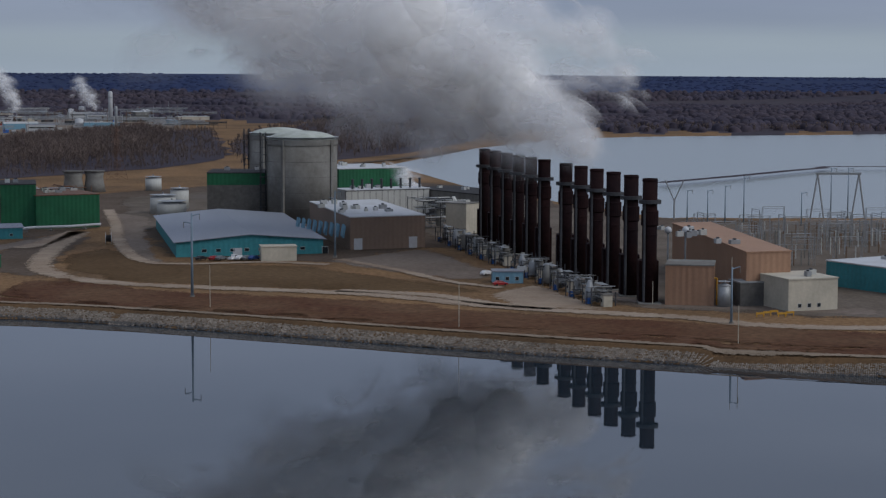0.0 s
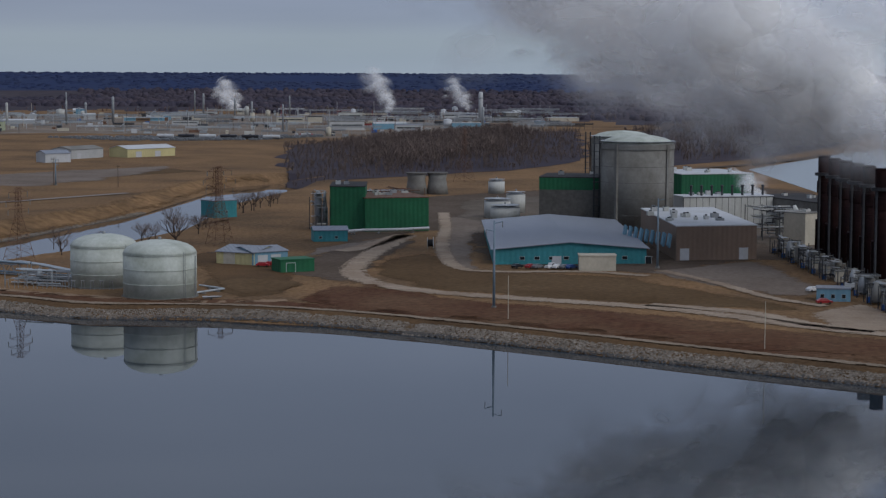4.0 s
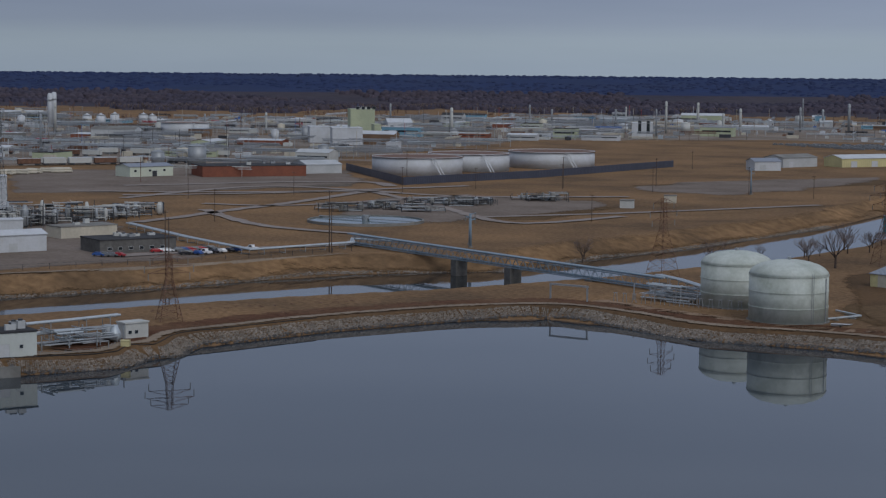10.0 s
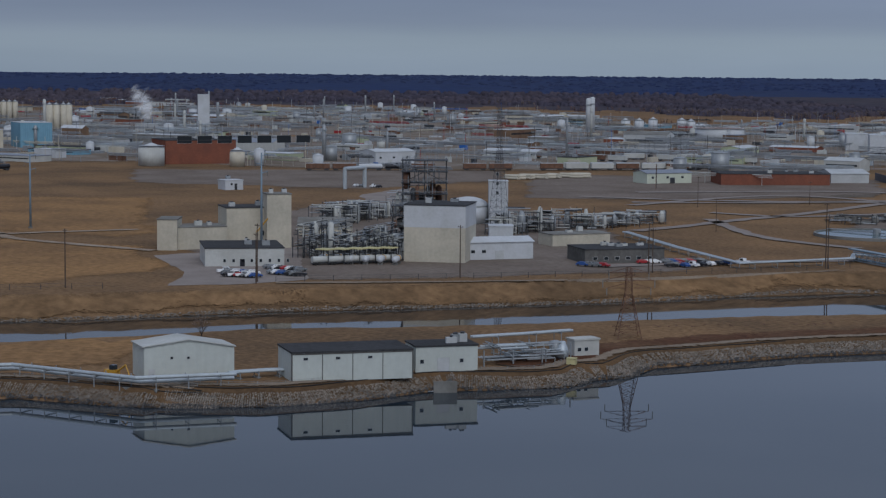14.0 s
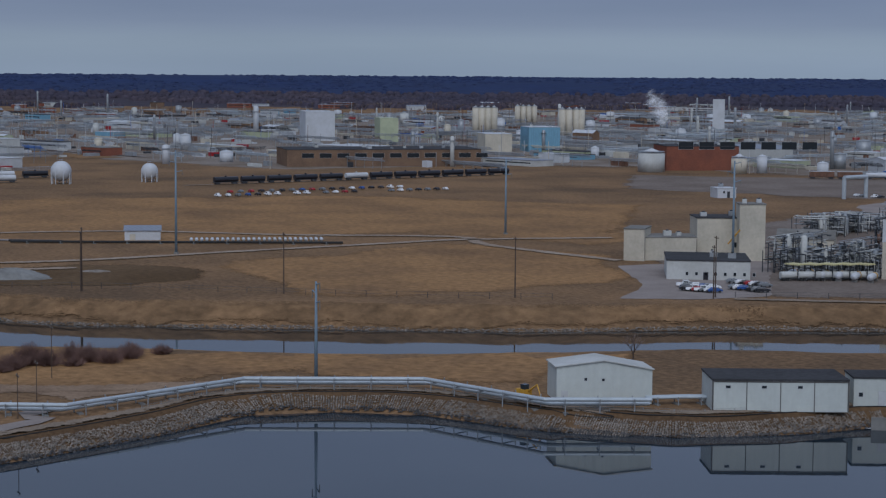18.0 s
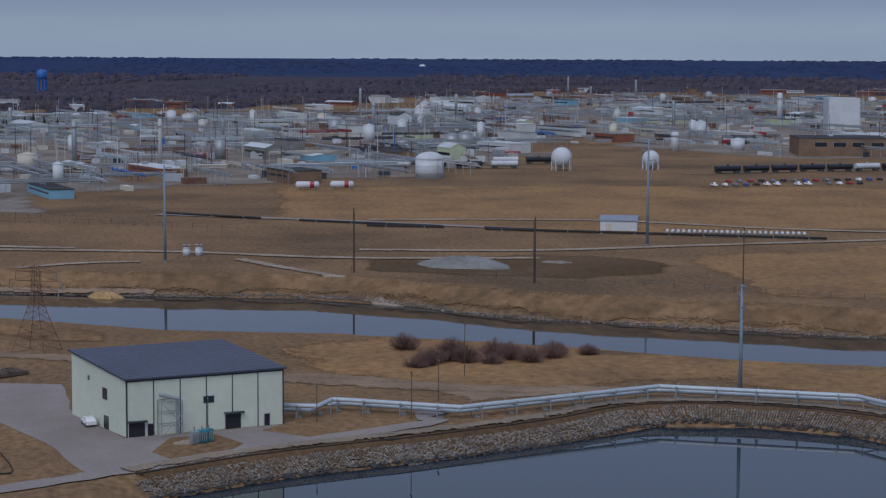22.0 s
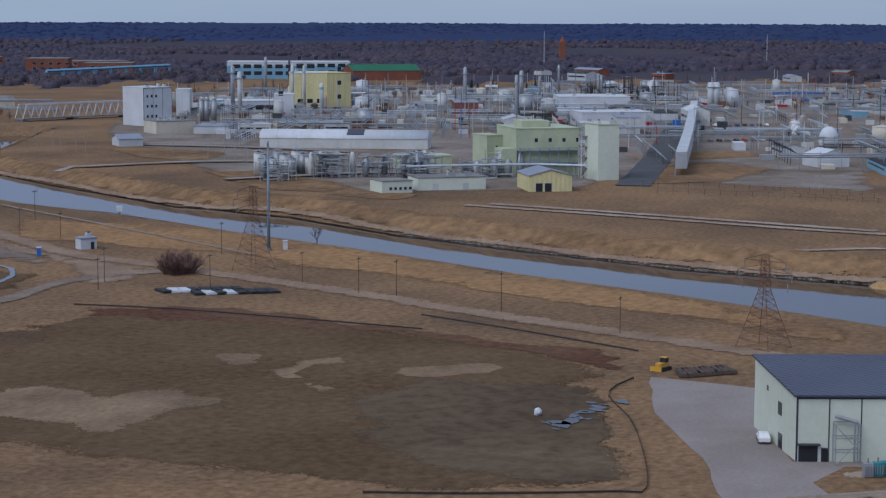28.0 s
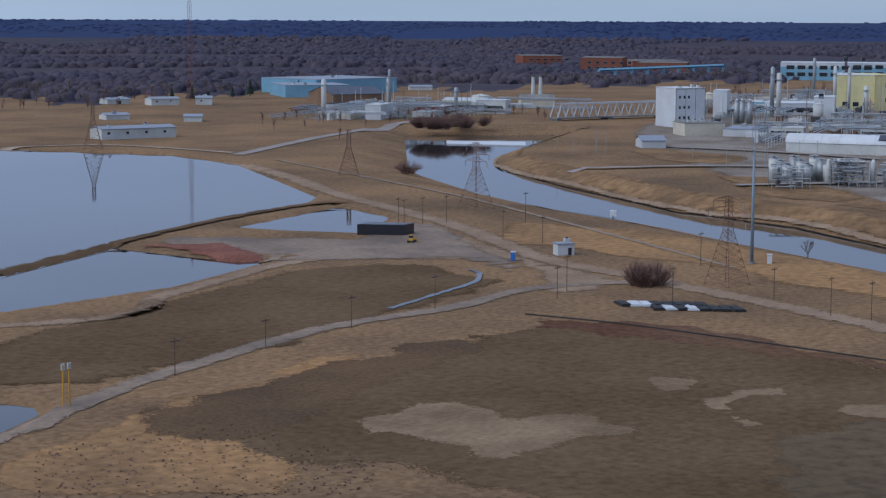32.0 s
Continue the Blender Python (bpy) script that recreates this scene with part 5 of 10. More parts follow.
for k in range(9):
    y = 3 + k * 4.6
    part("louvre", Geo().add([(SK * y - 0.9, y, 4), (SK * y - 0.9, y + 2.2, 4), (SK * y - 0.15, y + 2.2, 8.5), (SK * y - 0.15, y, 8.5), (SK * y - 1.6, y, 5), (SK * y - 1.6, y + 2.2, 5), (SK * y - 0.9, y + 2.2, 9.2), (SK * y - 0.9, y, 9.2)], [(0, 1, 2, 3), (7, 6, 5, 4), (0, 4, 5, 1), (2, 6, 7, 3), (1, 5, 6, 2), (3, 7, 4, 0)]), "blue", t, "slanted blue intake louvre")
t = building("warehouse", "long teal metal warehouse with a low grey roof", (-92.3, 660.6), (-42.4, 676.2), 52, 5.1, "teal", "roofgrey", "cross", rise=2.2, ribs=0, back=(-117.0, 779.4), units=0, eave=1.0,
             doors=[(20, 3, 2.6, "white"), (30, 5, 3.4, "blue"), (52, 2, 2.4, "glass")], windows=[(9 + 5 * k, 1.6, 1.6, 1.0) for k in range(8)])
building("site_hut", "tan steel site hut in front of the warehouse", (-61.6, 648.0), (-49.8, 650.2), 7, 4.8, "cream", "cream", "flat", category="hut")
car_row((-83.4, 649.2), (-63.5, 651.7), 9, 5, 60)
building("pump_hall", "green-clad boiler house with rusty roof pipes", (-164.5, 773.6), (-141.1, 786.2), 34, 13.4, "green", "rust", units=8)
t = building("boiler_tower", "tall green-clad boiler house block", (-178.9, 773.1), (-165.0, 776.2), 30, 17.9, "green", "tar", units=3)
tangle("boiler_scaffold", "grey steel frame beside the boiler house", (-185.2, 770.5), (-178.9, 773.1), 12, 16.3, 20, 17, ("steel", "offwhite", "darksteel"))
tangle("roof_pipework", "rusty roof pipework above the boiler house", (-177.5, 826.5), (-154.2, 839.5), 16, 13.8, 30, 18, ("rust", "steel", "rust"))
building("teal_shed", "small teal metal shed with a pale roof", (-172.7, 726.5), (-160.8, 731.4), 9, 4.2, "teal", "roofgrey", "gable", rise=1.2, windows=[(2, 1.2, 1, 0.8), (8, 1.2, 1, 0.8)])
for x, y, r, h in ((-126.0, 861.1, 5.8, 7.3), (-119.7, 844.7, 6.4, 5.7), (-122.4, 889.3, 4.3, 8.5), (-154.1, 1019.0, 4.3, 6.4)):
    cone_tank("storage_tank", "grey steel storage tank with a shallow cone roof", x, y, r, h, 1.4, "offwhite", "plant tanks")
for px, py, r in ((-193.3, 1001.7, 5.8), (-183.1, 1006.2, 5.8)):
    t = thing("cooling_cell", "small waisted grey cooling tower", "cooling tower", px, py, 0, 0, "cooling towers")
    smooth(part("shell", Geo().lathe(0, 0, [(r, 0), (r * 0.85, 5), (r * 0.78, 8), (r * 0.9, 11), (r * 0.84, 11), (r * 0.7, 8)], 28), "concrete", t))
    part("fan_ring", Geo().lathe(0, 0, [(r * 0.9, 10.6), (r * 0.98, 10.7), (r * 0.98, 11.2), (r * 0.9, 11.3)], 28), "concrete_dark", t)
building("gas_turbine_hall", "long orange-tan metal hall with roof vents", (84.4, 530.6), (97.4, 534.8), 150, 14.7, "orange", "orange", "flat", units=12, back=(75.6, 630.1))
building("grey_annex", "grey steel canopy beside the hall", (82.4, 528.1), (92.6, 530.8), 8, 6.5, "concrete_dark", "steel")
building("tan_block", "plain pale tan block with wall fans", (93.8, 517.2), (108.2, 522.4), 18, 8.6, "cream", "cream", units=2, windows=[(3 + 3 * k, 1, 1, 1) for k in range(3)])
t = building("air_inlet_house", "tan filter house with ribbed panels", (62.1, 531.4), (75.1, 529.2), 14, 11.1, "orange", "concrete", ribs=9, trim="orange")
for px, py in ((68.3, 580.2), (73.6, 580.4)):
    t = thing("vent_ball", "white ball-shaped vent on a pipe", "vent", px, py, 0, 0, "ball vents")
    part("ball", Geo().ball((0, 0, 16.8), 1.1, 8, 14), "white", t)
    part("pipe", Geo().beam((0, 0, 0), (0, 0, 16.1), 0.3, 8), "steel", t)
cone_tank("water_tank", "grey upright water tank", 77.9, 528.0, 1.8, 6.0, 0.6, "steel")
building("switch_hall", "teal metal hall with a white roof", (116.8, 581.5), (138.7, 546.3), 30, 7.4, "teal", "white", units=2)
building("yard_office", "small blue-grey yard office", (15.2, 583.4), (24.6, 583.7), 7, 3.5, "blue", "roofgrey", units=1, category="hut", windows=[(1, 1, 1, 1), (4, 1, 1, 1), (7, 1, 1, 1)])
park(0, 17.3, 575.9, 20, 0.2)
park(1, 14.0, 605.7, 40, 0.2)

# pipes, vents and yard clutter of the plant
pipe_line("plant_pipe", "long white pipe in front of the boiler house", [(-173.3, 747.5), (-163.4, 763.4), (-150.9, 769.1), (-139.8, 780.3)], 0.55, 1.6, "white", 9)
tangle("turbine_pipework", "tall grey pipe rack behind the workshop", (-7.3, 774.0), (11.8, 785.6), 14, 13, 40, 301, ("steel", "offwhite", "darksteel"))
t = thing("cable_reel", "big black and white wheel-shaped reel on the lot", "reel", -124.4, 710.6, 0, 100)
part("drum", Geo().beam((0, -1.0, 2.1), (0, 1.0, 2.1), 1.3, 20), "rubber", t)
for v in (-1.05, 1.05):
    part("flange", Geo().beam((0, v - 0.08, 2.1), (0, v + 0.08, 2.1), 2.1, 24), "white", t)
for k, (x, y) in enumerate([(-40.0, 846.0), (-35.8, 848.0), (-31.6, 850.0), (-27.4, 852.0), (-23.2, 854.0), (-19.0, 856.0), (-14.799999999999997, 858.0), (-10.599999999999998, 860.0)]):
    t = thing("vent_stack", "slim dark vent stack on the service block", "vent", x, y, 11.7, 0, "vent stacks")
    part("pipe", Geo().cyl(0, 0, 0, 4.2, 0.5, 10), "darksteel", t)
    part("cap", Geo().lathe(0, 0, [(0.75, 4.2), (0.75, 4.5), (0.1, 4.9)], 10), "darksteel", t)
t = thing("gas_pipe", "yellow gas pipe with bends beside the filter house", "pipe", 76.4, 531.7)
part("riser", Geo().beam((0, 0, 0), (0, 0, 7.5), 0.25, 8).beam((2.6, 0, 0), (2.6, 0, 5.4), 0.25, 8), "digger", t)
part("run", Geo().beam((0, 0, 7.5), (-2.2, 0, 7.5), 0.25, 8).beam((0, 0, 5.4), (2.6, 0, 5.4), 0.25, 8), "digger", t)
for k, (x, y) in enumerate([(84.2, 505.2), (86.5, 507.6), (88.7, 510.0), (90.0, 505.3), (92.6, 507.7)]):
    t = thing("yellow_barrier", "yellow steel barrier beside the plant road", "barrier", x, y, 0.1, 15, "yellow barriers")
    for u in (-1.0, 1.0):
        part("post", Geo().box(u - 0.1, -0.1, 0, u + 0.1, 0.1, 1.2), "digger", t)
    part("rail", Geo().box(-1.2, -0.08, 0.7, 1.2, 0.08, 1.25), "digger", t)
steel_pole(74.5, 491.5, 14.8, 20, 0.36, 1)
# switchyard behind the hall
def switch_bay(x, y, turn, h, w, seed):
    """A slim steel portal with insulators and busbars."""
    rnd = random.Random(seed)
    t = thing("switch_bay", "slim grey steel switchyard portal with insulators", "switchgear", x, y, 0, turn, "switchyard portals")
    for u in (0, w):
        g = Geo()
        for d in (-0.35, 0.35):
            g.beam((u + d, 0, 0), (u + d * 0.5, 0, h), 0.09)
        for k in range(5):
            g.beam((u - 0.33, 0, h * k / 5), (u + 0.3, 0, h * (k + 1) / 5), 0.05, 3)
        part("post", g, "steel", t)
    part("beam", Geo().beam((0, 0, h), (w, 0, h), 0.12).beam((0, 0, h - 0.8), (w, 0, h - 0.8), 0.08), "steel", t)
    for k in range(3):
        u = w * (k + 0.5) / 3
        part("insulator", Geo().lathe(u, 1.5, [(0.25, 0), (0.2, h * 0.3), (0.34, h * 0.32), (0.16, h * 0.4), (0.32, h * 0.45), (0.1, h * 0.55)], 8), rnd.choice(("concrete", "offwhite", "brownbrick")), t)
    part("busbar", Geo().beam((-3, 1.5, h * 0.56), (w + 3, 1.5, h * 0.56), 0.07, 5).beam((w / 2, -6, h - 0.6), (w / 2, 9, h * 0.56), 0.05, 4), "steel", t)


for k in range(40):
    rnd = random.Random(700 + k)
    q = (Vector((118.4, 640.1)).lerp(Vector((101.8, 772.4)), (k // 5) / 7)).lerp(Vector((196.5, 742.9)), (k % 5) / 5 + rnd.uniform(-0.04, 0.04))
    switch_bay(q.x, q.y, rnd.choice((8, 8, 98)), rnd.uniform(7, 13), rnd.uniform(7, 11), 720 + k)
for px, py, h in ((103.9, 814.7, 14), (112.6, 815.0, 14), (120.1, 815.2, 16), (128.1, 815.5, 20), (171.7, 847.9, 22), (179.3, 848.2, 22), (150.1, 801.7, 14)):
    steel_pole(px, py, h, 10, 0.3, 1)
t = thing("line_gantry", "pale steel A-frame line gantry", "gantry", 172.8, 838.5)
for s in (-9, 9):
    part("leg", Geo().beam((s - 3, 0, 0), (s, 0, 20), 0.4, 6).beam((s + 3, 0, 0), (s, 0, 20), 0.4, 6), "steel", t)
part("beam", Geo().box(-10, -0.4, 19.4, 10, 0.4, 20.4), "steel", t)
t = thing("line_mast", "V-shaped steel line mast by the lake", "mast", 100.9, 835.9)
part("mast", Geo().beam((0, 0, 0), (0, 0, 9), 0.4, 6), "steel", t)
part("arm", Geo().beam((0, 0, 8), (-4, 0, 17), 0.3, 6), "steel", t)
part("arm", Geo().beam((0, 0, 8), (4, 0, 17), 0.3, 6), "steel", t)
ribbon("lake_dike", [(121.0, 1077.8), (174.2, 1146.2), (242.7, 1237.7), (291.1, 1261.0), (700.0, 1230.0)], 9, "wood_floor", "dark stony dike across the lake", "dike", lift=5.4, step=10)
# transmission and light poles
for px, py, h in ((-71.7, 545.3, 24.2), (-37.4, 662.2, 23.2)):
    steel_pole(px, py, h, 20, 0.42, 2)
for px, py, h in ((-63.8, 522.2, 11.7), (4.1, 483.6, 11.6), (70.7, 455.0, 9.5), (58.5, 531.3, 6.7), (75.1, 496.0, 17.0)):
    pole(px, py, h, "slim pale lamp post by the road", "cream", 0.11, 0, group="lamp posts", name="lamp_post")

# ---- shore tanks, sheds and the pipe bridge ----
domed_tank("domed_tank", "big white domed tank with grey mould streaks", -170.2, 550.6, 10.5, 12.5, 3.9, "mould", group="domed tanks", n=64)
domed_tank("domed_tank", "big white domed tank with rain-washed streaks", -195.7, 572.1, 10.0, 12.1, 3.6, "mould", group="domed tanks", n=64)
t = building("garage", "yellow and pale blue metal garage", (-183.3, 641.8), (-169.0, 638.1), 18, 4.0, "yellow", "roofgrey", "gable", rise=1.6, doors=[(3, 4, 4, "cream")])
building("garage_annex", "pale blue metal garage with open bays", (-169.4, 637.9), (-160.1, 647.4), 16, 4.3, "blue", "roofgrey", "gable", rise=1.2, doors=[(2, 3.5, 3.2, "white"), (7, 3.5, 3.2, "white")])
building("storage_shed", "dark green metal storage shed", (-154.1, 618.6), (-144.9, 625.8), 8, 3.9, "green", "green", doors=[(2, 3, 3, "green")])
park(0, -164.8, 634.1, 10, 0.2)
park(0, -162.8, 636.8, 0, 0.2)
building("gauge_house", "blue-green metal gauge house on the river bank", (-244.3, 823.9), (-237.2, 833.6), 10, 7.3, "teal", "roofgrey", windows=[(2, 2, 1, 1), (6, 2, 1, 1)])
drape("dark_sump", [(-176.8, 597.5), (-152.2, 612.5), (-137.3, 593.7), (-135.6, 560.0), (-146.9, 548.6), (-164.9, 570.3)], "field", "dark wet stained ground by the tanks", "yard", 0.14)
drape("scrub_bank", [(-131.7, 547.8), (-131.3, 591.4), (-99.6, 581.4), (-68.9, 534.6), (-65.7, 518.7), (-100.5, 522.3)], "shrub", "red-brown scrub below the road", "ground", 0.14)
BR0, BR1 = Vector((-388.0, 650.0)), Vector((-231.0, 590.5))
L, turn = toward(BR0, BR1)
t = thing("pipe_bridge", "long blue-grey steel truss bridge carrying pipes over the river", "bridge", BR0.x, BR0.y, 0, turn)
for y in (-1.6, 1.6):
    for z in (0.6, 3.6):
        part("chord", Geo().box(0, y - 0.15, z - 0.15, L, y + 0.15, z + 0.15), "bluesteel", t)
    n = int(L / 4)
    for k in range(n):
        part("brace", Geo().beam((L * k / n, y, 0.6), (L * (k + 0.5) / n, y, 3.6), 0.1).beam((L * (k + 0.5) / n, y, 3.6), (L * (k + 1) / n, y, 0.6), 0.1), "bluesteel", t)
for y, z in ((-1.0, 4.2), (0.0, 4.2), (1.0, 4.2), (-0.6, 1.0), (0.6, 1.0)):
    part("pipe", Geo().beam((-4, y, z), (L + 4, y, z), 0.30, 10), "pipe" if y == 0.0 else "bluesteel", t)
for u in (0.228, 0.393, 0.576, 0.825):
    part("pier", Geo().box(L * u - 1.6, -2.4, -8, L * u + 1.6, 2.4, 0.45), "concrete_dark", t, "dark stained concrete pier")
pipe_line("tank_pipes", "pale pipes on trestles between bridge and tanks", [(-240.7, 610.6), (-229.2, 602.8), (-215.2, 590.1), (-191.9, 571.8)], 0.3, 2.4, "pipe", 5, (0.0, 0.9, -0.9))
tangle("valve_rack", "pale steel valve rack beside the domed tanks", (-224.7, 565.3), (-203.2, 562.8), 8, 5.0, 34, 33, ("pipe", "steel", "steel"))
t = thing("pipe_gallows", "pale steel pipe gallows on the dike", "gantry", -244.3, 551.1)
part("post", Geo().box(-0.2, -0.2, 0, 0.2, 0.2, 4.5), "steel", t)
part("post", Geo().box(12, -0.2, 0, 12.4, 0.2, 4.5), "steel", t)
part("beam", Geo().box(-0.3, -0.25, 4.3, 12.6, 0.25, 4.8), "steel", t)
arms = ((0.72, 5.5), (0.83, 6.5), (0.94, 5.0))
for x, y, h, w in ((-246.3, 624.2, 25.5, 8), (-203.4, 706.7, 29.1, 8), (-225.9, 770.3, 25.1, 8), (-299.2, 449.5, 17.3, 6), (-419.3, 144.1, 18.7, 8), (-489.8, -2.7, 21.9, 8),
                   (-600.0, -159.2, 22.5, 9), (-678.2, -280.5, 18.5, 8), (-712.0, -469.0, 23.1, 9), (-189.8, 1115.1, 30.3, 9)):
    lattice_tower(x, y, h, w, random.Random(int(x)).uniform(-20, 20) + 60, arms)
for k, (x, y, h) in enumerate(((-213.4, 686.3, 17.3), (-239.0, 721.5, 8.2), (-225.8, 748.1, 9.3), (-241.8, 873.8, 11.1), (-240.9, 896.7, 9.0), (-244.4, 865.3, 9.0), (-244.5, 655.8, 8.5), (-292.9, 653.6, 9.1))):
    bare_tree(x, y, h, 50 + k, -0.5, "spreading leafless tree by the river", "river trees", 0.8)

for k, (x, y, h) in enumerate([(-239.0, 756.2, 13.5), (-237.9, 716.8, 9), (-232.3, 767.5, 8), (-252.8, 674.5, 11), (-299.8, 666.8, 9), (-254.2, 890.8, 9), (-249.2, 900.7, 10), (-245.7, 918.1, 9), (-234.7, 723.2, 7)]):
    bare_tree(x, y, h, 150 + k, -0.6, "broad leafless tree on the river bank", "river trees", 0.9)

# ---- pump houses and pipes on the dike ----
building("pump_house", "white gabled metal pump house on the dike", (-313.9, 320.5), (-304.1, 336.7), 17, 7.0, "pumpwall", "offwhite", "cross", rise=1.4, back=(-322.5, 322.7), windows=[(5.5, 4.4, 0.5, 0.5), (9, 4.4, 0.5, 0.5)], doors=[(1.0, 1.1, 2.1, "grey")])
building("pump_house", "long grey panelled pump house with a dark roof", (-293.0, 343.9), (-282.4, 368.0), 12, 6.1, "pumpwall", "tar", "flat", ribs=4, trim="concrete_dark", back=(-305.1, 348.7), windows=[(2.5, 4.6, 0.9, 0.5), (9.5, 4.6, 0.9, 0.5), (16.5, 4.6, 0.9, 0.5)])
building("valve_house", "low grey valve house with pipes on its roof", (-287.5, 372.9), (-281.8, 385.8), 9, 5.6, "pumpwall", "tar", units=3, doors=[(5, 2.5, 3, "white")], windows=[(1, 2, 0.8, 0.8), (10, 2, 0.8, 0.8)])
tangle("outlet_pipework", "pale pipes and valves at the pond outlet", (-285.3, 390.6), (-279.0, 411.2), 7, 4.5, 34, 41, ("pipe", "steel", "steel"))
building("control_kiosk", "small pale control kiosk with railings", (-283.7, 416.8), (-282.0, 423.0), 4, 3.8, "offwhite", "offwhite", windows=[(0.8, 1.3, 0.9, 0.8), (2.6, 1.3, 0.9, 0.8)])
solo("valve_box", Geo().box(-1, -0.8, 0, 1, 0.8, 1.3).box(-1.1, -0.9, 1.3, 1.1, 0.9, 1.45), "yellow", "pale yellow valve box on the dike", "box", -276.3, 409.0, 0, 30)
pipe_line("overhead_pipe", "raised pale pipe from the valve house", [(-299.6, 398.7), (-296.6, 411.3), (-294.2, 425.2)], 0.32, 4.5, "pipe", 7, (0.0, 1.0))
t = thing("spillway", "small concrete spillway with white foam", "spillway", -279.9, 376.8, -0.9, 150)
part("apron", Geo().add([(-4, 0, 0), (4, 0, 0), (4, 4.5, -2.4), (-4, 4.5, -2.4), (-4, 0, -1), (4, 0, -1), (4, 4.5, -3.4), (-4, 4.5, -3.4)], [(0, 1, 2, 3), (7, 6, 5, 4), (0, 4, 5, 1), (1, 5, 6, 2), (2, 6, 7, 3), (3, 7, 4, 0)]), "concrete_dark", t)
for s in (-4.2, 4.2):
    part("wing_wall", Geo().box(s - 0.2, -0.5, -3, s + 0.2, 4.6, 0.4), "concrete", t)
part("rail", Geo().beam((-4.2, -0.4, 1.2), (4.2, -0.4, 1.2), 0.05).beam((-4.2, -0.4, 0.7), (4.2, -0.4, 0.7), 0.05), "steel", t)
part("foam", Geo().add([(-4, 4.3, -1.96), (0, 4.2, -1.95), (4.5, 4.4, -1.96), (3.5, 5.6, -1.97), (0.5, 6.2, -1.97), (-3, 5.7, -1.97)], [(0, 1, 2, 3, 4, 5)]), "white", t)
pipe_line("shore_pipeline", "twin pale blue-grey pipelines on trestles along the dike", [(-338.4, 194.4), (-336.9, 200.0), (-343.2, 202.8), (-342.6, 206.7), (-333.4, 225.9), (-351.3, 266.8), (-337.1, 302.0), (-305.8, 314.3), (-298.4, 333.2)], 0.42, 1.1, "pipe", 6.5, (-1.2, 1.2), rise=1.2)
pipe_line("pump_pipes", "white pipes between the two pump houses", [(-304.1, 335.3), (-302.2, 343.5), (-299.9, 348.6)], 0.3, 1.5, "pipe", 4, (-0.8, 0.0, 0.8))
t = thing("excavator", "small orange work machine beside the pump house", "machine", -318.5, 315.5, 0, 20)
part("body", Geo().box(-1.5, -1, 0.8, 1.2, 1, 2.2), "digger", t)
part("cab", Geo().box(-0.2, -0.9, 2.2, 1.0, 0.4, 3.2), "glass", t)
part("track", Geo().box(-1.7, -1.3, 0, 1.5, -0.7, 0.9), "rubber", t)
part("track", Geo().box(-1.7, 0.7, 0, 1.5, 1.3, 0.9), "rubber", t)
part("boom", Geo().beam((1.2, 0, 1.8), (3.6, 0, 3.4), 0.2).beam((3.6, 0, 3.4), (4.6, 0, 1.2), 0.16), "digger", t)
steel_pole(-354.1, 283.9, 21.3, 0, 0.42, 3)
fence("guard_rail", "low steel guard rail along the dike path", offset(SHORE[18:32], SIDE * 9.6), 0.9, 6.0, "steel")
for k, (x, y) in enumerate(((-395.4, 228.4), (-397.2, 236.1), (-398.3, 245.9), (-403.6, 243.1), (-394.6, 249.5), (-413.9, 224.5), (-406.4, 234.1), (-399.7, 255.2))):
    shrub(x, y, 3.7, 4.2, 300 + k, -0.5)
for k in range(10):
    rnd = random.Random(330 + k)
    p = Vector((-394.0, 224.0)).lerp(Vector((-401.0, 262.0)), k / 9)
    shrub(p.x + rnd.uniform(-4, 4), p.y + rnd.uniform(-2, 2), rnd.uniform(1.8, 3.2), rnd.uniform(2.0, 3.8), 340 + k, -0.5)
for k in range(26):
    p = Vector((-320.0, 451.6)).lerp(Vector((-286.0, 513.4)), random.Random(k).random())
    shrub(p.x, p.y + random.Random(k + 9).uniform(-4, 4), 1.6, 1.6, 400 + k, -1.5, "low leafless shrub on the river bank", "bank shrubs")
bare_tree(-357.2, 361.9, 7, 71, -0.5, "small leafless tree behind the pump house", "river trees")
bare_tree(-558.1, -14.6, 7, 72, -2.0, "small leafless tree on the river bank", "river trees")
for x, y, r in ((-473.9, -16.8, 4.5), (-478.6, -15.6, 4.5), (-474.3, -19.4, 3.5)):
    shrub(x, y, r, 6.0, int(x), 0, "tall leafless bush beside the track")
shrub(-716.4, -279.6, 7, 6, 88, -2, "large leafless bush on the river bank")
for k in range(22):
    p = Vector((-940.3, -447.3)).lerp(Vector((-995.4, -451.8)), random.Random(k).random())
    shrub(p.x, p.y + random.Random(k + 5).uniform(-15, 15), 6, 7, 500 + k, 0, "leafless bush near the weir", "weir bushes")

# ---- metal hall by the pond ----
MA, MB = (-321.9, 167.2), (-331.7, 194.2)
MH, ML = 9.9, toward(MA, MB)[0]
MC = (-344.1, 156.6)
hall = building("metal_hall", "pale green metal hall with a dark blue roof", MA, MB, 30, MH, "palegreen", "navy", "shed", rise=11.6 - MH, ribs=6, back=MC, eave=0.5,
                doors=[(ML * 0.01, ML * 0.1, 2.5, "carblack"), (ML * 0.128, 1.0, 2.1, "carblack"), (ML * 0.62, ML * 0.1, 2.7, "carblack"), (ML * 0.875, 1.0, 2.1, "carblack")], windows=[(ML * 0.48, 4.9, ML * 0.068, 1.2)])
part("door_hood", Geo().box(ML * 0.61, -0.9, 2.75, ML * 0.735, 0, 3.0), "darksteel", hall)
part("door_hood", Geo().box(0.1, -0.9, 2.6, ML * 0.12, 0, 2.8), "darksteel", hall)
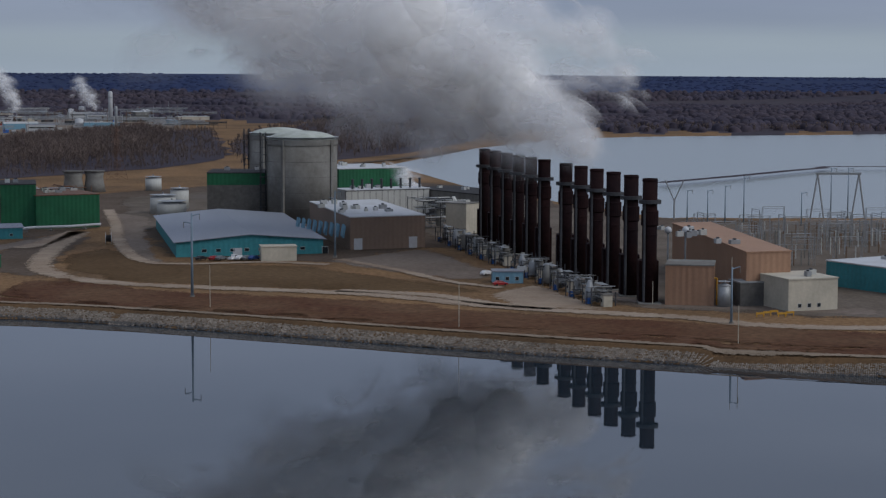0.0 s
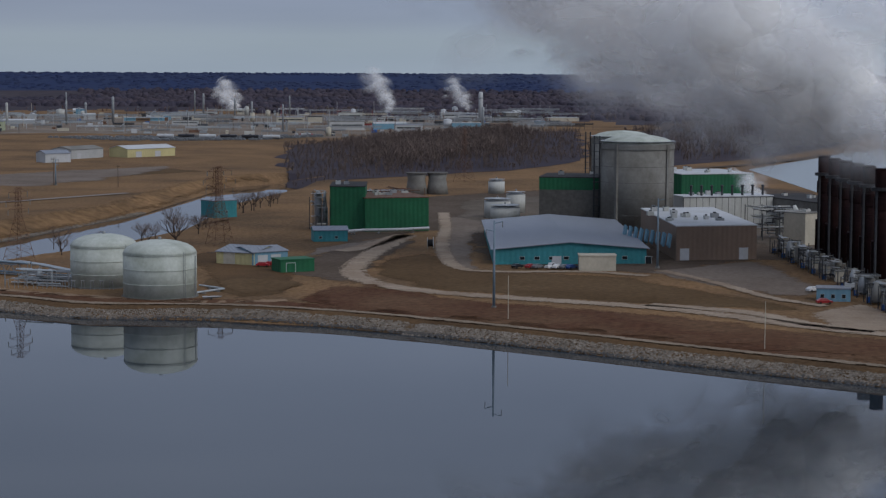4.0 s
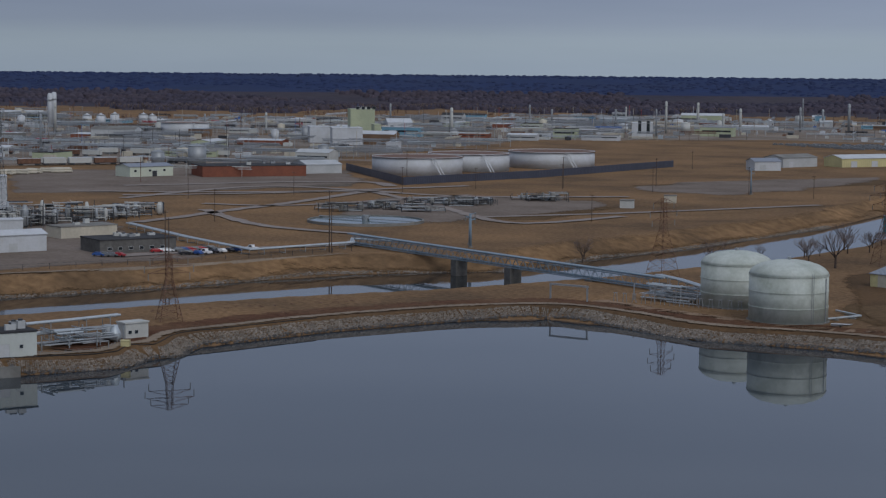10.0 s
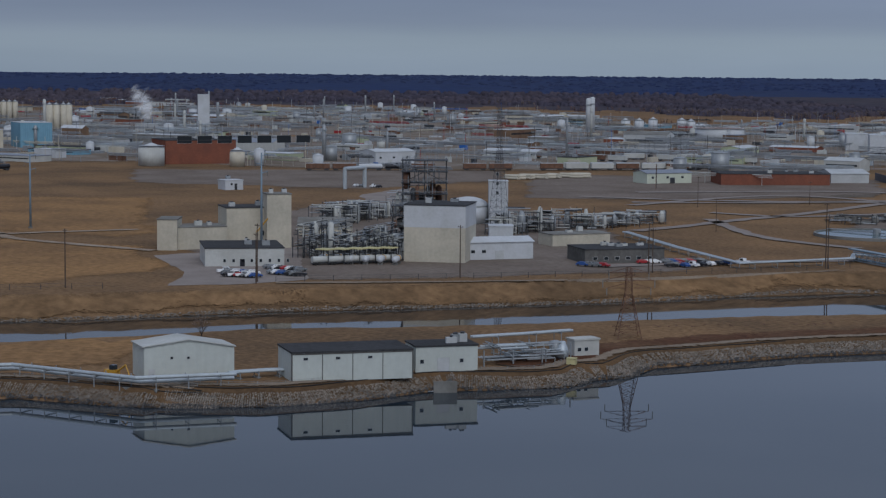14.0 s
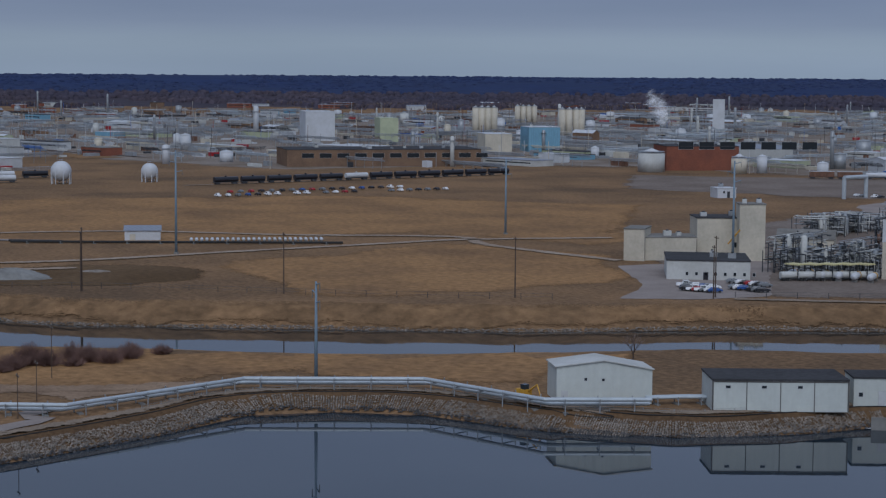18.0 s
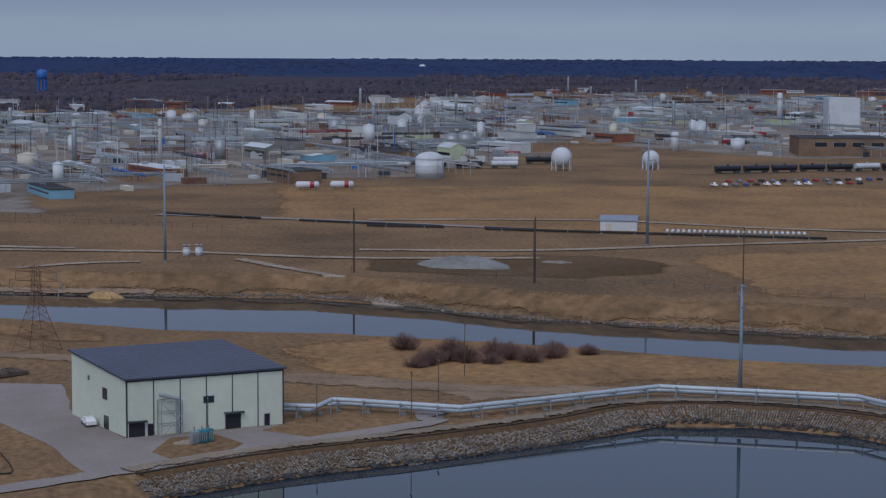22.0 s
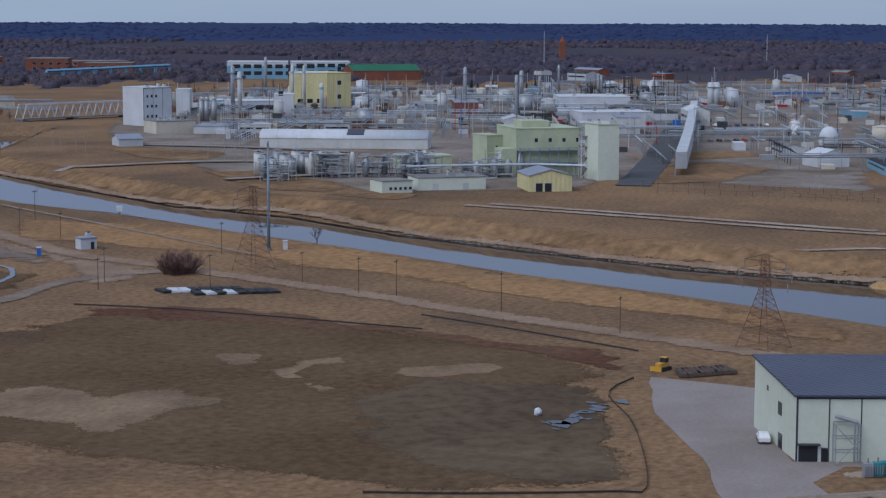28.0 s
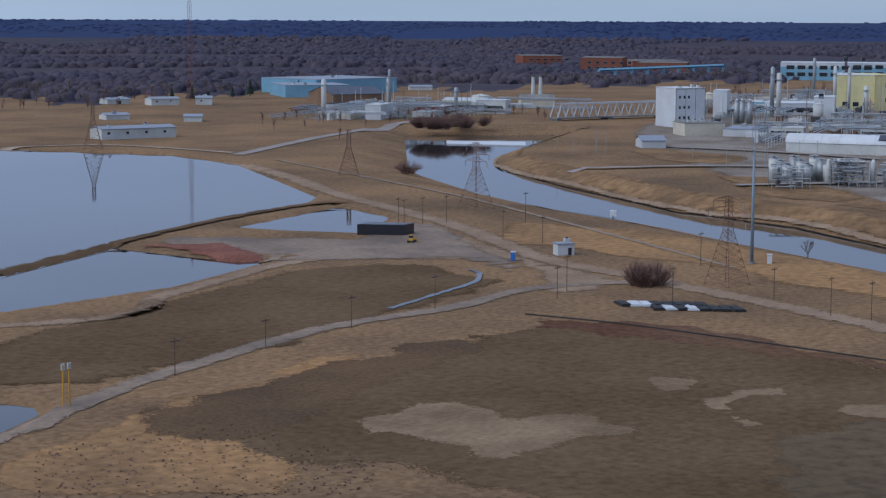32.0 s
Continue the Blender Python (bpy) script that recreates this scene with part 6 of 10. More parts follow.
wv = Vector((MC[0] - MA[0], MC[1] - MA[1]))
cv = Vector((math.cos(radians(toward(MA, MB)[1])), math.sin(radians(toward(MA, MB)[1]))))
ms, md = wv.dot(cv), wv.dot(Vector((-cv.y, cv.x)))
for y0, y1, z0, z1, n, m in ((0.32, 0.40, 0, 2.4, "side_door", "carblack"), (0.34, 0.42, 5.2, 7.2, "side_window", "glass"), (0.66, 0.69, 7.6, 8.4, "vent", "concrete_dark")):
    part(n, Geo().add([(ms * y - q, md * y, z) for q in (0.0, 0.1) for y, z in ((y0, z0), (y1, z0), (y1, z1), (y0, z1))], [(0, 1, 2, 3), (7, 6, 5, 4), (0, 4, 5, 1), (1, 5, 6, 2), (2, 6, 7, 3), (3, 7, 4, 0)]), m, hall)
t = thing("duct_frame", "steel duct standing in a frame against the hall", "duct", MA[0], MA[1], 0, toward(MA, MB)[1])
for x in (0.185, 0.315):
    for y in (-2.6, -0.4):
        part("post", Geo().box(ML * x - 0.07, y - 0.07, 0, ML * x + 0.07, y + 0.07, 6.2), "steel", t)
for z in (2.0, 4.1, 6.2):
    part("ring", Geo().box(ML * 0.185, -2.65, z - 0.06, ML * 0.315, -2.55, z + 0.06).box(ML * 0.185, -0.45, z - 0.06, ML * 0.315, -0.35, z + 0.06), "steel", t)
part("duct", Geo().beam((ML * 0.19, -1.0, 7.2), (ML * 0.31, -1.6, 6.3), 0.3, 10).beam((ML * 0.29, -1.6, 6.4), (ML * 0.29, -1.6, 0.4), 0.16, 10), "steel", t)
part("brace", Geo().beam((ML * 0.185, -2.6, 0), (ML * 0.315, -2.6, 4), 0.07).beam((ML * 0.315, -2.6, 2), (ML * 0.185, -2.6, 6), 0.07), "steel", t)
drape("hall_apron", [(-380.8, 130.3), (-378.6, 140.8), (-376.5, 152.7), (-344.1, 156.6), (-321.5, 167.2), (-331.2, 194.2), (-325.9, 190.8), (-318.7, 199.7), (-308.1, 185.4), (-293.2, 162.2), (-318.9, 153.5), (-349.3, 139.0)], "paving", "pale concrete apron round the metal hall", "yard", 0.12, edge=0.6)
ribbon("dike_road", [(-271.3, 127.4), (-281.6, 145.5), (-292.5, 162.3), (-305.8, 182.0), (-318.4, 201.5), (-330.9, 221.5), (-336.4, 218.7), (-349.3, 238.8)], 4.5, "paving", "pale dike road past the metal hall", lift=0.2)
drape("planted_bed", [(-309.8, 171.5), (-320.8, 174.7), (-323.7, 182.0), (-315.4, 187.0), (-307.6, 183.7), (-303.6, 175.1)], "grass", "oval bed of dry grass before the hall", "ground", 0.2, edge=0.3)
drape("bed_gravel", [(-317.6, 173.1), (-321.3, 180.3), (-317.1, 182.5), (-311.9, 176.3)], "gravel", "gravel pad under the transformers", "ground", 0.26, edge=0.2)
for k, (x, y) in enumerate(((-315.5, 178.6), (-316.4, 179.9), (-317.4, 181.0))):
    t = thing("transformer", "blue-green pad transformer with cooling fins", "transformer", x, y, 0.2, toward(MA, MB)[1], "transformers")
    part("case", Geo().box(-0.7, -0.6, 0, 0.7, 0.6, 2.0), "teal" if k else "steel", t)
    for s in range(4):
        part("fin", Geo().box(-0.6 + s * 0.36, -0.85, 0.3, -0.5 + s * 0.36, -0.6, 1.7), "steel", t)
    part("bushing", Geo().cyl(0, 0, 2.0, 2.7, 0.12, 8), "concrete", t)
park(1, -333.4, 160.1, 196, 0.15)
for px, py, h in ((-319.1, 180.9, 7.7), (-332.3, 200.2, 7.1), (-333.8, 217.3, 8.7), (-350.8, 224.3, 8.3), (-377.9, 233.0, 11.5)):
    pole(px, py, h)
t = thing("bulldozer", "yellow bulldozer parked on the mud", "bulldozer", -388.0, 131.0, 0, 160, "bulldozers")
t.matrix_basis = t.matrix_basis @ Matrix.Scale(0.74, 4)
part("body", Geo().box(-2.2, -0.9, 0.8, 1.2, 0.9, 2.0).box(-2.4, -0.7, 1.2, -2.2, 0.7, 1.9), "digger", t)
c = part("cab", Geo().box(-0.2, -0.85, 2.0, 1.2, 0.85, 3.2), "glass", t)
part("cab_roof", Geo().box(-0.35, -0.95, 3.2, 1.35, 0.95, 3.35), "digger", c)
for s in (-1.1, 1.1):
    part("track", Geo().add([(x, s + q, z) for q in (-0.3, 0.3) for x, z in ((-2.2, 0.0), (1.6, 0.0), (2.0, 0.5), (1.6, 1.0), (-2.2, 1.0), (-2.6, 0.5))], [(5, 4, 3, 2, 1, 0), (6, 7, 8, 9, 10, 11)] + [(i, (i + 1) % 6, 6 + (i + 1) % 6, 6 + i) for i in range(6)]), "rubber", t)
part("blade", Geo().box(-3.4, -1.7, 0.1, -3.15, 1.7, 1.3), "digger", t)
copy_thing(t, pose(-509.6, -116.5, 0.1, 0, 0, 20) @ Matrix.Scale(0.9, 4))
for k in range(9):
    p = Vector((-384.5, 135.3)).lerp(Vector((-391.8, 143.4)), k / 9)
    solo("timber_mat", Geo().box(-3.5, -0.8, 0, 3.5, 0.8, 0.35).box(-3.2, -0.5, 0.35, 3.2, 0.7, 0.6), "timber", "stack of dark timber mats on the mud", "mat", p.x, p.y, 0.15, 20 + 7 * (k % 3), "timber mats")
for k in range(16):
    p = Vector((-445.8, 1.6)).lerp(Vector((-456.4, 18.9)), (k % 8) / 8) + Vector((0, -7 if k > 7 else 2))
    solo("liner_mat", Geo().box(-3.2, -1.3, 0, 3.2, 1.3, 0.3).box(-3.0, -1.1, 0.3, 3.0, 1.0, 0.5), "white" if k in (1, 3, 9, 10) else "rubber", "flat stack of black or white liner sheets on bare soil", "stack", p.x, p.y, 0.12, 40 + 5 * (k % 3), "liner stacks")

# ---- fields, tracks and dikes in the foreground ----
drape("dark_field", [(-379.9, -8.4), (-416.9, -10.0), (-427.0, 23.3), (-413.6, 79.7), (-391.5, 123.2), (-366.0, 126.7), (-323.7, 142.6), (-299.1, 150.4), (-288.4, 132.9), (-282.1, 123.5), (-281.8, 83.5), (-285.6, 52.5), (-267.4, 25.4), (-282.8, -0.3), (-320.2, -8.7)], "field", "dark brown bare field with mud streaks", "ground", 0.1, step=10)
SILT = ([(-299.0, 31.6), (-313.0, 24.0), (-326.7, 25.1), (-338.1, 28.6), (-330.2, 43.7), (-339.4, 48.8), (-336.8, 61.5), (-333.7, 69.2), (-318.9, 63.4), (-302.8, 63.0), (-298.0, 53.4), (-306.0, 50.1), (-304.4, 39.2)], [(-360.1, 63.0), (-375.5, 64.7), (-382.3, 70.1), (-373.3, 71.9), (-361.9, 69.2), (-353.0, 72.9), (-350.3, 81.6), (-345.5, 79.5), (-351.9, 69.3)], [(-373.5, 44.9), (-378.3, 52.8), (-368.6, 57.7), (-363.4, 52.7)], [(-373.0, 82.9), (-384.8, 97.0), (-377.9, 103.8), (-365.1, 97.1), (-363.1, 85.7)])
for k, pts in enumerate(SILT):
    drape("pale_silt", pts, "pale", "pale dried silt streak on the bare field", "ground", 0.3 + 0.02 * k, step=4, edge=2.0, seed=30 + k)
drape("olive_soil", [(-344.2, 83.6), (-365.7, 92.5), (-371.5, 126.3), (-343.5, 135.6), (-299.7, 150.3), (-290.2, 132.3), (-305.0, 104.0), (-326.3, 90.1)], "soil", "olive-brown worn soil on the field", "ground", 0.2, step=6, edge=4, seed=31)
drape("red_scrub", [(-292.0, -8.5), (-330.0, -10.2), (-381.6, -12.1), (-404.5, -8.4), (-365.9, 9.4), (-326.0, 15.7), (-299.2, 28.5), (-283.6, 21.5), (-281.1, 5.5)], "bank", "red-brown scrubby soil at the field's edge", "ground", 0.16, step=6, edge=4, seed=33)
drape("red_scrub", [(-419.7, -14.7), (-429.3, 22.2), (-415.3, 74.0), (-401.7, 123.9), (-381.9, 122.4), (-405.3, 77.7), (-407.5, 32.8), (-406.1, -3.7)], "shrub", "dark red-brown scrub beside the track", "ground", 0.18, step=6, edge=4, seed=34)
drape("golden_scrub", [(-260.9, -1.3), (-285.1, -6.5), (-333.9, -12.4), (-377.3, -17.5), (-351.9, -8.3), (-306.4, 2.3), (-285.4, 36.0), (-269.1, 54.5), (-242.5, 20.5)], "straw", "golden grass slope below the track", "ground", 0.12, step=6, edge=4, seed=35)
drape("dark_field_strip", [(-254.8, -34.8), (-297.5, -77.2), (-328.3, -81.4), (-368.6, -91.1), (-440.2, -108.3), (-467.1, -100.2), (-482.2, -81.4), (-464.8, -60.4), (-487.4, -60.3), (-462.3, -43.8), (-395.5, -31.9), (-339.2, -24.4), (-301.7, -27.3), (-292.6, -39.0)], "field", "dark olive field strip between tracks", "ground", 0.12, step=8)
drape("bare_mud", [(-458.7, -175.0), (-479.8, -184.8), (-508.2, -138.3), (-563.6, -160.5), (-552.8, -134.1), (-514.3, -89.3), (-488.9, -58.6), (-463.2, -42.8), (-485.1, -83.6), (-452.2, -115.1), (-448.1, -127.6)], "mud", "wide bare mud yard between the ponds", "ground", 0.15, step=6)
drape("red_mud_bank", [(-454.3, -176.2), (-475.9, -158.1), (-460.1, -124.2), (-444.5, -128.4), (-453.6, -154.1)], "redmud", "rust-red mud bank by the settling pond", "ground", 0.22, step=4)
ribbon("river_track", [(-358.6, 251.7), (-367.9, 220.0), (-380.4, 193.6), (-397.8, 170.4), (-410.6, 148.0), (-429.1, 105.2), (-448.2, 60.9), (-454.4, 51.0), (-478.3, -5.0), (-488.9, -30.2), (-503.4, -66.6), (-555.4, -136.0), (-609.6, -228.0), (-660.9, -301.3), (-696.3, -366.5), (-702.5, -445.2), (-688.2, -508.9)], 9, "dirt", "pale gravel track between ponds and river", lift=0.14, step=5)
ribbon("field_track", [(-479.0, -23.1), (-453.5, -36.1), (-417.9, -33.4), (-375.3, -37.0), (-322.4, -27.1), (-294.3, -19.2), (-266.5, -8.0), (-175.0, 20.0)], 6, "mud", "muddy track across the fields", lift=0.16, step=5)
ribbon("pond_track", [(-514.3, -89.3), (-491.1, -107.7), (-450.5, -113.6), (-393.9, -98.7), (-338.2, -93.1), (-170.0, -250.0)], 7, "dirt", "gravel track along the settling pond dike", lift=0.12, step=5)
ribbon("dike_crest", [(-393.8, -159.2), (-452.7, -180.3), (-522.8, -202.4), (-577.4, -211.1), (-590.5, -201.6)], 5, "bank", "narrow brown earth dike between two ponds", "dike", lift=0.5, step=5)
ribbon("bike_path", [(-518.6, -16.2), (-582.1, -111.1), (-635.9, -196.1), (-686.4, -292.6), (-721.6, -362.3)], 2.4, "path", "narrow paved path on the grass", "path", lift=0.22, step=6)
ribbon("drain", [(-407.2, -42.8), (-433.9, -48.6), (-454.5, -53.7), (-467.8, -62.0), (-472.3, -68.5)], 1.6, "river", "thin winding drain full of water", "water", lift=0.28, step=3)
drape("dirt_lot", [(-386.4, 194.8), (-381.3, 216.5), (-371.5, 228.8), (-363.1, 264.5), (-357.5, 263.4), (-349.0, 228.7), (-360.8, 224.7), (-375.6, 194.8)], "dirt", "wide worn dirt lot beside the metal hall", "ground", 0.3, step=6, edge=2, seed=51)
drape("dirt_lot", [(-492.2, -137.8), (-523.4, -133.3), (-546.3, -129.3), (-516.2, -86.8), (-495.4, -54.0), (-482.4, -26.8), (-456.4, -20.3), (-446.4, -32.9), (-480.5, -54.6), (-491.7, -73.3), (-482.2, -85.2), (-470.7, -103.2)], "dirt", "bare dirt turning place where the tracks meet", "ground", 0.3, step=6, edge=2, seed=52)
# dark tufts in the near grass
rnd, g = random.Random(91), Geo()
TUFTS = [(-264.0, 2.7), (-299.7, 8.6), (-289.1, 52.4), (-272.9, 59.4), (-245.4, 24.1)]
for x, y in spread_points(TUFTS, 520, 92):
    h = rnd.uniform(0.12, 0.32)
    for k in range(4):
        a = rnd.uniform(0, 6.28)
        g.add([(x + 0.22 * math.cos(a), y + 0.22 * math.sin(a), 0.03), (x - 0.22 * math.sin(a), y + 0.22 * math.cos(a), 0.03), (x + rnd.uniform(-0.4, 0.4), y + rnd.uniform(-0.4, 0.4), h)], [(0, 1, 2)])
solo("grass_tufts", g, "redtwig", "dark tufts of dead grass on the slope", "grass", kind="stuff")
for k, pts in enumerate(([(-377.4, 128.0), (-361.6, 127.5), (-337.8, 138.2), (-299.0, 150.1), (-294.1, 146.6), (-285.7, 127.8), (-280.8, 112.3)], [(-433.7, 65.3), (-423.4, 87.5), (-415.4, 103.2), (-405.3, 122.4)], [(-419.5, -14.4), (-421.4, 9.2), (-419.3, 37.6), (-415.6, 72.3)])):
    fence("silt_fence", "low black silt fence round the bare field", pts, 0.45, 9.0, "timber")
    row = along(pts, 3.0)
    g = Geo()
    for (x, y, _), (u, v, _) in zip(row, row[1:]):
        g.add([(x, y, 0), (u, v, 0), (u, v, 0.28), (x, y, 0.28), (x + 0.05, y + 0.05, 0), (u + 0.05, v + 0.05, 0), (u + 0.05, v + 0.05, 0.28), (x + 0.05, y + 0.05, 0.28)], [(0, 1, 2, 3), (7, 6, 5, 4), (3, 2, 6, 7)])
    solo("silt_barrier", g, "rubber", "black fabric silt barrier between stakes", "barrier", 0, 0, 0.1, kind="stuff")
for k in range(16):
    rnd = random.Random(900 + k)
    p = Vector((-335.2, 125.6)).lerp(Vector((-354.0, 130.4)), rnd.random()) + Vector((rnd.uniform(-5, 5), rnd.uniform(-3, 3)))
    n = 9
    r = rnd.uniform(0.4, 1.6)
    solo("puddle", Geo().add([(r * rnd.uniform(0.6, 1.2) * math.cos(6.28 * i / n) * 1.8, r * rnd.uniform(0.6, 1.2) * math.sin(6.28 * i / n), 0) for i in range(n)], [tuple(range(n))]), "river", "shallow puddle on the bare field", "puddle", p.x, p.y, 0.2, rnd.uniform(0, 90), "puddles")
solo("white_bag", Geo().ball((0, 0, 0.6), 0.7, 6, 8, 0.2), "white", "white plastic bag lying on the field", "bag", -339.8, 121.3, 0.1)
solo("dark_tank", Geo().prism([(0, 0), (14, 2), (15, 9), (1, 8)], 0, 3.2).prism([(0.6, 0.6), (13.4, 2.5), (14.3, 8.4), (1.6, 7.4)], 3.2, 3.25), "carblack", "low dark rectangular tank by the pond", "tank", -515.1, -141.4, 0, 110)
building("monitor_hut", "small white monitoring hut with panels", (-511.2, -66.8), (-515.0, -63.9), 4, 3.0, "white", "roofgrey", units=1, doors=[(3, 1, 2.1, "carblack")])
t = thing("portable_toilet", "blue portable toilet with a white roof", "toilet", -494.5, -70.1, 0.1, 30)
part("cabin", Geo().box(-0.6, -0.6, 0, 0.6, 0.6, 2.2), "deepblue", t)
part("roof", Geo().box(-0.65, -0.65, 2.2, 0.65, 0.65, 2.45), "white", t)
part("door", Geo().box(-0.4, -0.64, 0.1, 0.4, -0.6, 2.0), "blue", t)
for px, py in ((-288.9, -18.5), (-290.2, -18.4)):
    t = thing("marker_post", "tall yellow and white marker post beside the track", "post", px, py, 0, 0, "marker posts")
    part("post", Geo().beam((0, 0, 0), (0, 0, 7.1), 0.16, 8), "digger", t)
    part("cap", Geo().box(-0.35, -0.1, 6.4, 0.35, 0.1, 7.5), "offwhite", t)
steel_pole(-528.6, -16.5, 31.0, 20, 0.5, 2)
solo("white_cabinet", Geo().box(-0.9, -0.6, 0, 0.9, 0.6, 2.4).box(-1.0, -0.7, 2.4, 1.0, 0.7, 2.55), "white", "white steel cabinet on the grass", "cabinet", -532.7, -13.3, 0, 30)
solo("river_gauge_box", Geo().box(-1, -1, 2.4, 1, 1, 4.2).beam((0, 0, -3), (0, 0, 2.4), 0.25, 8), "white", "white gauge box on a post in the river", "gauge", -606.3, -108.3, -2, 30)
for px, py, h in ((-413.5, -34.9, 8), (-382.7, -33.6, 7), (-321.0, -24.3, 7), (-443.5, -22.0, 8), (-558.2, -140.3, 9), (-532.0, -99.9, 9), (-574.1, -120.9, 10), (-533.5, -86.9, 8), (-353.5, -31.5, 6), (-458.8, 49.5, 9), (-446.8, 79.6, 9), (-455.2, -27.0, 9), (-472.9, 18.8, 8), (-426.2, 112.6, 8),
                  (-542.2, -147.1, 9), (-540.8, -143.7, 9), (-549.6, -143.2, 9), (-518.0, -26.0, 9), (-460.1, 39.3, 9), (-452.7, 3.5, 9)):
    pole(px, py, h)
for px, py, h in ((-564.1, 225.3, 18.4), (-533.8, 274.8, 18.9), (-507.1, 328.4, 18.1), (-474.6, 388.0, 17.8), (-451.5, 440.7, 15.7), (-454.7, 443.3, 18.1), (-427.4, 502.0, 16.9), (-401.7, 560.5, 17.5), (-380.8, 624.2, 22.1),
                  (-378.3, 622.3, 17.3), (-402.9, 563.6, 14.8), (-604.4, 989.4, 18.1), (-505.5, 1000.4, 17.5), (-471.1, 1045.6, 16.3), (-562.5, 225.0, 19.5), (-533.1, 274.3, 17.9)):
    pole(px, py, h, "tall dark wooden utility pole in the grass", r=0.22)
for px, py, h in ((-635.3, 331.5, 36.8), (-669.7, 476.9, 30.2), (-597.3, 168.8, 30.2), (-543.9, 504.8, 35.1), (-356.2, 678.7, 11.8), (-350.3, 670.3, 12.7), (-400.5, 1019.9, 14.1)):
    steel_pole(px, py, h, 70, 0.5, 3)

# ---- fields and tracks beyond the river ----
GOLD = ([(-933.1, 211.5), (-937.9, 351.1), (-917.7, 495.1), (-803.5, 616.5), (-595.4, 502.3), (-679.8, 434.4), (-669.3, 319.7), (-743.6, 202.0)], [(-604.0, 332.1), (-641.9, 442.1), (-584.7, 485.9), (-494.7, 441.8), (-480.1, 357.3), (-493.5, 328.6)], [(-421.3, 185.8), (-448.4, 227.5), (-415.1, 303.5), (-373.4, 380.4), (-348.2, 366.6), (-331.8, 318.0), (-361.6, 274.1), (-357.7, 215.2)], [(-578.2, -136.7), (-583.1, -77.0), (-547.7, 17.9), (-450.0, 164.5), (-412.3, 169.2), (-423.7, 148.9), (-463.9, 75.7), (-507.2, -15.9), (-523.5, -101.3)])
for k, pts in enumerate(GOLD):
    drape("golden_field", pts, "straw", "open field of golden dry grass", "ground", 0.04 + 0.02 * k, step=20, edge=5, seed=70 + k)
for k, pts in enumerate(([(-869.5, 920.9), (-703.9, 1079.4), (-610.1, 961.2), (-624.3, 861.0), (-693.2, 757.0)], [(-492.2, 1092.0), (-426.9, 1200.0), (-394.0, 1137.8), (-400.9, 1000.8), (-441.1, 1001.1)], [(-471.8, 725.7), (-540.9, 864.4), (-509.4, 921.6), (-427.8, 920.7), (-403.5, 871.4), (-416.5, 801.9), (-425.0, 727.1)], [(-1047.5, 734.8), (-899.9, 941.0), (-814.4, 864.9), (-792.9, 742.9), (-917.9, 659.5)], [(-488.6, 1037.2), (-459.8, 1148.9), (-410.1, 1240.0), (-391.2, 1188.2), (-389.5, 1052.9), (-448.8, 986.9)])):
    drape("gravel_lot", pts, "lotgrey", "worn grey-brown gravel lot among the fields", "ground", 0.34 + 0.02 * k, step=12, edge=4, seed=80 + k)
far_tracks = (([(-628.1, 232.0), (-621.4, 287.6), (-633.8, 351.3), (-647.6, 421.8), (-651.4, 451.1), (-638.7, 512.3)], 6, "gravel"), ([(-741.5, 245.2), (-732.6, 333.3), (-694.0, 392.3), (-663.8, 451.8), (-627.6, 449.9), (-557.7, 468.8)], 6, "gravel"), ([(-671.5, -7.8), (-654.6, 56.3), (-636.9, 116.7), (-625.5, 173.1), (-603.3, 226.2), (-597.6, 288.5)], 6, "gravel"), ([(-679.1, -0.7), (-660.0, 70.8), (-639.2, 141.0)], 6, "gravel"),
              ([(-580.4, 123.9), (-594.6, 143.1), (-597.0, 165.5)], 5, "gravel"), ([(-602.8, 191.4), (-542.7, 223.2), (-516.5, 236.7)], 5, "gravel"), ([(-448.4, 445.9), (-393.1, 538.4), (-369.1, 623.5)], 5, "path"), ([(-629.3, 778.8), (-636.9, 897.7), (-547.7, 905.3)], 7, "paving"), ([(-430.4, 785.4), (-385.5, 861.6), (-336.7, 971.2)], 6, "paving"),
              ([(-772.1, 162.9), (-738.0, 232.7), (-695.6, 303.5)], 7, "paving"), ([(-549.0, 12.6), (-574.0, -36.9), (-603.6, -103.4), (-687.8, -207.2)], 4, "gravel"), ([(-752.7, -249.6), (-676.1, -150.5), (-617.0, -53.0), (-578.2, 38.5), (-541.3, 98.3), (-513.3, 156.6)], 5, "gravel"), ([(-690.8, -511.9), (-737.4, -482.2), (-737.5, -398.2)], 6, "gravel"), ([(-729.6, -390.7), (-846.0, -442.5), (-1006.4, -502.9)], 7, "paving"), ([(-427.4, 563.2), (-413.0, 606.0), (-393.0, 647.1), (-383.6, 659.4)], 8, "paving"))
for pts, w, m in far_tracks:
    ribbon("service_track", pts, w, m, "pale service track through dry grass", lift=0.3, step=6)
drape("mud_stain", [(-610.0, 229.8), (-600.3, 250.2), (-615.8, 286.5), (-602.5, 318.3), (-579.7, 331.4), (-548.7, 318.7), (-538.9, 287.9), (-551.6, 256.3), (-564.4, 224.5)], "field", "dark muddy ground round a gravel heap", "ground", 0.18)
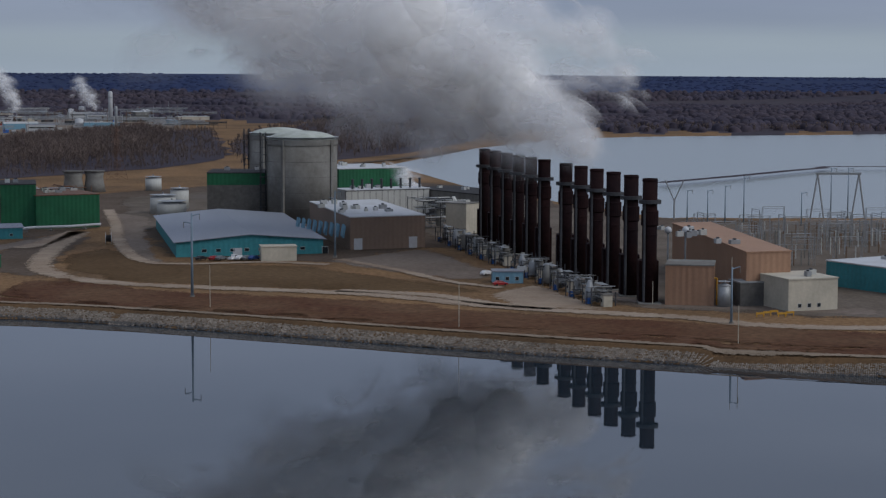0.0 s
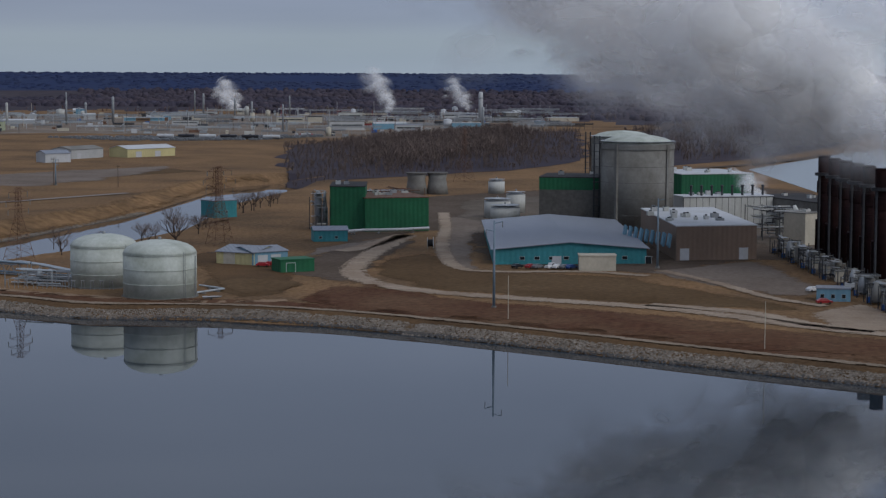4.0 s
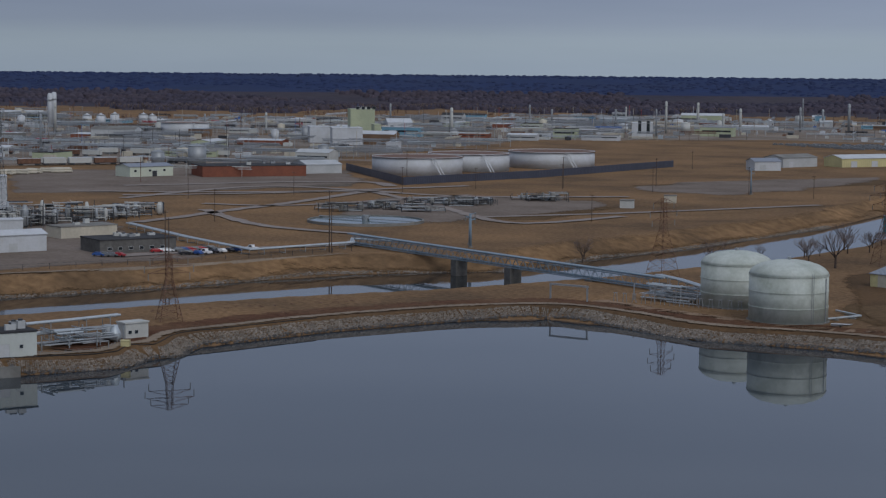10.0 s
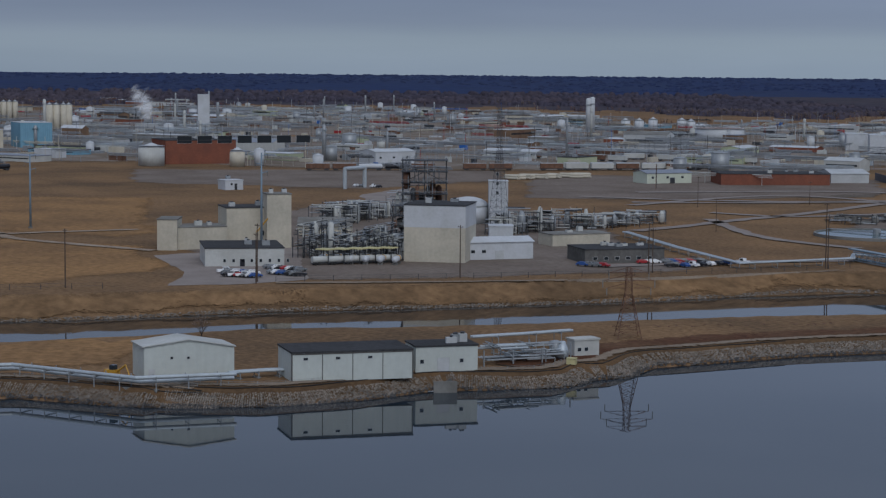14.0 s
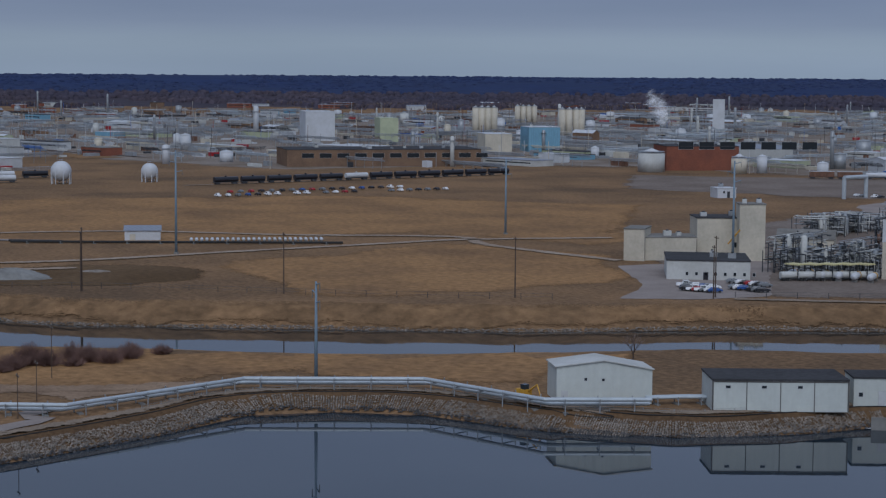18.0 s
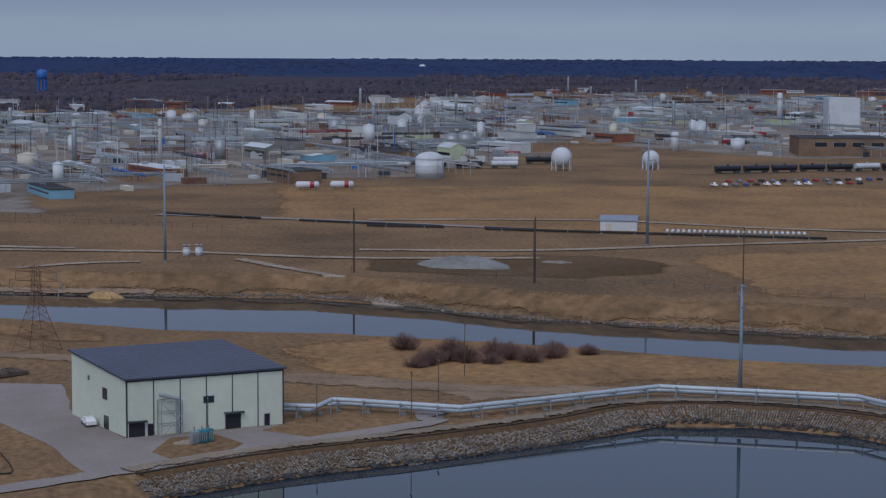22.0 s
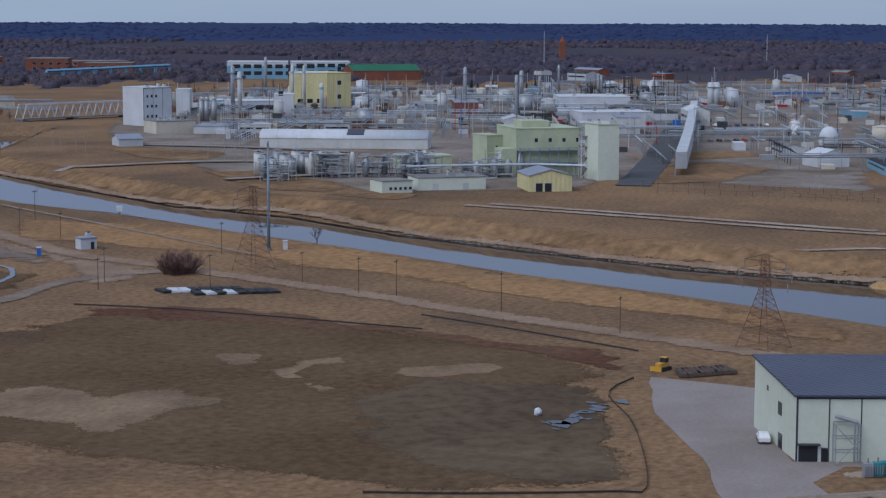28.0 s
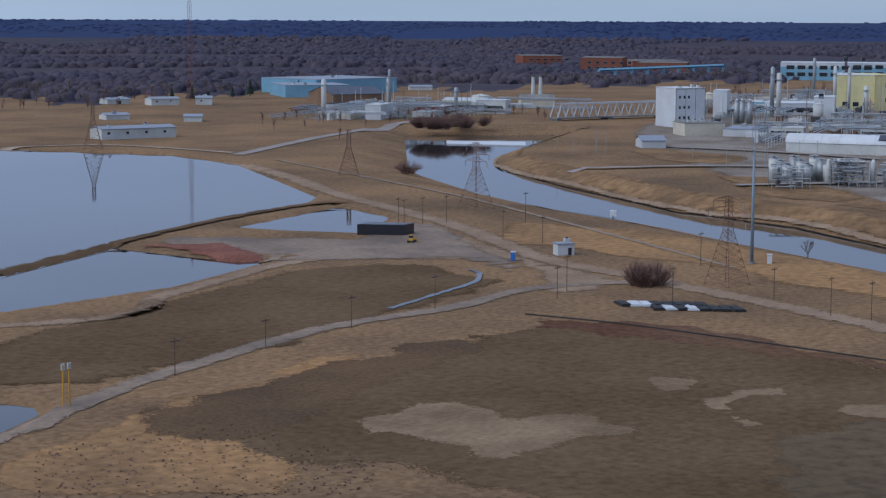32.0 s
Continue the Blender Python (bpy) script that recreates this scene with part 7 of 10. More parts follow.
for x, y, r, h, m, lab in ((-579.7, 260.3, 12, 3.2, "concrete", "grey heap of crushed stone"), (-589.4, 274.7, 6, 1.6, "gravel", "low brown heap of gravel"), (-591.4, 244.4, 7, 1.2, "gravel", "low spread heap of gravel"), (-586.4, 290.6, 6, 1.0, "rock", "low pale heap of broken stone"), (-551.0, 152.6, 6.0, 3.2, "strawheap", "heap of yellow-brown straw by the river")):
    g = Geo()
    g.lathe(0, 0, [(r, 0), (r * 0.8, h * 0.3), (r * 0.5, h * 0.75), (r * 0.25, h), (0.2, h * 1.04)], 22)
    for i in range(len(g.v)):
        k = random.uniform(0.85, 1.15)
        g.v[i] = (g.v[i][0] * k * 1.5, g.v[i][1] * k, g.v[i][2] * random.uniform(0.9, 1.1))
    solo("spoil_heap", g, m, lab, "heap", x, y, float(height(np.array([x]), np.array([y]))[0]) - 0.6, 60)
building("field_shed", "small white shed with a blue-grey roof", (-692.2, 327.1), (-688.5, 340.1), 8, 3.7, "white", "roofgrey", "gable", rise=1.6, doors=[(2, 2, 2.4, "cream")])
for k in range(26):
    p = Vector((-673.9, 348.1)).lerp(Vector((-660.2, 395.1)), k / 25)
    bullet_tank("gas_bottle", "short white gas cylinder in a long row", p.x, p.y, 164, 4.2, 0.62, "steel", "gas cylinders")
for k, pts in enumerate(([(-772.4, 166.2), (-746.5, 203.0)], [(-736.3, 217.8), (-706.4, 269.5)], [(-699.7, 284.7), (-689.4, 302.6)], [(-712.0, 241.8), (-703.8, 270.1)], [(-694.8, 284.4), (-649.3, 399.8)])):
    pipe_line("field_pipe", "black pipe on low sleepers through dry grass", pts, 0.45, 0.7, "rubber", 12)
for px, py in ((-614.0, 175.3), (-614.4, 179.2)):
    cone_tank("water_butt", "small white upright tank on the grass", px, py, 1.2, 2.6, 0.4, "white", "small tanks", 16)
fence("vine_fence", "rows of thin posts in the dry grass", [(-770.1, 31.3), (-764.9, 100.5), (-712.7, 169.7)], 2.2, 6)
fence("vine_fence", "rows of thin posts in the dry grass", [(-740.7, 44.3), (-733.9, 113.0), (-698.5, 198.6)], 2.2, 6)
fence("yard_fence", "thin steel yard fence along the bank top", [(-564.4, 224.5), (-534.6, 286.9), (-495.1, 344.0), (-463.9, 400.5)], 1.8, 9)
fence("yard_fence", "thin steel yard fence along the bank top", [(-452.3, 448.6), (-419.9, 513.8), (-387.5, 586.4), (-375.2, 631.1)], 1.8, 9)

for px, py, h in [(-379.3, 622.4, 17), (-547.9, 905.2, 14), (-501.0, 991.9, 14), (-451.4, 1004.4, 14), (-401.1, 1018.6, 15), (-376.7, 806.9, 12), (-501.1, 700.6, 14), (-602.9, 798.1, 15), (-582.2, 856.4, 12), (-536.9, 959.4, 12), (-543.0, 1233.3, 12), (-361.4, 1012.7, 12)]:
    pole(px, py, h, "tall dark wooden utility pole among the fields", r=0.16)

building("field_depot", "white depot with a pale blue annex", (-502.9, 1244.8), (-490.6, 1259.1), 14, 6.0, "white", "roofgrey", "gable", rise=2.0, doors=[(4, 4, 4, "grey")])
building("field_depot", "long grey metal depot", (-505.5, 1296.0), (-494.8, 1329.0), 18, 6.5, "grey", "concrete", "gable", rise=2.0, doors=[(6, 4, 4, "white")])
building("field_depot", "long yellow metal depot with a white roof", (-476.3, 1328.7), (-454.4, 1368.0), 20, 6.0, "yellow", "white", "gable", rise=2.2, doors=[(8, 5, 4, "white"), (26, 5, 4, "white")])
building("field_kiosk", "small pale pump kiosk in the field", (-406.2, 885.6), (-400.2, 888.2), 5, 3.6, "offwhite", "concrete")
building("field_kiosk", "small pale pump kiosk beside a track", (-406.0, 930.6), (-400.5, 933.1), 5, 3.6, "cream", "concrete")

# ---- coating plant across the river ----
yard("plant_apron", [(-565.4, 478.1), (-502.1, 460.7), (-445.5, 454.4), (-418.6, 512.7), (-396.1, 581.7), (-406.7, 607.9), (-456.3, 613.5), (-533.9, 679.4), (-664.6, 731.6), (-747.6, 690.2), (-643.8, 540.1)], "lotgrey", "grey concrete yard of the plant", 8, 0.12)
building("cream_mill", "cream block with narrow parapet", (-560.2, 470.7), (-555.7, 476.3), 14, 11.0, "cream", "concrete")
building("cream_mill", "low cream wing between two blocks", (-557.9, 477.0), (-551.8, 494.9), 14, 8.0, "cream", "concrete", units=2)
building("cream_mill", "tall cream block with dark windows", (-555.5, 497.3), (-550.0, 511.3), 16, 14.4, "cream", "tar", windows=[(14, 9.5, 1.8, 1.8), (13, 4.2, 3.0, 1.8)], units=2)
t = building("cream_tower", "slim cream tower with a yellow brace", (-544.4, 507.6), (-540.7, 515.8), 10, 19.7, "cream", "concrete", units=2)
part("brace", Geo().beam((0.2, -0.3, 11), (-4, -0.5, 6), 0.25), "digger", t)
building("plant_office", "white low office with a dark flat roof", (-502.4, 454.5), (-488.8, 476.9), 16, 6.0, "offwhite", "tar", units=3, windows=[(6 + 3 * k, 1.5, 0.8, 1.0) for k in range(8)], doors=[(11.5, 1.6, 2.5, "carblack")], back=(-526.1, 467.3))
car_row((-482.2, 448.6), (-471.4, 453.7), 8, 11, 70)
car_row((-473.1, 443.7), (-464.1, 449.6), 8, 12, 70)
car_row((-484.9, 467.4), (-470.3, 471.2), 8, 13, 70)
car_row((-471.0, 459.5), (-459.2, 463.3), 7, 14, 70)
building("white_process_block", "white over cream process block", (-478.6, 519.5), (-462.3, 533.3), 22, 19.4, "cream", "tar", band=("white", 7.5), units=2)
building("white_warehouse", "low white warehouse with a shallow metal roof", (-472.3, 533.3), (-461.0, 563.3), 11, 6.0, "white", "white", "gable", rise=1.4, doors=[(18, 3, 3, "grey"), (3, 3, 3.2, "grey")], windows=[(9, 2.4, 1.4, 1.0), (13, 2.4, 1.4, 1.0)])
building("white_lean_to", "small white block beside the warehouse", (-478.7, 535.1), (-475.1, 539.5), 8, 9.4, "white", "white")
building("white_block", "white square block with a flat roof", (-491.8, 569.4), (-486.3, 576.2), 9, 8.8, "white", "white")
building("white_silo_house", "white square tower with round windows", (-579.9, 644.9), (-574.9, 651.2), 9, 18.4, "white", "white", windows=[(3, 21, 1, 1.2), (3, 17, 1, 1.2), (3, 13, 1, 1.2)])
domed_tank("dome_store", "white low domed store", -592.3, 643.7, 8.8, 7.4, 4, "white", rungs=False, rim=False)
def frame_tower(name, label, x, y, turn, w, d, h, floors, seed, steel="darksteel"):
    """An open steel tower: columns, braced floors, rails and vessels between them."""
    rnd = random.Random(seed)
    t = thing(name, label, "process tower", x, y, 0, turn)
    nx = max(2, int(w / 6))
    for i in range(nx + 1):
        for v in (0, d):
            part("column", Geo().box(w * i / nx - 0.22, v - 0.22, 0, w * i / nx + 0.22, v + 0.22, h * rnd.uniform(0.9, 1.06)), steel, t)
    for k in range(floors):
        z = h * (k + 1) / floors
        f = part("deck", Geo().box(-0.6, -0.6, z - 0.25, w + 0.6, d + 0.6, z), steel, t)
        r = Geo()
        for v in (-0.5, d + 0.5):
            r.beam((-0.5, v, z + 1.1), (w + 0.5, v, z + 1.1), 0.07).beam((-0.5, v, z + 0.6), (w + 0.5, v, z + 0.6), 0.05)
            for i in range(nx * 2 + 1):
                r.beam((w * i / (2 * nx), v, z), (w * i / (2 * nx), v, z + 1.1), 0.05, 3)
        part("rail", r, "steel", f)
        if k % 2:
            part("brace", Geo().beam((0, -0.1, z - h / floors), (w / nx, -0.1, z), 0.12).beam((w, -0.1, z - h / floors), (w - w / nx, -0.1, z), 0.12), steel, t)
    for k in range(floors + 4):
        u, v, r, z = rnd.uniform(1, w - 1), rnd.uniform(0.5, d - 1), rnd.uniform(0.6, 1.5), h * rnd.uniform(0.0, 0.75)
        smooth(part("vessel", Geo().lathe(u, v, [(r * 0.4, z), (r, z + 0.6), (r, z + h * 0.2), (r * 0.4, z + h * 0.23)], 12), rnd.choice(("steel", "darksteel", "concrete_dark", "rust")), t))
    g = Geo()
    for k in range(26):
        u, v, z = rnd.uniform(0, w), rnd.uniform(-0.3, d), h * rnd.uniform(0.05, 0.95)
        g.beam((u, v, z), (u, v, min(h * 1.05, z + rnd.uniform(3, 12))), 0.16, 5).beam((u, v, z), (max(0, u - rnd.uniform(2, 8)), v, z), 0.14, 5)
    tagged(part("pipework", g, "steel", t), kind="stuff")
    return t


frame_tower("reactor_tower", "dark open steel reactor tower full of vessels", -549.0, 574.0, 51, 17, 11, 30.5, 7, 140)
frame_tower("reactor_tower", "lower dark steel frame beside the reactor tower", -527.0, 552.0, 51, 13, 9, 15.0, 4, 141)
lattice_tower(-566.1, 638.5, 50.3, 7, 20, (), "darksteel", "dark slender lattice flare tower", "flare towers", panels=14)
for k in range(9):
    p = Vector((-510.8, 495.6)).lerp(Vector((-476.4, 516.0)), k / 9)
    q = Vector((-510.8, 495.6)).lerp(Vector((-476.4, 516.0)), (k + 0.9) / 9)
    tangle("process_rack", "dense grey pipe rack with yellow rails", (p.x, p.y), (q.x, q.y), 26, random.Random(k).uniform(7, 13), 34, 160 + k, ("steel", "offwhite", "darksteel"))
for k in range(6):
    p = Vector((-491.3, 494.6)).lerp(Vector((-472.5, 511.7)), k / 5)
    bullet_tank("road_tanker", "silver road tanker at the loading rack", p.x, p.y, 132, 9, 1.1, "digger", "tankers")
building("brown_shed", "weathered shed with a pale roof", (-584.5, 549.3), (-571.3, 565.9), 14, 3.4, "cream", "concrete", "gable", rise=3)
building("dark_office", "long dark blue-grey low office", (-437.4, 565.9), (-425.8, 592.7), 18, 4.7, "concrete_dark", "tar", units=5, windows=[(3 + 4 * k, 1.2, 1.5, 1) for k in range(6)])
building("long_low_shed", "long cream low shed", (-490.7, 599.8), (-484.0, 623.2), 12, 4.3, "cream", "concrete", units=2)
car_row((-432.1, 558.3), (-422.0, 564.6), 5, 21, 20)
car_row((-425.9, 578.1), (-416.3, 602.4), 12, 22, 60)
car_row((-413.5, 575.1), (-411.3, 586.8), 6, 23, 60)
for k in range(5):
    p = Vector((-543.1, 658.4)).lerp(Vector((-550.2, 697.4)), k / 4)
    tangle("pipe_rack", "grey steel pipe rack beside the yard", (p.x, p.y), (p.x + 12, p.y + 12), 9, 6, 16, 180 + k)
pipe_line("rack_pipes", "long low bundle of grey pipes", [(-506.1, 653.1), (-446.0, 620.8), (-394.7, 597.2), (-384.0, 642.3), (-393.2, 654.6), (-375.6, 655.4)], 0.3, 2.0, "pipe", 9, (-1.0, 0.0, 1.0))

# ---- tank farm ----
for k, (x, y, r, h) in enumerate(((-647.6, 1061.8, 28.3, 11.3), (-648.2, 1121.1, 26.6, 11.4), (-628.3, 1192.6, 29.2, 11.1), (-651.4, 1149.5, 14.9, 9.3))):
    if k < 3:
        floating_tank("floating_roof_tank", "huge white floating-roof tank with a rusty rim", x, y, r, h, "oil tanks")
t = thing("tank_bund", "dark blue sheet-steel bund wall round the tanks", "wall", -706.3, 1065.8)
o = Vector((-706.3, 1065.8))
pts = [Vector(q) - o for q in ((-706.3, 1065.8), (-587.1, 961.8), (-583.9, 991.3), (-568.4, 1076.5), (-566.8, 1252.1))]
for p, q in zip(pts, pts[1:]):
    part("panel", Geo().add([(p.x, p.y, 0), (q.x, q.y, 0), (q.x, q.y, 4.5), (p.x, p.y, 4.5), (p.x - 0.3, p.y + 0.4, 0), (q.x - 0.3, q.y + 0.4, 0), (q.x - 0.3, q.y + 0.4, 4.5), (p.x - 0.3, p.y + 0.4, 4.5)], [(0, 1, 2, 3), (7, 6, 5, 4), (3, 2, 6, 7), (1, 5, 6, 2), (4, 0, 3, 7)]), "navy", t)
floating_tank("floating_roof_tank", "wide white tank near the woods", -1184.0, 1446.6, 22.8, 12.7, "oil tanks")
for px, py, r, h in ((-1465.7, 1602.4, 5.0, 10.0), (-1457.8, 1615.7, 5.0, 10.0), (-1449.9, 1629.0, 5.0, 11.2), (-1433.3, 1656.9, 5.0, 10.6), (-1428.0, 1665.9, 5.0, 9.4)):
    cone_tank("white_silo", "white upright silo before the woods", px, py, r, h, 3, "white", "silos")
building("mint_tower", "pale green stepped tower", (-1016.9, 1484.5), (-1000.5, 1499.4), 30, 27.3, "mint", "mint", windows=[(5 + 5 * k, 27, 3, 3) for k in range(4)], units=2)
building("mint_annex", "pale green block beside the tower", (-969.2, 1456.2), (-964.7, 1460.2), 30, 15.0, "mint", "mint")
building("white_block", "white square plant block", (-996.4, 1398.1), (-982.9, 1410.1), 30, 13.7, "white", "white", units=2)
building("white_block", "white square plant block", (-952.2, 1372.8), (-932.9, 1389.8), 30, 14.3, "white", "white", units=3)
building("brick_hall", "long low brown-red brick hall", (-720.1, 942.5), (-682.7, 994.4), 30, 6.4, "brick", "tar", units=4)
building("pale_hall", "pale grey hall beside the brick hall", (-697.9, 1013.9), (-684.5, 1032.5), 30, 5.6, "grey", "grey", "gable", rise=2)
building("blue_white_block", "white plant block with blue strips", (-843.8, 1701.8), (-826.3, 1711.3), 30, 14.7, "white", "white", units=3, windows=[(6, 5, 3, 12), (14, 5, 3, 12)])
building("pale_dome_hall", "white low arched hall", (-1159.6, 1741.3), (-1140.8, 1759.4), 30, 7.2, "white", "white", "gable", rise=4)
t = thing("clarifier", "wide round clarifier basin with pale water", "basin", -449.9, 739.9)
cr2 = 25.1
part("rim", Geo().lathe(0, 0, [(cr2, 0), (cr2, 1.2), (cr2 - 0.8, 1.2), (cr2 - 0.8, 0.6)], 72), "concrete", t)
part("water", Geo().cyl(0, 0, 0.5, 0.8, cr2 - 0.7, 72), "basin", t)
part("bridge", Geo().box(-cr2, -0.6, 1.3, cr2, 0.6, 1.6), "steel", t)
part("hub", Geo().cyl(0, 0, 0.8, 3, 1.6, 12), "steel", t)
for k in range(14):
    rnd = random.Random(260 + k)
    p = Vector((-515.7, 768.8)).lerp(Vector((-465.3, 885.9)), rnd.random()) + Vector((rnd.uniform(-25, 25), rnd.uniform(-40, 40)))
    tangle("treatment_unit", "low grey treatment basins and pipes", (p.x, p.y), (p.x + 16, p.y + 12), 10, rnd.uniform(2.5, 5), 12, 270 + k, ("concrete", "steel", "darksteel"))
drape("dark_pans", [(-496.8, 1046.0), (-465.9, 1111.8), (-400.5, 1213.9), (-363.2, 1173.3), (-404.2, 1088.5), (-462.5, 1014.2)], "field", "dark flat evaporation pans", "yard", 0.2)
drape("dark_pans", [(-466.0, 860.6), (-457.7, 917.6), (-400.7, 885.0), (-404.5, 816.2)], "field", "dark flat settling pans", "yard", 0.2)

# ---- landmarks of the chemical works ----
for px, py, r in ((-1051.2, 380.3, 5.8), (-1054.6, 432.1, 4.9)):
    sphere_tank("sphere_tank", "white gas sphere on legs", px, py, r, "gas spheres")
domed_tank("gas_tank", "white domed gas tank in a yard", -991.2, 298.8, 7.4, 9.7, 4, "white")
for px, py in ((-908.1, 230.4), (-910.2, 247.0)):
    bullet_tank("bullet_tank", "white bullet tank with a red band", px, py, 85, 11.6, 1.6, "carred", "bullet tanks")
building("brown_works", "long brown brick works building", (-1191.5, 561.9), (-1167.5, 693.1), 50, 11.3, "brownbrick", "tar", units=8, windows=[(10 + 12 * k, 6, 8, 3) for k in range(11)])
building("tall_white_block", "tall pale blue-white tower block", (-1618.3, 724.4), (-1613.0, 750.7), 40, 26.5, "white", "white", units=2)
building("cream_block", "cream square plant block", (-1367.9, 788.2), (-1363.2, 809.6), 30, 14.3, "cream", "white", units=2)
building("pale_blue_block", "pale blue plant block", (-1360.2, 823.0), (-1354.6, 848.2), 30, 19.7, "blue", "white", units=2)
building("mint_block", "pale yellow-green stepped block", (-1567.8, 776.9), (-1564.5, 792.9), 30, 21.5, "mint", "mint", units=2)
building("brick_block", "red brick block with pale bands", (-1079.9, 787.7), (-1065.4, 834.4), 40, 15.9, "brick", "tar", units=4, windows=[(8 + 14 * k, 14, 10, 5) for k in range(7)])
for px, w0, h0 in ((1052, 8, 195), (1062, 8, 195), (1073, 8, 195), (1084, 8, 195), (1130, 6, 190), (1140, 6, 190), (1152, 6, 190), (1163, 6, 190)):
    pass
for k, (x, y) in enumerate(((-1680.3, 921.1), (-1679.1, 927.1), (-1677.9, 933.2), (-1676.7, 939.2), (-2009.1, 1123.9), (-2008.0, 1130.7), (-2006.9, 1137.4), (-2005.8, 1144.1), (-1596.3, 972.9), (-1595.0, 979.3), (-1593.6, 986.3), (-1592.6, 991.1))):
    cone_tank("white_silo", "tall cream concrete silo in a row", x, y, 3.3, 28.4 * (1 if k < 4 or k > 7 else 0.8), 2, "cream", "silo rows", 18)
cone_tank("grey_tank", "wide grey steel tank", -1069.2, 770.3, 8.7, 12.3, 3, "offwhite", "plant tanks")
cone_tank("grey_tank", "cream upright steel tank", -1031.7, 813.4, 5.0, 10.0, 3, "cream", "plant tanks")
building("white_stack_house", "slim white tower over the works", (-1672.1, 1183.7), (-1665.9, 1194.0), 20, 36.1, "white", "white")
for px, py, h in ((-1253.5, 495.8, 13.1), (-1794.7, 734.4, 27.9), (-1430.5, -83.4, 18.2), (-1432.0, -79.9, 18.2), (-395.9, 2287.5, 35.8), (-1432.0, 1514.0, 35.8), (-1429.8, 1517.7, 37.0)):
    t = thing("vent_column", "slim white column over the works", "column", px, py, 0, 0, "columns")
    smooth(part("shaft", Geo().lathe(0, 0, [(2.6, 0), (2.6, h * 0.96), (1.6, h)], 16), "white", t))
    part("platform", Geo().lathe(0, 0, [(2.6, h * 0.8), (3.6, h * 0.8), (3.6, h * 0.81), (2.6, h * 0.82)], 16), "steel", t)

# more of the coating plant: racks, sheds and parked machines
for k in range(14):
    rnd = random.Random(1500 + k)
    p = Vector((-541.2, 603.7)).lerp(Vector((-548.8, 660.5)), rnd.random()) if k < 6 else Vector((-616.3, 574.9)).lerp(Vector((-655.0, 653.4)), rnd.random())
    tangle("process_rack", "dense grey pipe rack behind the white block", (p.x, p.y), (p.x + 10, p.y + 11), 12, rnd.uniform(6, 12), 24, 1520 + k, ("steel", "offwhite", "darksteel"))
t = thing("pipe_arch", "large grey pipe arch beside the sidings", "pipe", -805.2, 734.9)
part("riser", Geo().beam((0, 0, 0), (0, 0, 11.1), 1.1, 12), "pipe", t)
part("riser", Geo().beam((0, 0, 0), (0, 0, 11.1), 1.1, 12), "pipe", t, at=pose(-6, 18, 0))
part("crossover", Geo().beam((0, 0, 11.1), (-6, 18, 11.1), 1.1, 12), "pipe", t)
low("yard_shed", "white site shed with a pale roof", (-831.9, 675.1), (-830.2, 685.3), 10, 5, 3, "white", "white")
low("yard_shed", "long white store by the sidings", (-998.5, 903.0), (-994.9, 934.5), 22, 9, 4, "white", "white", "gable")
drape("asphalt_yard", [(-759.7, 710.1), (-799.6, 775.8), (-719.9, 726.7), (-679.4, 662.6)], "paving", "pale paved yard behind the plant", "yard", 0.3)
drape("log_yard", [(-814.5, 865.0), (-813.2, 927.4), (-770.7, 886.4), (-777.4, 840.7)], "pale", "pale log and rubble heaps", "yard", 0.3)
for k in range(24):
    rnd = random.Random(1600 + k)
    p = Vector((-825.3, 870.1)).lerp(Vector((-813.2, 927.4)), rnd.random())
    t = thing("log_pile", "pile of pale sawn logs in the yard", "logs", p.x + rnd.uniform(-6, 6), p.y + rnd.uniform(-6, 6), 0.2, rnd.uniform(0, 60), "log piles")
    for y, z in ((0, 0.8), (1.6, 0.8), (0.8, 2.1)):
        part("log", Geo().beam((-4, y, z), (4, y, z), 0.8, 8), "cream", t)
# domed-tank surroundings
pipe_line("tank_outlet", "pale outlet pipe along the ground beside the tank", [(-161.3, 555.6), (-156.6, 567.6), (-166.4, 574.3)], 0.3, 0.6, "pipe", 6)
t = thing("boat_trailer", "white boat on a trailer near the tank", "boat", -152.9, 544.8, 0.2, 20)
part("hull", Geo().add([(-2.5, -0.9, 0.9), (2, -0.9, 0.9), (3.2, 0, 1.0), (2, 0.9, 0.9), (-2.5, 0.9, 0.9), (-2.3, -0.4, 0.3), (2.2, 0, 0.4), (-2.3, 0.4, 0.3)], [(0, 1, 2, 3, 4), (5, 6, 1, 0), (6, 2, 1), (6, 7, 4, 3), (6, 3, 2), (5, 0, 4, 7), (5, 7, 6)]), "white", t)
part("wheel", Geo().beam((0, -1.0, 0.3), (0, 1.0, 0.3), 0.3, 10), "rubber", t)
for k in range(14):
    p = Vector((-226.8, 558.1)).lerp(Vector((-186.5, 561.8)), k / 14)
    t = thing("pipe_trestle", "small pale steel pipe trestle by the tanks", "trestle", p.x, p.y, 0, 20, "pipe trestles")
    part("leg", Geo().beam((-0.6, 0, 0), (-0.3, 0, 2.6), 0.09), "steel", t)
    part("leg", Geo().beam((0.6, 0, 0), (0.3, 0, 2.6), 0.09), "steel", t)
    part("crossbar", Geo().box(-0.6, -0.1, 2.5, 0.6, 0.1, 2.7), "steel", t)

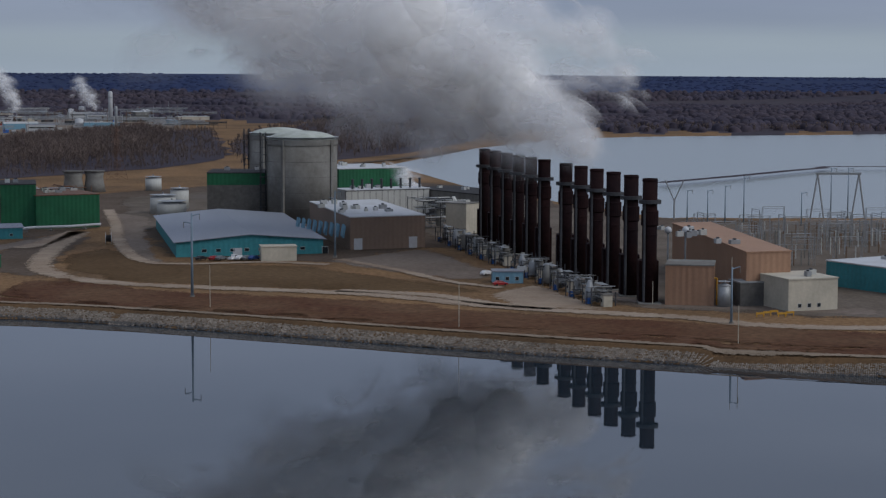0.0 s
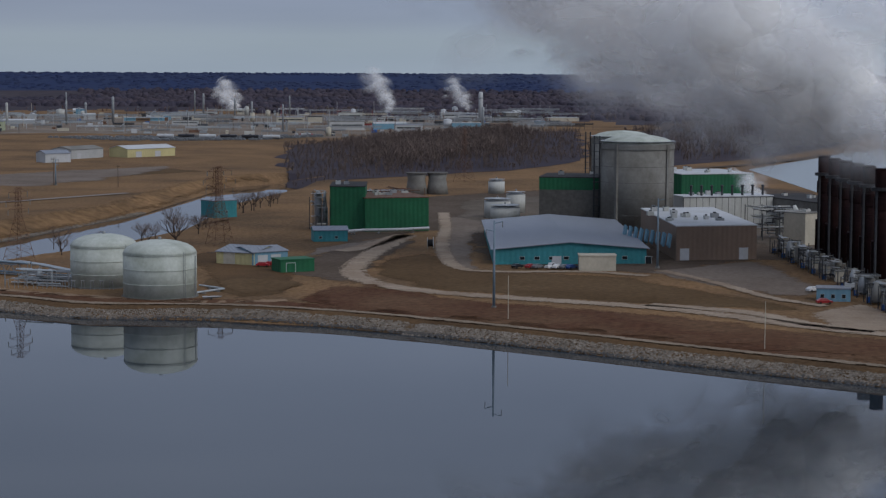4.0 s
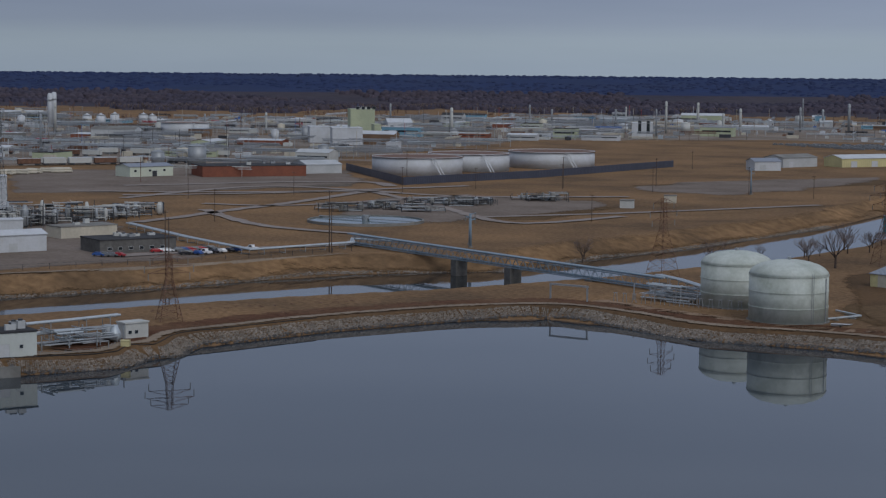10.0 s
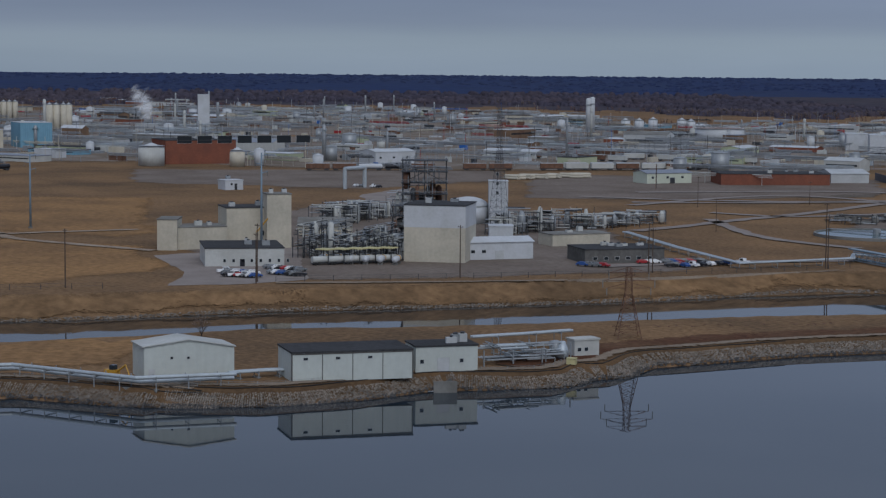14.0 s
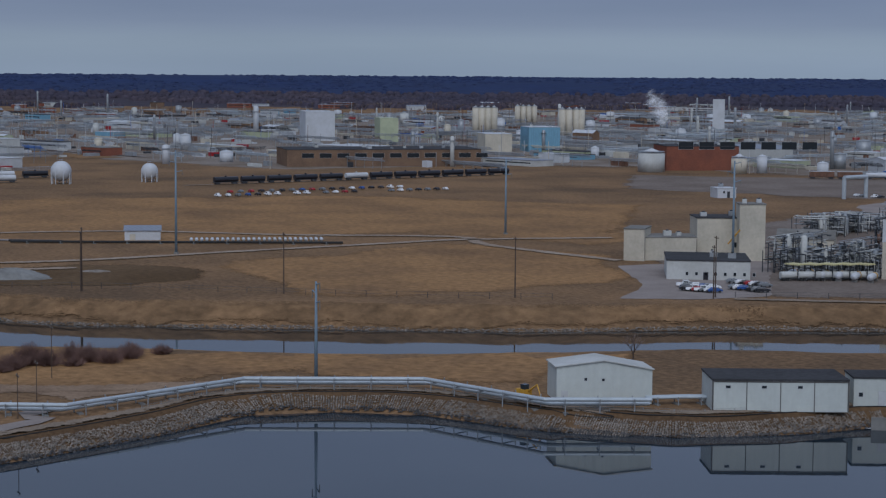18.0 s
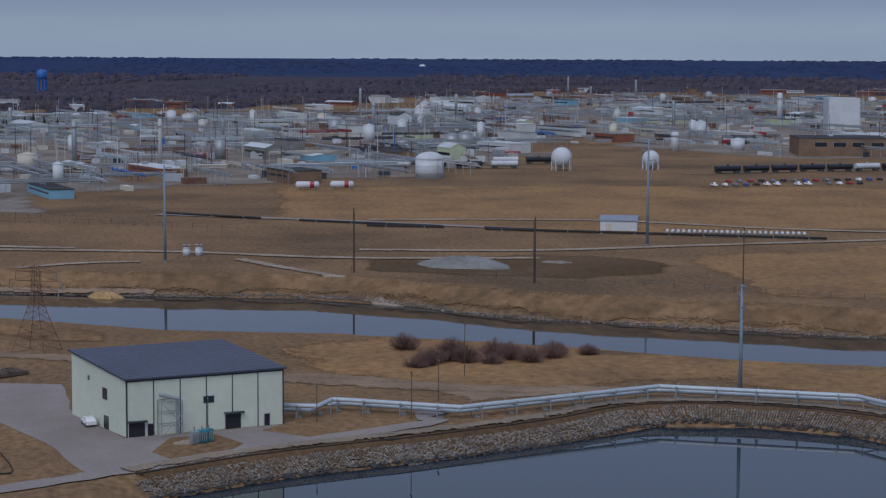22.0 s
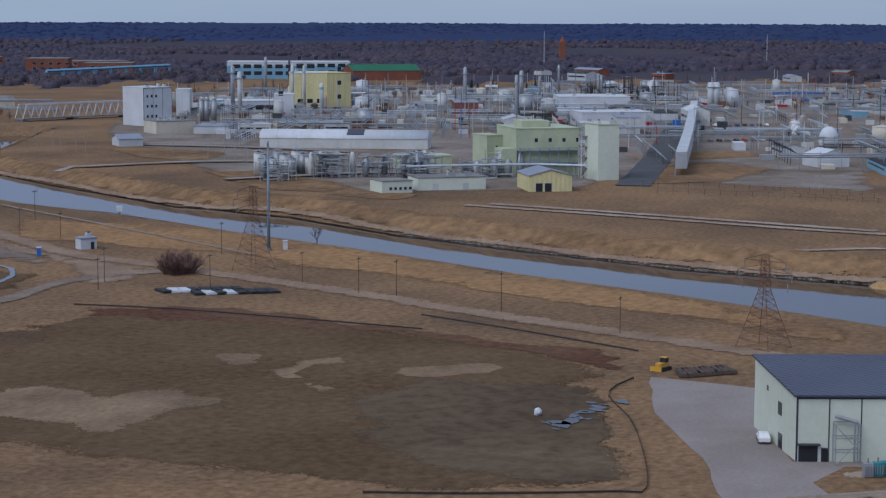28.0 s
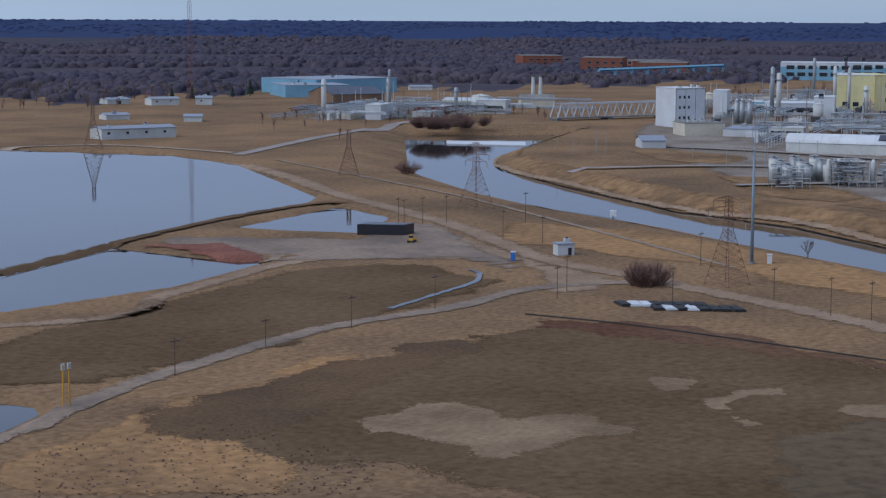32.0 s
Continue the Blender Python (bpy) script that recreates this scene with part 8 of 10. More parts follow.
# roads and yards north of the bridge
for pts, w in (([(-697.4, 851.4), (-674.5, 894.5), (-650.5, 939.8), (-614.8, 967.4), (-580.3, 941.1)], 9), ([(-521.4, 673.7), (-526.4, 707.6), (-536.4, 753.6), (-548.5, 823.9), (-570.2, 905.8)], 7), ([(-643.7, 794.1), (-622.4, 820.9), (-598.7, 855.3), (-572.2, 898.4), (-504.2, 904.3), (-440.0, 958.1)], 7), ([(-570.2, 905.8), (-481.6, 839.4), (-396.8, 774.5), (-378.4, 843.5)], 6), ([(-546.7, 746.1), (-474.0, 697.1), (-418.7, 689.2)], 6), ([(-690.2, 802.1), (-642.1, 829.1), (-591.4, 881.5), (-551.9, 985.0)], 8), ([(-573.6, 775.8), (-534.8, 791.4), (-519.7, 857.5), (-509.1, 921.4)], 6)):
    ribbon("service_road", pts, w, "paving", "pale worn service road between grass plots", lift=0.35, step=8, wobble=0.8)
drape("parking_yard", [(-710.8, 893.1), (-663.4, 972.1), (-627.8, 985.4), (-595.2, 929.7), (-630.4, 866.0), (-657.1, 833.9)], "yard", "pale gravel yard by the brick store", "yard", 0.25, step=10)
drape("foam_basin", [(-465.1, 814.7), (-481.0, 889.6), (-447.1, 899.5), (-399.7, 871.8), (-391.2, 793.8), (-418.8, 781.6)], "field", "dark settling basin with scum", "yard", 0.3, step=6)
low("yard_shed", "grey-green open shed in the works", (-751.0, 913.1), (-743.4, 942.4), 16, 6, 3, "palegreen", "roofgrey", "gable")

# paved yard and lot before the pale works block
drape("works_lot", [(-545.0, 459.9), (-488.5, 438.4), (-462.0, 415.6), (-451.4, 436.8), (-451.1, 460.2), (-542.8, 518.9)], "paving", "pale asphalt lot beside the works block", "yard", 0.28, step=5, edge=0.6)

# tanker loading bays before the coating plant
for k in range(5):
    p = Vector((-486.1, 492.0)).lerp(Vector((-478.8, 513.0)), k / 4)
    t = thing("loading_bay", "steel tanker loading bay with a yellow canopy", "loading bay", p.x, p.y, 0, 18, "loading bays")
    for x in (-2.2, 2.2):
        for y in (-1.6, 1.6):
            part("post", Geo().box(x - 0.12, y - 0.12, 0, x + 0.12, y + 0.12, 5.0), "darksteel", t)
    part("canopy", Geo().box(-2.8, -2.2, 5.0, 2.8, 2.2, 5.35), "yellow", t)
    part("gangway", Geo().box(-2.6, 2.2, 3.2, 2.6, 3.0, 3.35), "steel", t)
    t = thing("tank_trailer", "pale steel tank trailer under the loading bay", "trailer", p.x + 1.0, p.y - 2.0, 0, 80, "tank trailers")
    smooth(part("barrel", Geo().beam((-4, 0, 1.9), (4, 0, 1.9), 1.1, 14), "offwhite", t))
    part("chassis", Geo().box(-4.2, -0.9, 0.6, 4.2, 0.9, 0.8), "darksteel", t)
    for x in (-3, -1.8, 3):
        part("axle", Geo().beam((x, -1.1, 0.5), (x, 1.1, 0.5), 0.5, 10), "rubber", t)

# bare trees on the near river bank and muddy ground beside the domed tanks
for k, (x, y, h) in enumerate(((-227.6, 696.9, 9), (-230.5, 738.8, 11), (-231.8, 766.2, 8), (-232.6, 777.4, 8), (-243.3, 862.7, 9), (-244.0, 877.1, 9), (-243.4, 889.0, 9), (-242.9, 901.1, 8), (-243.2, 917.0, 8), (-258.0, 680.7, 6), (-247.4, 700.6, 6))):
    bare_tree(x, y, h, 700 + k, -0.3, "leafless rounded tree on the river bank", "bank trees", 0.7)
drape("muddy_ground", [(-204.8, 664.2), (-199.5, 685.6), (-171.5, 657.8), (-148.0, 621.5), (-133.9, 575.2), (-143.6, 561.6), (-160.7, 567.7)], "bank", "dark brown muddy ground beside the tanks", "ground", 0.2, step=5)
drape("coal_dust", [(-169.6, 590.0), (-162.4, 603.2), (-139.8, 597.2), (-137.5, 571.4), (-147.9, 555.9)], "field", "dark grey-brown dust spread on the ground", "ground", 0.3, step=4)

# ---- green plant and the works upstream ----
yard("works_yard", [(-699.0, -49.4), (-719.5, -16.5), (-753.7, 24.7), (-791.7, 17.0), (-768.4, 124.9), (-1578.9, 24.3), (-1676.3, -164.9), (-1743.6, -512.5), (-1438.1, -558.4), (-989.0, -343.3), (-777.3, -172.3)], "works", "grey-brown yards of the chemical works", 12, 0.08)
mint = building("mint_plant", "pale green process building with pipe galleries", (-796.8, -29.5), (-812.1, -6.7), 30, 19.5, "mint", "mint", units=6, windows=[(8 + 6 * k, 14, 1.4, 1.6) for k in range(4)])
building("mint_plant", "narrow pale green tower", (-808.7, -46.2), (-814.0, -40.9), 14, 15.6, "mint", "mint", windows=[(4, 10, 1, 1.4)])
for z in (5.2, 10.4):
    part("gallery", Geo().box(0.5, -2.2, z, 27.0, -0.2, z + 0.3), "bluesteel", mint)
    part("gallery_rail", Geo().beam((0.5, -2.2, z + 1.3), (27.0, -2.2, z + 1.3), 0.08).beam((0.5, -2.2, z + 0.8), (27.0, -2.2, z + 0.8), 0.06), "bluesteel", mint)
for k in range(7):
    part("gallery_post", Geo().box(1.0 + 4.2 * k, -2.2, 0, 1.3 + 4.2 * k, -1.9, 11.8), "bluesteel", mint)
part("penthouse", Geo().box(4, 6, 19.8, 16, 18, 22.6), "mint", mint)
part("lower_wing", Geo().box(-6.5, -1.5, 0, -0.2, 10, 11.5), "mint", mint)
pipe_line("yard_pipes", "pale pipes on tall trestles before the green plant", [(-754.4, -61.7), (-772.0, -38.0), (-785.0, -16.0), (-786.0, 4.0)], 0.35, 6.2, "pipe", 9, (-1.2, 0.0, 1.2))
building("mint_stair_tower", "tall pale green stair tower", (-788.2, 8.0), (-793.9, 15.2), 14, 22.4, "palegreen", "mint", units=2)
for k in range(4):
    z0 = 17.4 * k / 4
    t = thing("steel_storey", "open storey of a cross-braced steel tower", "steel frame", -796.1, -1.3, z0, toward((-796.1, -1.3), (-798.9, 5.6))[1], "open steel tower")
    w, hh = toward((-796.1, -1.3), (-798.9, 5.6))[0], 17.4 / 4
    for x in (0, w / 2, w):
        for y in (0, 9):
            part("column", Geo().box(x - 0.2, y - 0.2, 0, x + 0.2, y + 0.2, hh), "offwhite", t)
    part("floor_slab", Geo().box(-0.2, -0.2, hh - 0.3, w + 0.2, 9.2, hh), "concrete", t)
    part("brace", Geo().beam((0, 0, 0), (w / 2, 0, hh), 0.16).beam((w / 2, 0, hh), (w, 0, 0), 0.16), "offwhite", t)
building("mint_shed", "pale yellow-green gabled shed with two dark doors", (-730.0, -2.7), (-738.2, 11.6), 22, 6.0, "yellow", "roofgrey", "cross", rise=2.2, doors=[(2.5, 2.6, 3.2, "carblack"), (6, 2.6, 3.2, "carblack")])
building("mint_low_block", "low pale green building", (-718.8, -43.4), (-735.2, -21.8), 14, 4.7, "palegreen", "concrete", units=3, doors=[(6, 2, 2.4, "grey"), (18, 2, 2.4, "grey")])
building("mint_low_block", "low pale green lean-to", (-702.9, -51.8), (-711.5, -42.9), 12, 4.4, "palegreen", "concrete", windows=[(3 + 2 * k, 1.2, 1, 1) for k in range(5)])
building("mint_boxes", "yellow-green steel process boxes", (-806.5, -83.6), (-820.2, -66.1), 14, 5.8, "mint", "mint", units=4)
for k in range(10):
    rnd = random.Random(600 + k)
    p = Vector((-734.3, -112.0)).lerp(Vector((-779.8, -27.2)), k / 10) + Vector((rnd.uniform(-20, 5), rnd.uniform(-10, 10)))
    tangle("process_rack", "grey and yellow pipe rack of the works", (p.x, p.y), (p.x - 8, p.y + 12), 12, rnd.uniform(7, 12), 22, 610 + k, ("steel", "offwhite", "steel"))
for k in range(9):
    p = Vector((-759.1, -123.1)).lerp(Vector((-777.3, -108.6)), k / 8)
    cone_tank("steel_vessel", "upright steel vessel in the works", p.x, p.y - 6 * (k % 3), 2.0, 7 + k % 3, 0.8, "steel" if k % 2 else "offwhite", "vessels", 16)
def arched_hall(name, label, a, b, depth, h, rise):
    """A long vaulted hall: straight sides under a rounded roof."""
    length, turn = toward(a, b)
    t = thing(name, label, "building", a[0], a[1], 0, turn)
    part("wall", Geo().box(0, 0, 0, length, depth, h), "offwhite", t)
    n = 12
    ring = [(depth / 2 - (depth / 2 + 0.3) * math.cos(math.pi * k / n), h + rise * math.sin(math.pi * k / n)) for k in range(n + 1)]
    g = Geo()
    g.add([(x, y, z) for x in (-0.2, length + 0.2) for y, z in ring], [(k, k + 1, n + 2 + k, n + 1 + k) for k in range(n)] + [tuple(range(n + 1))[::-1], tuple(range(n + 1, 2 * n + 2))])
    smooth(part("vault", g, "white", t))
    for k in range(1, 10):
        x = length * k / 10
        part("rib", Geo().add([(x + d, y, z + 0.06) for d in (-0.12, 0.12) for y, z in ring], [(i, i + 1, n + 2 + i, n + 1 + i) for i in range(n)]), "grey", t)
    return t, length


t, run = arched_hall("arched_store", "long white vaulted store with a dark roof patch", (-911.5, -201.1), (-931.9, -119.0), 16, 5.0, 4.2)
part("roof_patch", Geo().add([(run * 0.52, 0.4, 7.4), (run * 0.62, 0.4, 7.4), (run * 0.62, 5.0, 9.5), (run * 0.52, 5.0, 9.5), (run * 0.52, 0.4, 7.0), (run * 0.62, 0.4, 7.0), (run * 0.62, 5.0, 9.0), (run * 0.52, 5.0, 9.0)], [(0, 1, 2, 3), (7, 6, 5, 4), (0, 4, 5, 1), (1, 5, 6, 2), (2, 6, 7, 3), (3, 7, 4, 0)]), "navy", t)
building("yellow_works", "tall pale yellow works building", (-1308.3, -366.1), (-1319.3, -340.6), 50, 24.4, "yellow", "white", units=3, windows=[(6 + 12 * k, 34, 3, 3) for k in range(2)] + [(6 + 7 * k, 3, 4, 3) for k in range(3)])
building("yellow_works", "pale yellow stair wing of the works", (-1319.3, -340.6), (-1334.0, -328.6), 40, 24.5, "yellow", "yellow", ribs=4, trim="digger", windows=[(8, 10 * k + 6, 3, 3) for k in range(4)])
building("white_works", "white stepped process building with galleries", (-1054.5, -345.1), (-1071.5, -335.3), 24, 22.8, "white", "white", units=3, ribs=3, windows=[(2 + 3 * k, 5 + 6 * j, 1.2, 1.6) for k in range(3) for j in range(3)])
building("white_works", "white square plant block", (-1171.5, -385.4), (-1175.0, -377.2), 20, 17.1, "white", "white")
building("white_works", "white plant block with openings", (-1177.4, -317.2), (-1182.5, -305.4), 24, 14.7, "white", "white", windows=[(3, 14, 3, 3)])
building("white_works", "low white hall with open bays", (-1219.9, -366.6), (-1237.4, -345.2), 30, 7.7, "white", "white", windows=[(8 + 7 * k, 2, 5, 3) for k in range(4)])
for k, (x, y) in enumerate(((-1073.3, -362.1), (-1074.5, -359.2), (-1117.2, -338.9), (-1118.4, -336.0), (-1120.2, -331.8))):
    cone_tank("works_silo", "grey upright process silo", x, y, 1.7, 18.9 * (1 if k < 2 else 0.7), 2, "steel", "works silos", 16)
building("cream_works", "low cream works building", (-989.5, -301.6), (-1007.0, -286.4), 20, 6.9, "cream", "concrete", units=5)
building("grey_barn", "grey gabled barn in the yard", (-892.2, -270.1), (-900.4, -261.1), 16, 3.7, "grey", "roofgrey", "gable", rise=2)
t = thing("conveyor_wall", "long pale translucent conveyor gallery", "conveyor", -822.0, 33.2)
o = Vector((-822.0, 33.2))
pts = [Vector(q) - o for q in ((-821.6, 32.1), (-960.5, 3.4), (-1119.4, -30.4), (-1305.7, -70.4))]
for p, q in zip(pts, pts[1:]):
    part("gallery", Geo().add([(p.x, p.y, 3), (q.x, q.y, 3), (q.x, q.y, 10), (p.x, p.y, 10), (p.x - 4, p.y + 4, 3), (q.x - 4, q.y + 4, 3), (q.x - 4, q.y + 4, 10), (p.x - 4, p.y + 4, 10)], [(0, 1, 2, 3), (7, 6, 5, 4), (3, 2, 6, 7), (1, 5, 6, 2), (4, 0, 3, 7), (0, 4, 5, 1)]), "grey", t)
    part("trestle", Geo().beam((p.x, p.y, 0), (p.x, p.y, 3), 0.3).beam((q.x, q.y, 0), (q.x, q.y, 3), 0.3), "steel", t)
ribbon("works_road", [(-768.2, 27.7), (-901.4, 4.2), (-1090.4, -32.2), (-1303.9, -74.7)], 14, "asphalt", "grey works road up to the silos", lift=0.3, step=10)
building("tank_house", "white tent-shaped tank house", (-889.4, 80.3), (-897.9, 92.9), 16, 4.7, "white", "white", "cross", rise=3)
domed_tank("pale_tank", "pale round-topped steel tank", -1020.7, 64.9, 4.9, 4.9, 6, "white", rungs=False)
building("white_hall", "long white works hall", (-1307.3, -162.3), (-1326.5, -117.4), 40, 10.8, "white", "white", units=3)
building("white_hall", "wide white works hall", (-1150.3, -101.6), (-1172.6, -63.7), 30, 8.5, "white", "white", units=3)
for k in range(6):
    p = Vector((-1561.7, -223.4)).lerp(Vector((-1522.8, -154.3)), k / 5)
    tangle("cracker_tower", "dark steel distillation structure", (p.x, p.y), (p.x + 6, p.y + 10), 12, 19.4 * (0.6 + 0.4 * (k % 2)), 16, 640 + k, ("darksteel", "steel", "darksteel"))

# ---- town and far landmarks ----
for a, b, h, lab in (((-1889.9, -952.5), (-1909.7, -910.5), 17.5, "long red brick building with pale bands"), ((-1917.1, -894.8), (-1940.2, -845.8), 12.5, "long red brick building before the woods"), ((-2030.8, -1128.3), (-2066.3, -1093.5), 14.6, "red brick building with a green roof"), ((-2007.2, -955.5), (-2050.5, -912.3), 11.8, "low red brick building")):
    building("brick_building", lab, a, b, 50, h, "brick", "concrete", windows=[(8 + 9 * k, h * 0.3 + h * 0.32 * j, 4, h * 0.14) for k in range(6) for j in range(2)], group="brick buildings")
for a, b, h in (((-1846.7, -682.8), (-1873.3, -625.3), 17.6), ((-1907.8, -637.8), (-1934.4, -580.6), 16.7)):
    building("glass_offices", "teal-glazed office building with white bands", a, b, 50, h, "blue", "white", band=("white", 4), windows=[(6 + 11 * k, 4 + 7 * j, 8, 4) for k in range(8) for j in range(2)], group="glass offices")
building("green_roof_hall", "low hall with a dark green roof", (-1853.3, -543.5), (-1898.5, -486.7), 40, 9.8, "brick", "green", "gable", rise=6)
building("blue_factory", "large pale blue metal factory", (-1203.1, -782.2), (-1245.4, -751.2), 60, 9.3, "blue", "roofgrey", units=3)
building("blue_factory", "raised pale blue factory wing", (-1259.3, -798.5), (-1347.8, -785.7), 70, 11.9, "blue", "roofgrey", units=2)
building("pink_hall", "pale pink hall with a dark blue roof", (-1155.3, -693.7), (-1195.2, -676.6), 40, 6.2, "brownbrick", "navy", "gable", rise=5)
for a, b, h, lab in (((-763.1, -517.9), (-804.5, -505.0), 5.3, "low white building with grey annexes"), ((-892.0, -652.1), (-905.9, -645.8), 2.8, "small white metal shed"), ((-1042.7, -766.7), (-1062.1, -757.9), 4.4, "white metal site building"), ((-909.9, -603.6), (-917.1, -595.4), 3.1, "small cream metal shed"), ((-1069.6, -749.5), (-1077.5, -740.8), 4.9, "small pale blue shed"), ((-1033.6, -802.2), (-1050.4, -796.5), 3.2, "low white metal shed"), ((-1383.7, -799.7), (-1397.1, -785.4), 2.9, "low white metal shed")):
    low("site_building", lab, a, b, 14, h, int(h * 100), "offwhite", "roofgrey", "gable", "site buildings", 1.2)
building("boiler_house", "pale boiler house with two chimneys", (-1185.7, -545.9), (-1201.8, -528.0), 16, 6.3, "cream", "concrete", "gable", rise=3)
for px, py in ((-1233.1, -568.2), (-1236.7, -564.2)):
    t = thing("chimney", "slim pale chimney of the boiler house", "chimney", px, py, 0, 0, "boiler chimneys")
    part("shaft", Geo().beam((0, 0, 0), (0, 0, 21.3), 1.6, 12, 1.2), "offwhite", t)
    part("cap", Geo().cyl(0, 0, 20.5, 21.8, 1.5, 12), "concrete_dark", t)
TB0, TB1 = (-1069.4, -440.7), (-1148.9, -409.7)
L, turn = toward(TB0, TB1)
t = thing("truss_bridge", "white steel truss bridge over the river", "bridge", TB0[0], TB0[1], 0, turn)
part("deck", Geo().box(0, -4, 1.2, L, 4, 2.0), "concrete", t)
for y in (-4, 4):
    part("top_chord", Geo().box(L * 0.03, y - 0.4, 10.0, L * 0.97, y + 0.4, 10.8), "white", t)
    for k in range(14):
        part("diagonal", Geo().beam((L * k / 14, y, 2), (L * (k + 0.5) / 14, y, 10.4), 0.35).beam((L * (k + 0.5) / 14, y, 10.4), (L * (k + 1) / 14, y, 2), 0.35), "white", t)
for u in (0.02, 0.48, 0.98):
    part("pier", Geo().box(L * u - 2, -4, -8, L * u + 2, 4, 1.2), "concrete_dark", t)
t = thing("blue_viaduct", "long pale blue road viaduct near the town", "bridge", -1745.6, -836.4)
o = Vector((-1745.6, -836.4))
q = Vector((-1934.8, -796.5)) - o
part("deck", Geo().beam((0, 0, 9), (q.x, q.y, 11), 1.6), "blue", t)
for k in range(9):
    part("pier", Geo().box(q.x * k / 8 - 1.2, q.y * k / 8 - 1.2, 0, q.x * k / 8 + 1.2, q.y * k / 8 + 1.2, 9), "blue", t)
solo("weir", Geo().add([(*p, z) for z in (-4.95, -4.4) for p in ((-910.0, -404.4), (-926.3, -363.4), (-950.6, -380.1), (-930.0, -419.4))], [(0, 1, 5, 4), (4, 5, 6, 7), (2, 3, 7, 6)]), "white", "white foaming weir across the river", "weir")
t = thing("water_tower", "bright blue fluted water tower over the woods", "water tower", -2865.2, -49.5)
wh, wr = 36.8, 7.6
smooth(part("tank", Geo().lathe(0, 0, [(wr * 0.86, wh * 0.62), (wr, wh * 0.7), (wr, wh * 0.9), (wr * 0.7, wh * 0.97), (0.3, wh)], 24), "deepblue", t))
for k in range(8):
    a = k * math.pi / 4
    part("leg", Geo().beam((wr * 0.85 * math.cos(a), wr * 0.85 * math.sin(a), 0), (wr * 0.85 * math.cos(a), wr * 0.85 * math.sin(a), wh * 0.63), wr * 0.12, 6), "deepblue", t)
for px, py, h, r in ((-4287.2, 675.0, 37.0, 8.7),):
    t = thing("water_tower", "white water tower with a bulbous tank", "water tower", px, py)
    smooth(part("tank", Geo().lathe(0, 0, [(r * 0.4, h * 0.55), (r, h * 0.7), (r, h * 0.85), (r * 0.6, h * 0.96), (0.3, h)], 20), "white", t))
    part("stem", Geo().cyl(0, 0, 0, h * 0.6, r * 0.45, 16), "white", t)
t = thing("steeple", "slim red brick bell tower above the trees", "tower", -2653.1, -558.0, 0, 30)
sh = 38.0
part("shaft", Geo().box(-4, -4, 0, 4, 4, sh * 0.78), "brick", t)
part("spire", Geo().lathe(0, 0, [(4.2, sh * 0.78), (0.3, sh)], 8), "brick", t)
lattice_tower(-1105.2, -789.4, 120, 4, 0, (), "brick", "tall red and white radio mast", "masts", panels=20)
for px, py, h in ((-2551.1, -553.4, 46), (-2785.2, -292.9, 40), (-757.4, 5144.5, 60), (-3915.8, 3482.4, 50)):
    pole(px, py, h, "slim distant radio mast over the woods", "steel", 0.8, 0, group="masts", name="radio_mast")

# ---- the rest of the works: blocks, tanks and pipes ----
REGIONS = (((-1314.4, 2220.1), (-871.5, 2500.3), (-367.9, 2712.4), (-259.6, 1984.3), (-426.3, 1732.1), (-721.0, 1768.8), (-904.3, 1554.5)), ((-1614.1, 1830.1), (-1432.8, 2023.0), (-1164.9, 2307.9), (-862.2, 1744.3), (-870.5, 1544.6), (-768.5, 1107.9), (-697.4, 851.4)), ((-2475.2, 1563.7), (-2425.9, 1939.2), (-1912.5, 1947.8), (-1338.0, 1567.6), (-823.3, 1048.6), (-900.1, 941.2), (-985.4, 822.0), (-1143.9, 790.8)), ((-2620.7, 465.3), (-2748.0, 806.0), (-2546.2, 1086.2), (-2466.8, 1747.9), (-1100.8, 875.3), (-1152.5, 661.7), (-1146.2, 541.1), (-1368.5, 440.3), (-1239.3, 303.5)),
           ((-1803.3, -355.8), (-1820.1, -87.8), (-1980.2, 178.0), (-2134.8, 524.9), (-1110.8, 367.4), (-982.5, 272.7), (-910.6, 162.0), (-847.5, 64.9), (-927.8, -2.9), (-917.8, -83.5)), ((-1346.5, -508.0), (-1614.5, -457.5), (-1636.2, -255.0), (-1206.1, -128.6), (-1003.3, -115.8), (-1031.1, -175.0), (-946.3, -253.8)), ((-1061.9, -648.9), (-1193.3, -561.9), (-1129.2, -516.9), (-1014.4, -522.5), (-963.0, -552.4)))
WALLS = ("offwhite", "white", "grey", "cream", "offwhite", "grey", "brownbrick", "mint", "concrete", "blue", "brick")
LABELS = {"offwhite": "off-white metal works building", "white": "white works building with a flat roof", "grey": "grey metal works shed", "cream": "cream metal works building", "brownbrick": "brown brick works building", "mint": "pale green works building", "concrete": "grey concrete works block", "blue": "pale blue works shed", "brick": "red brick works building"}
TAKEN = [(o.matrix_basis.translation.x, o.matrix_basis.translation.y) for o in scene.objects if o.parent is None and "category" in o and o["category"] in ("building", "tank", "hut")]


def pick(poly, rnd):
    xs, ys = [p[0] for p in poly], [p[1] for p in poly]
    while True:
        x, y = rnd.uniform(min(xs), max(xs)), rnd.uniform(min(ys), max(ys))
        if signed(list(poly), np.array([x]), np.array([y]))[0] < -8 and signed(RIVER, np.array([x]), np.array([y]))[0] > 45:
            return x, y


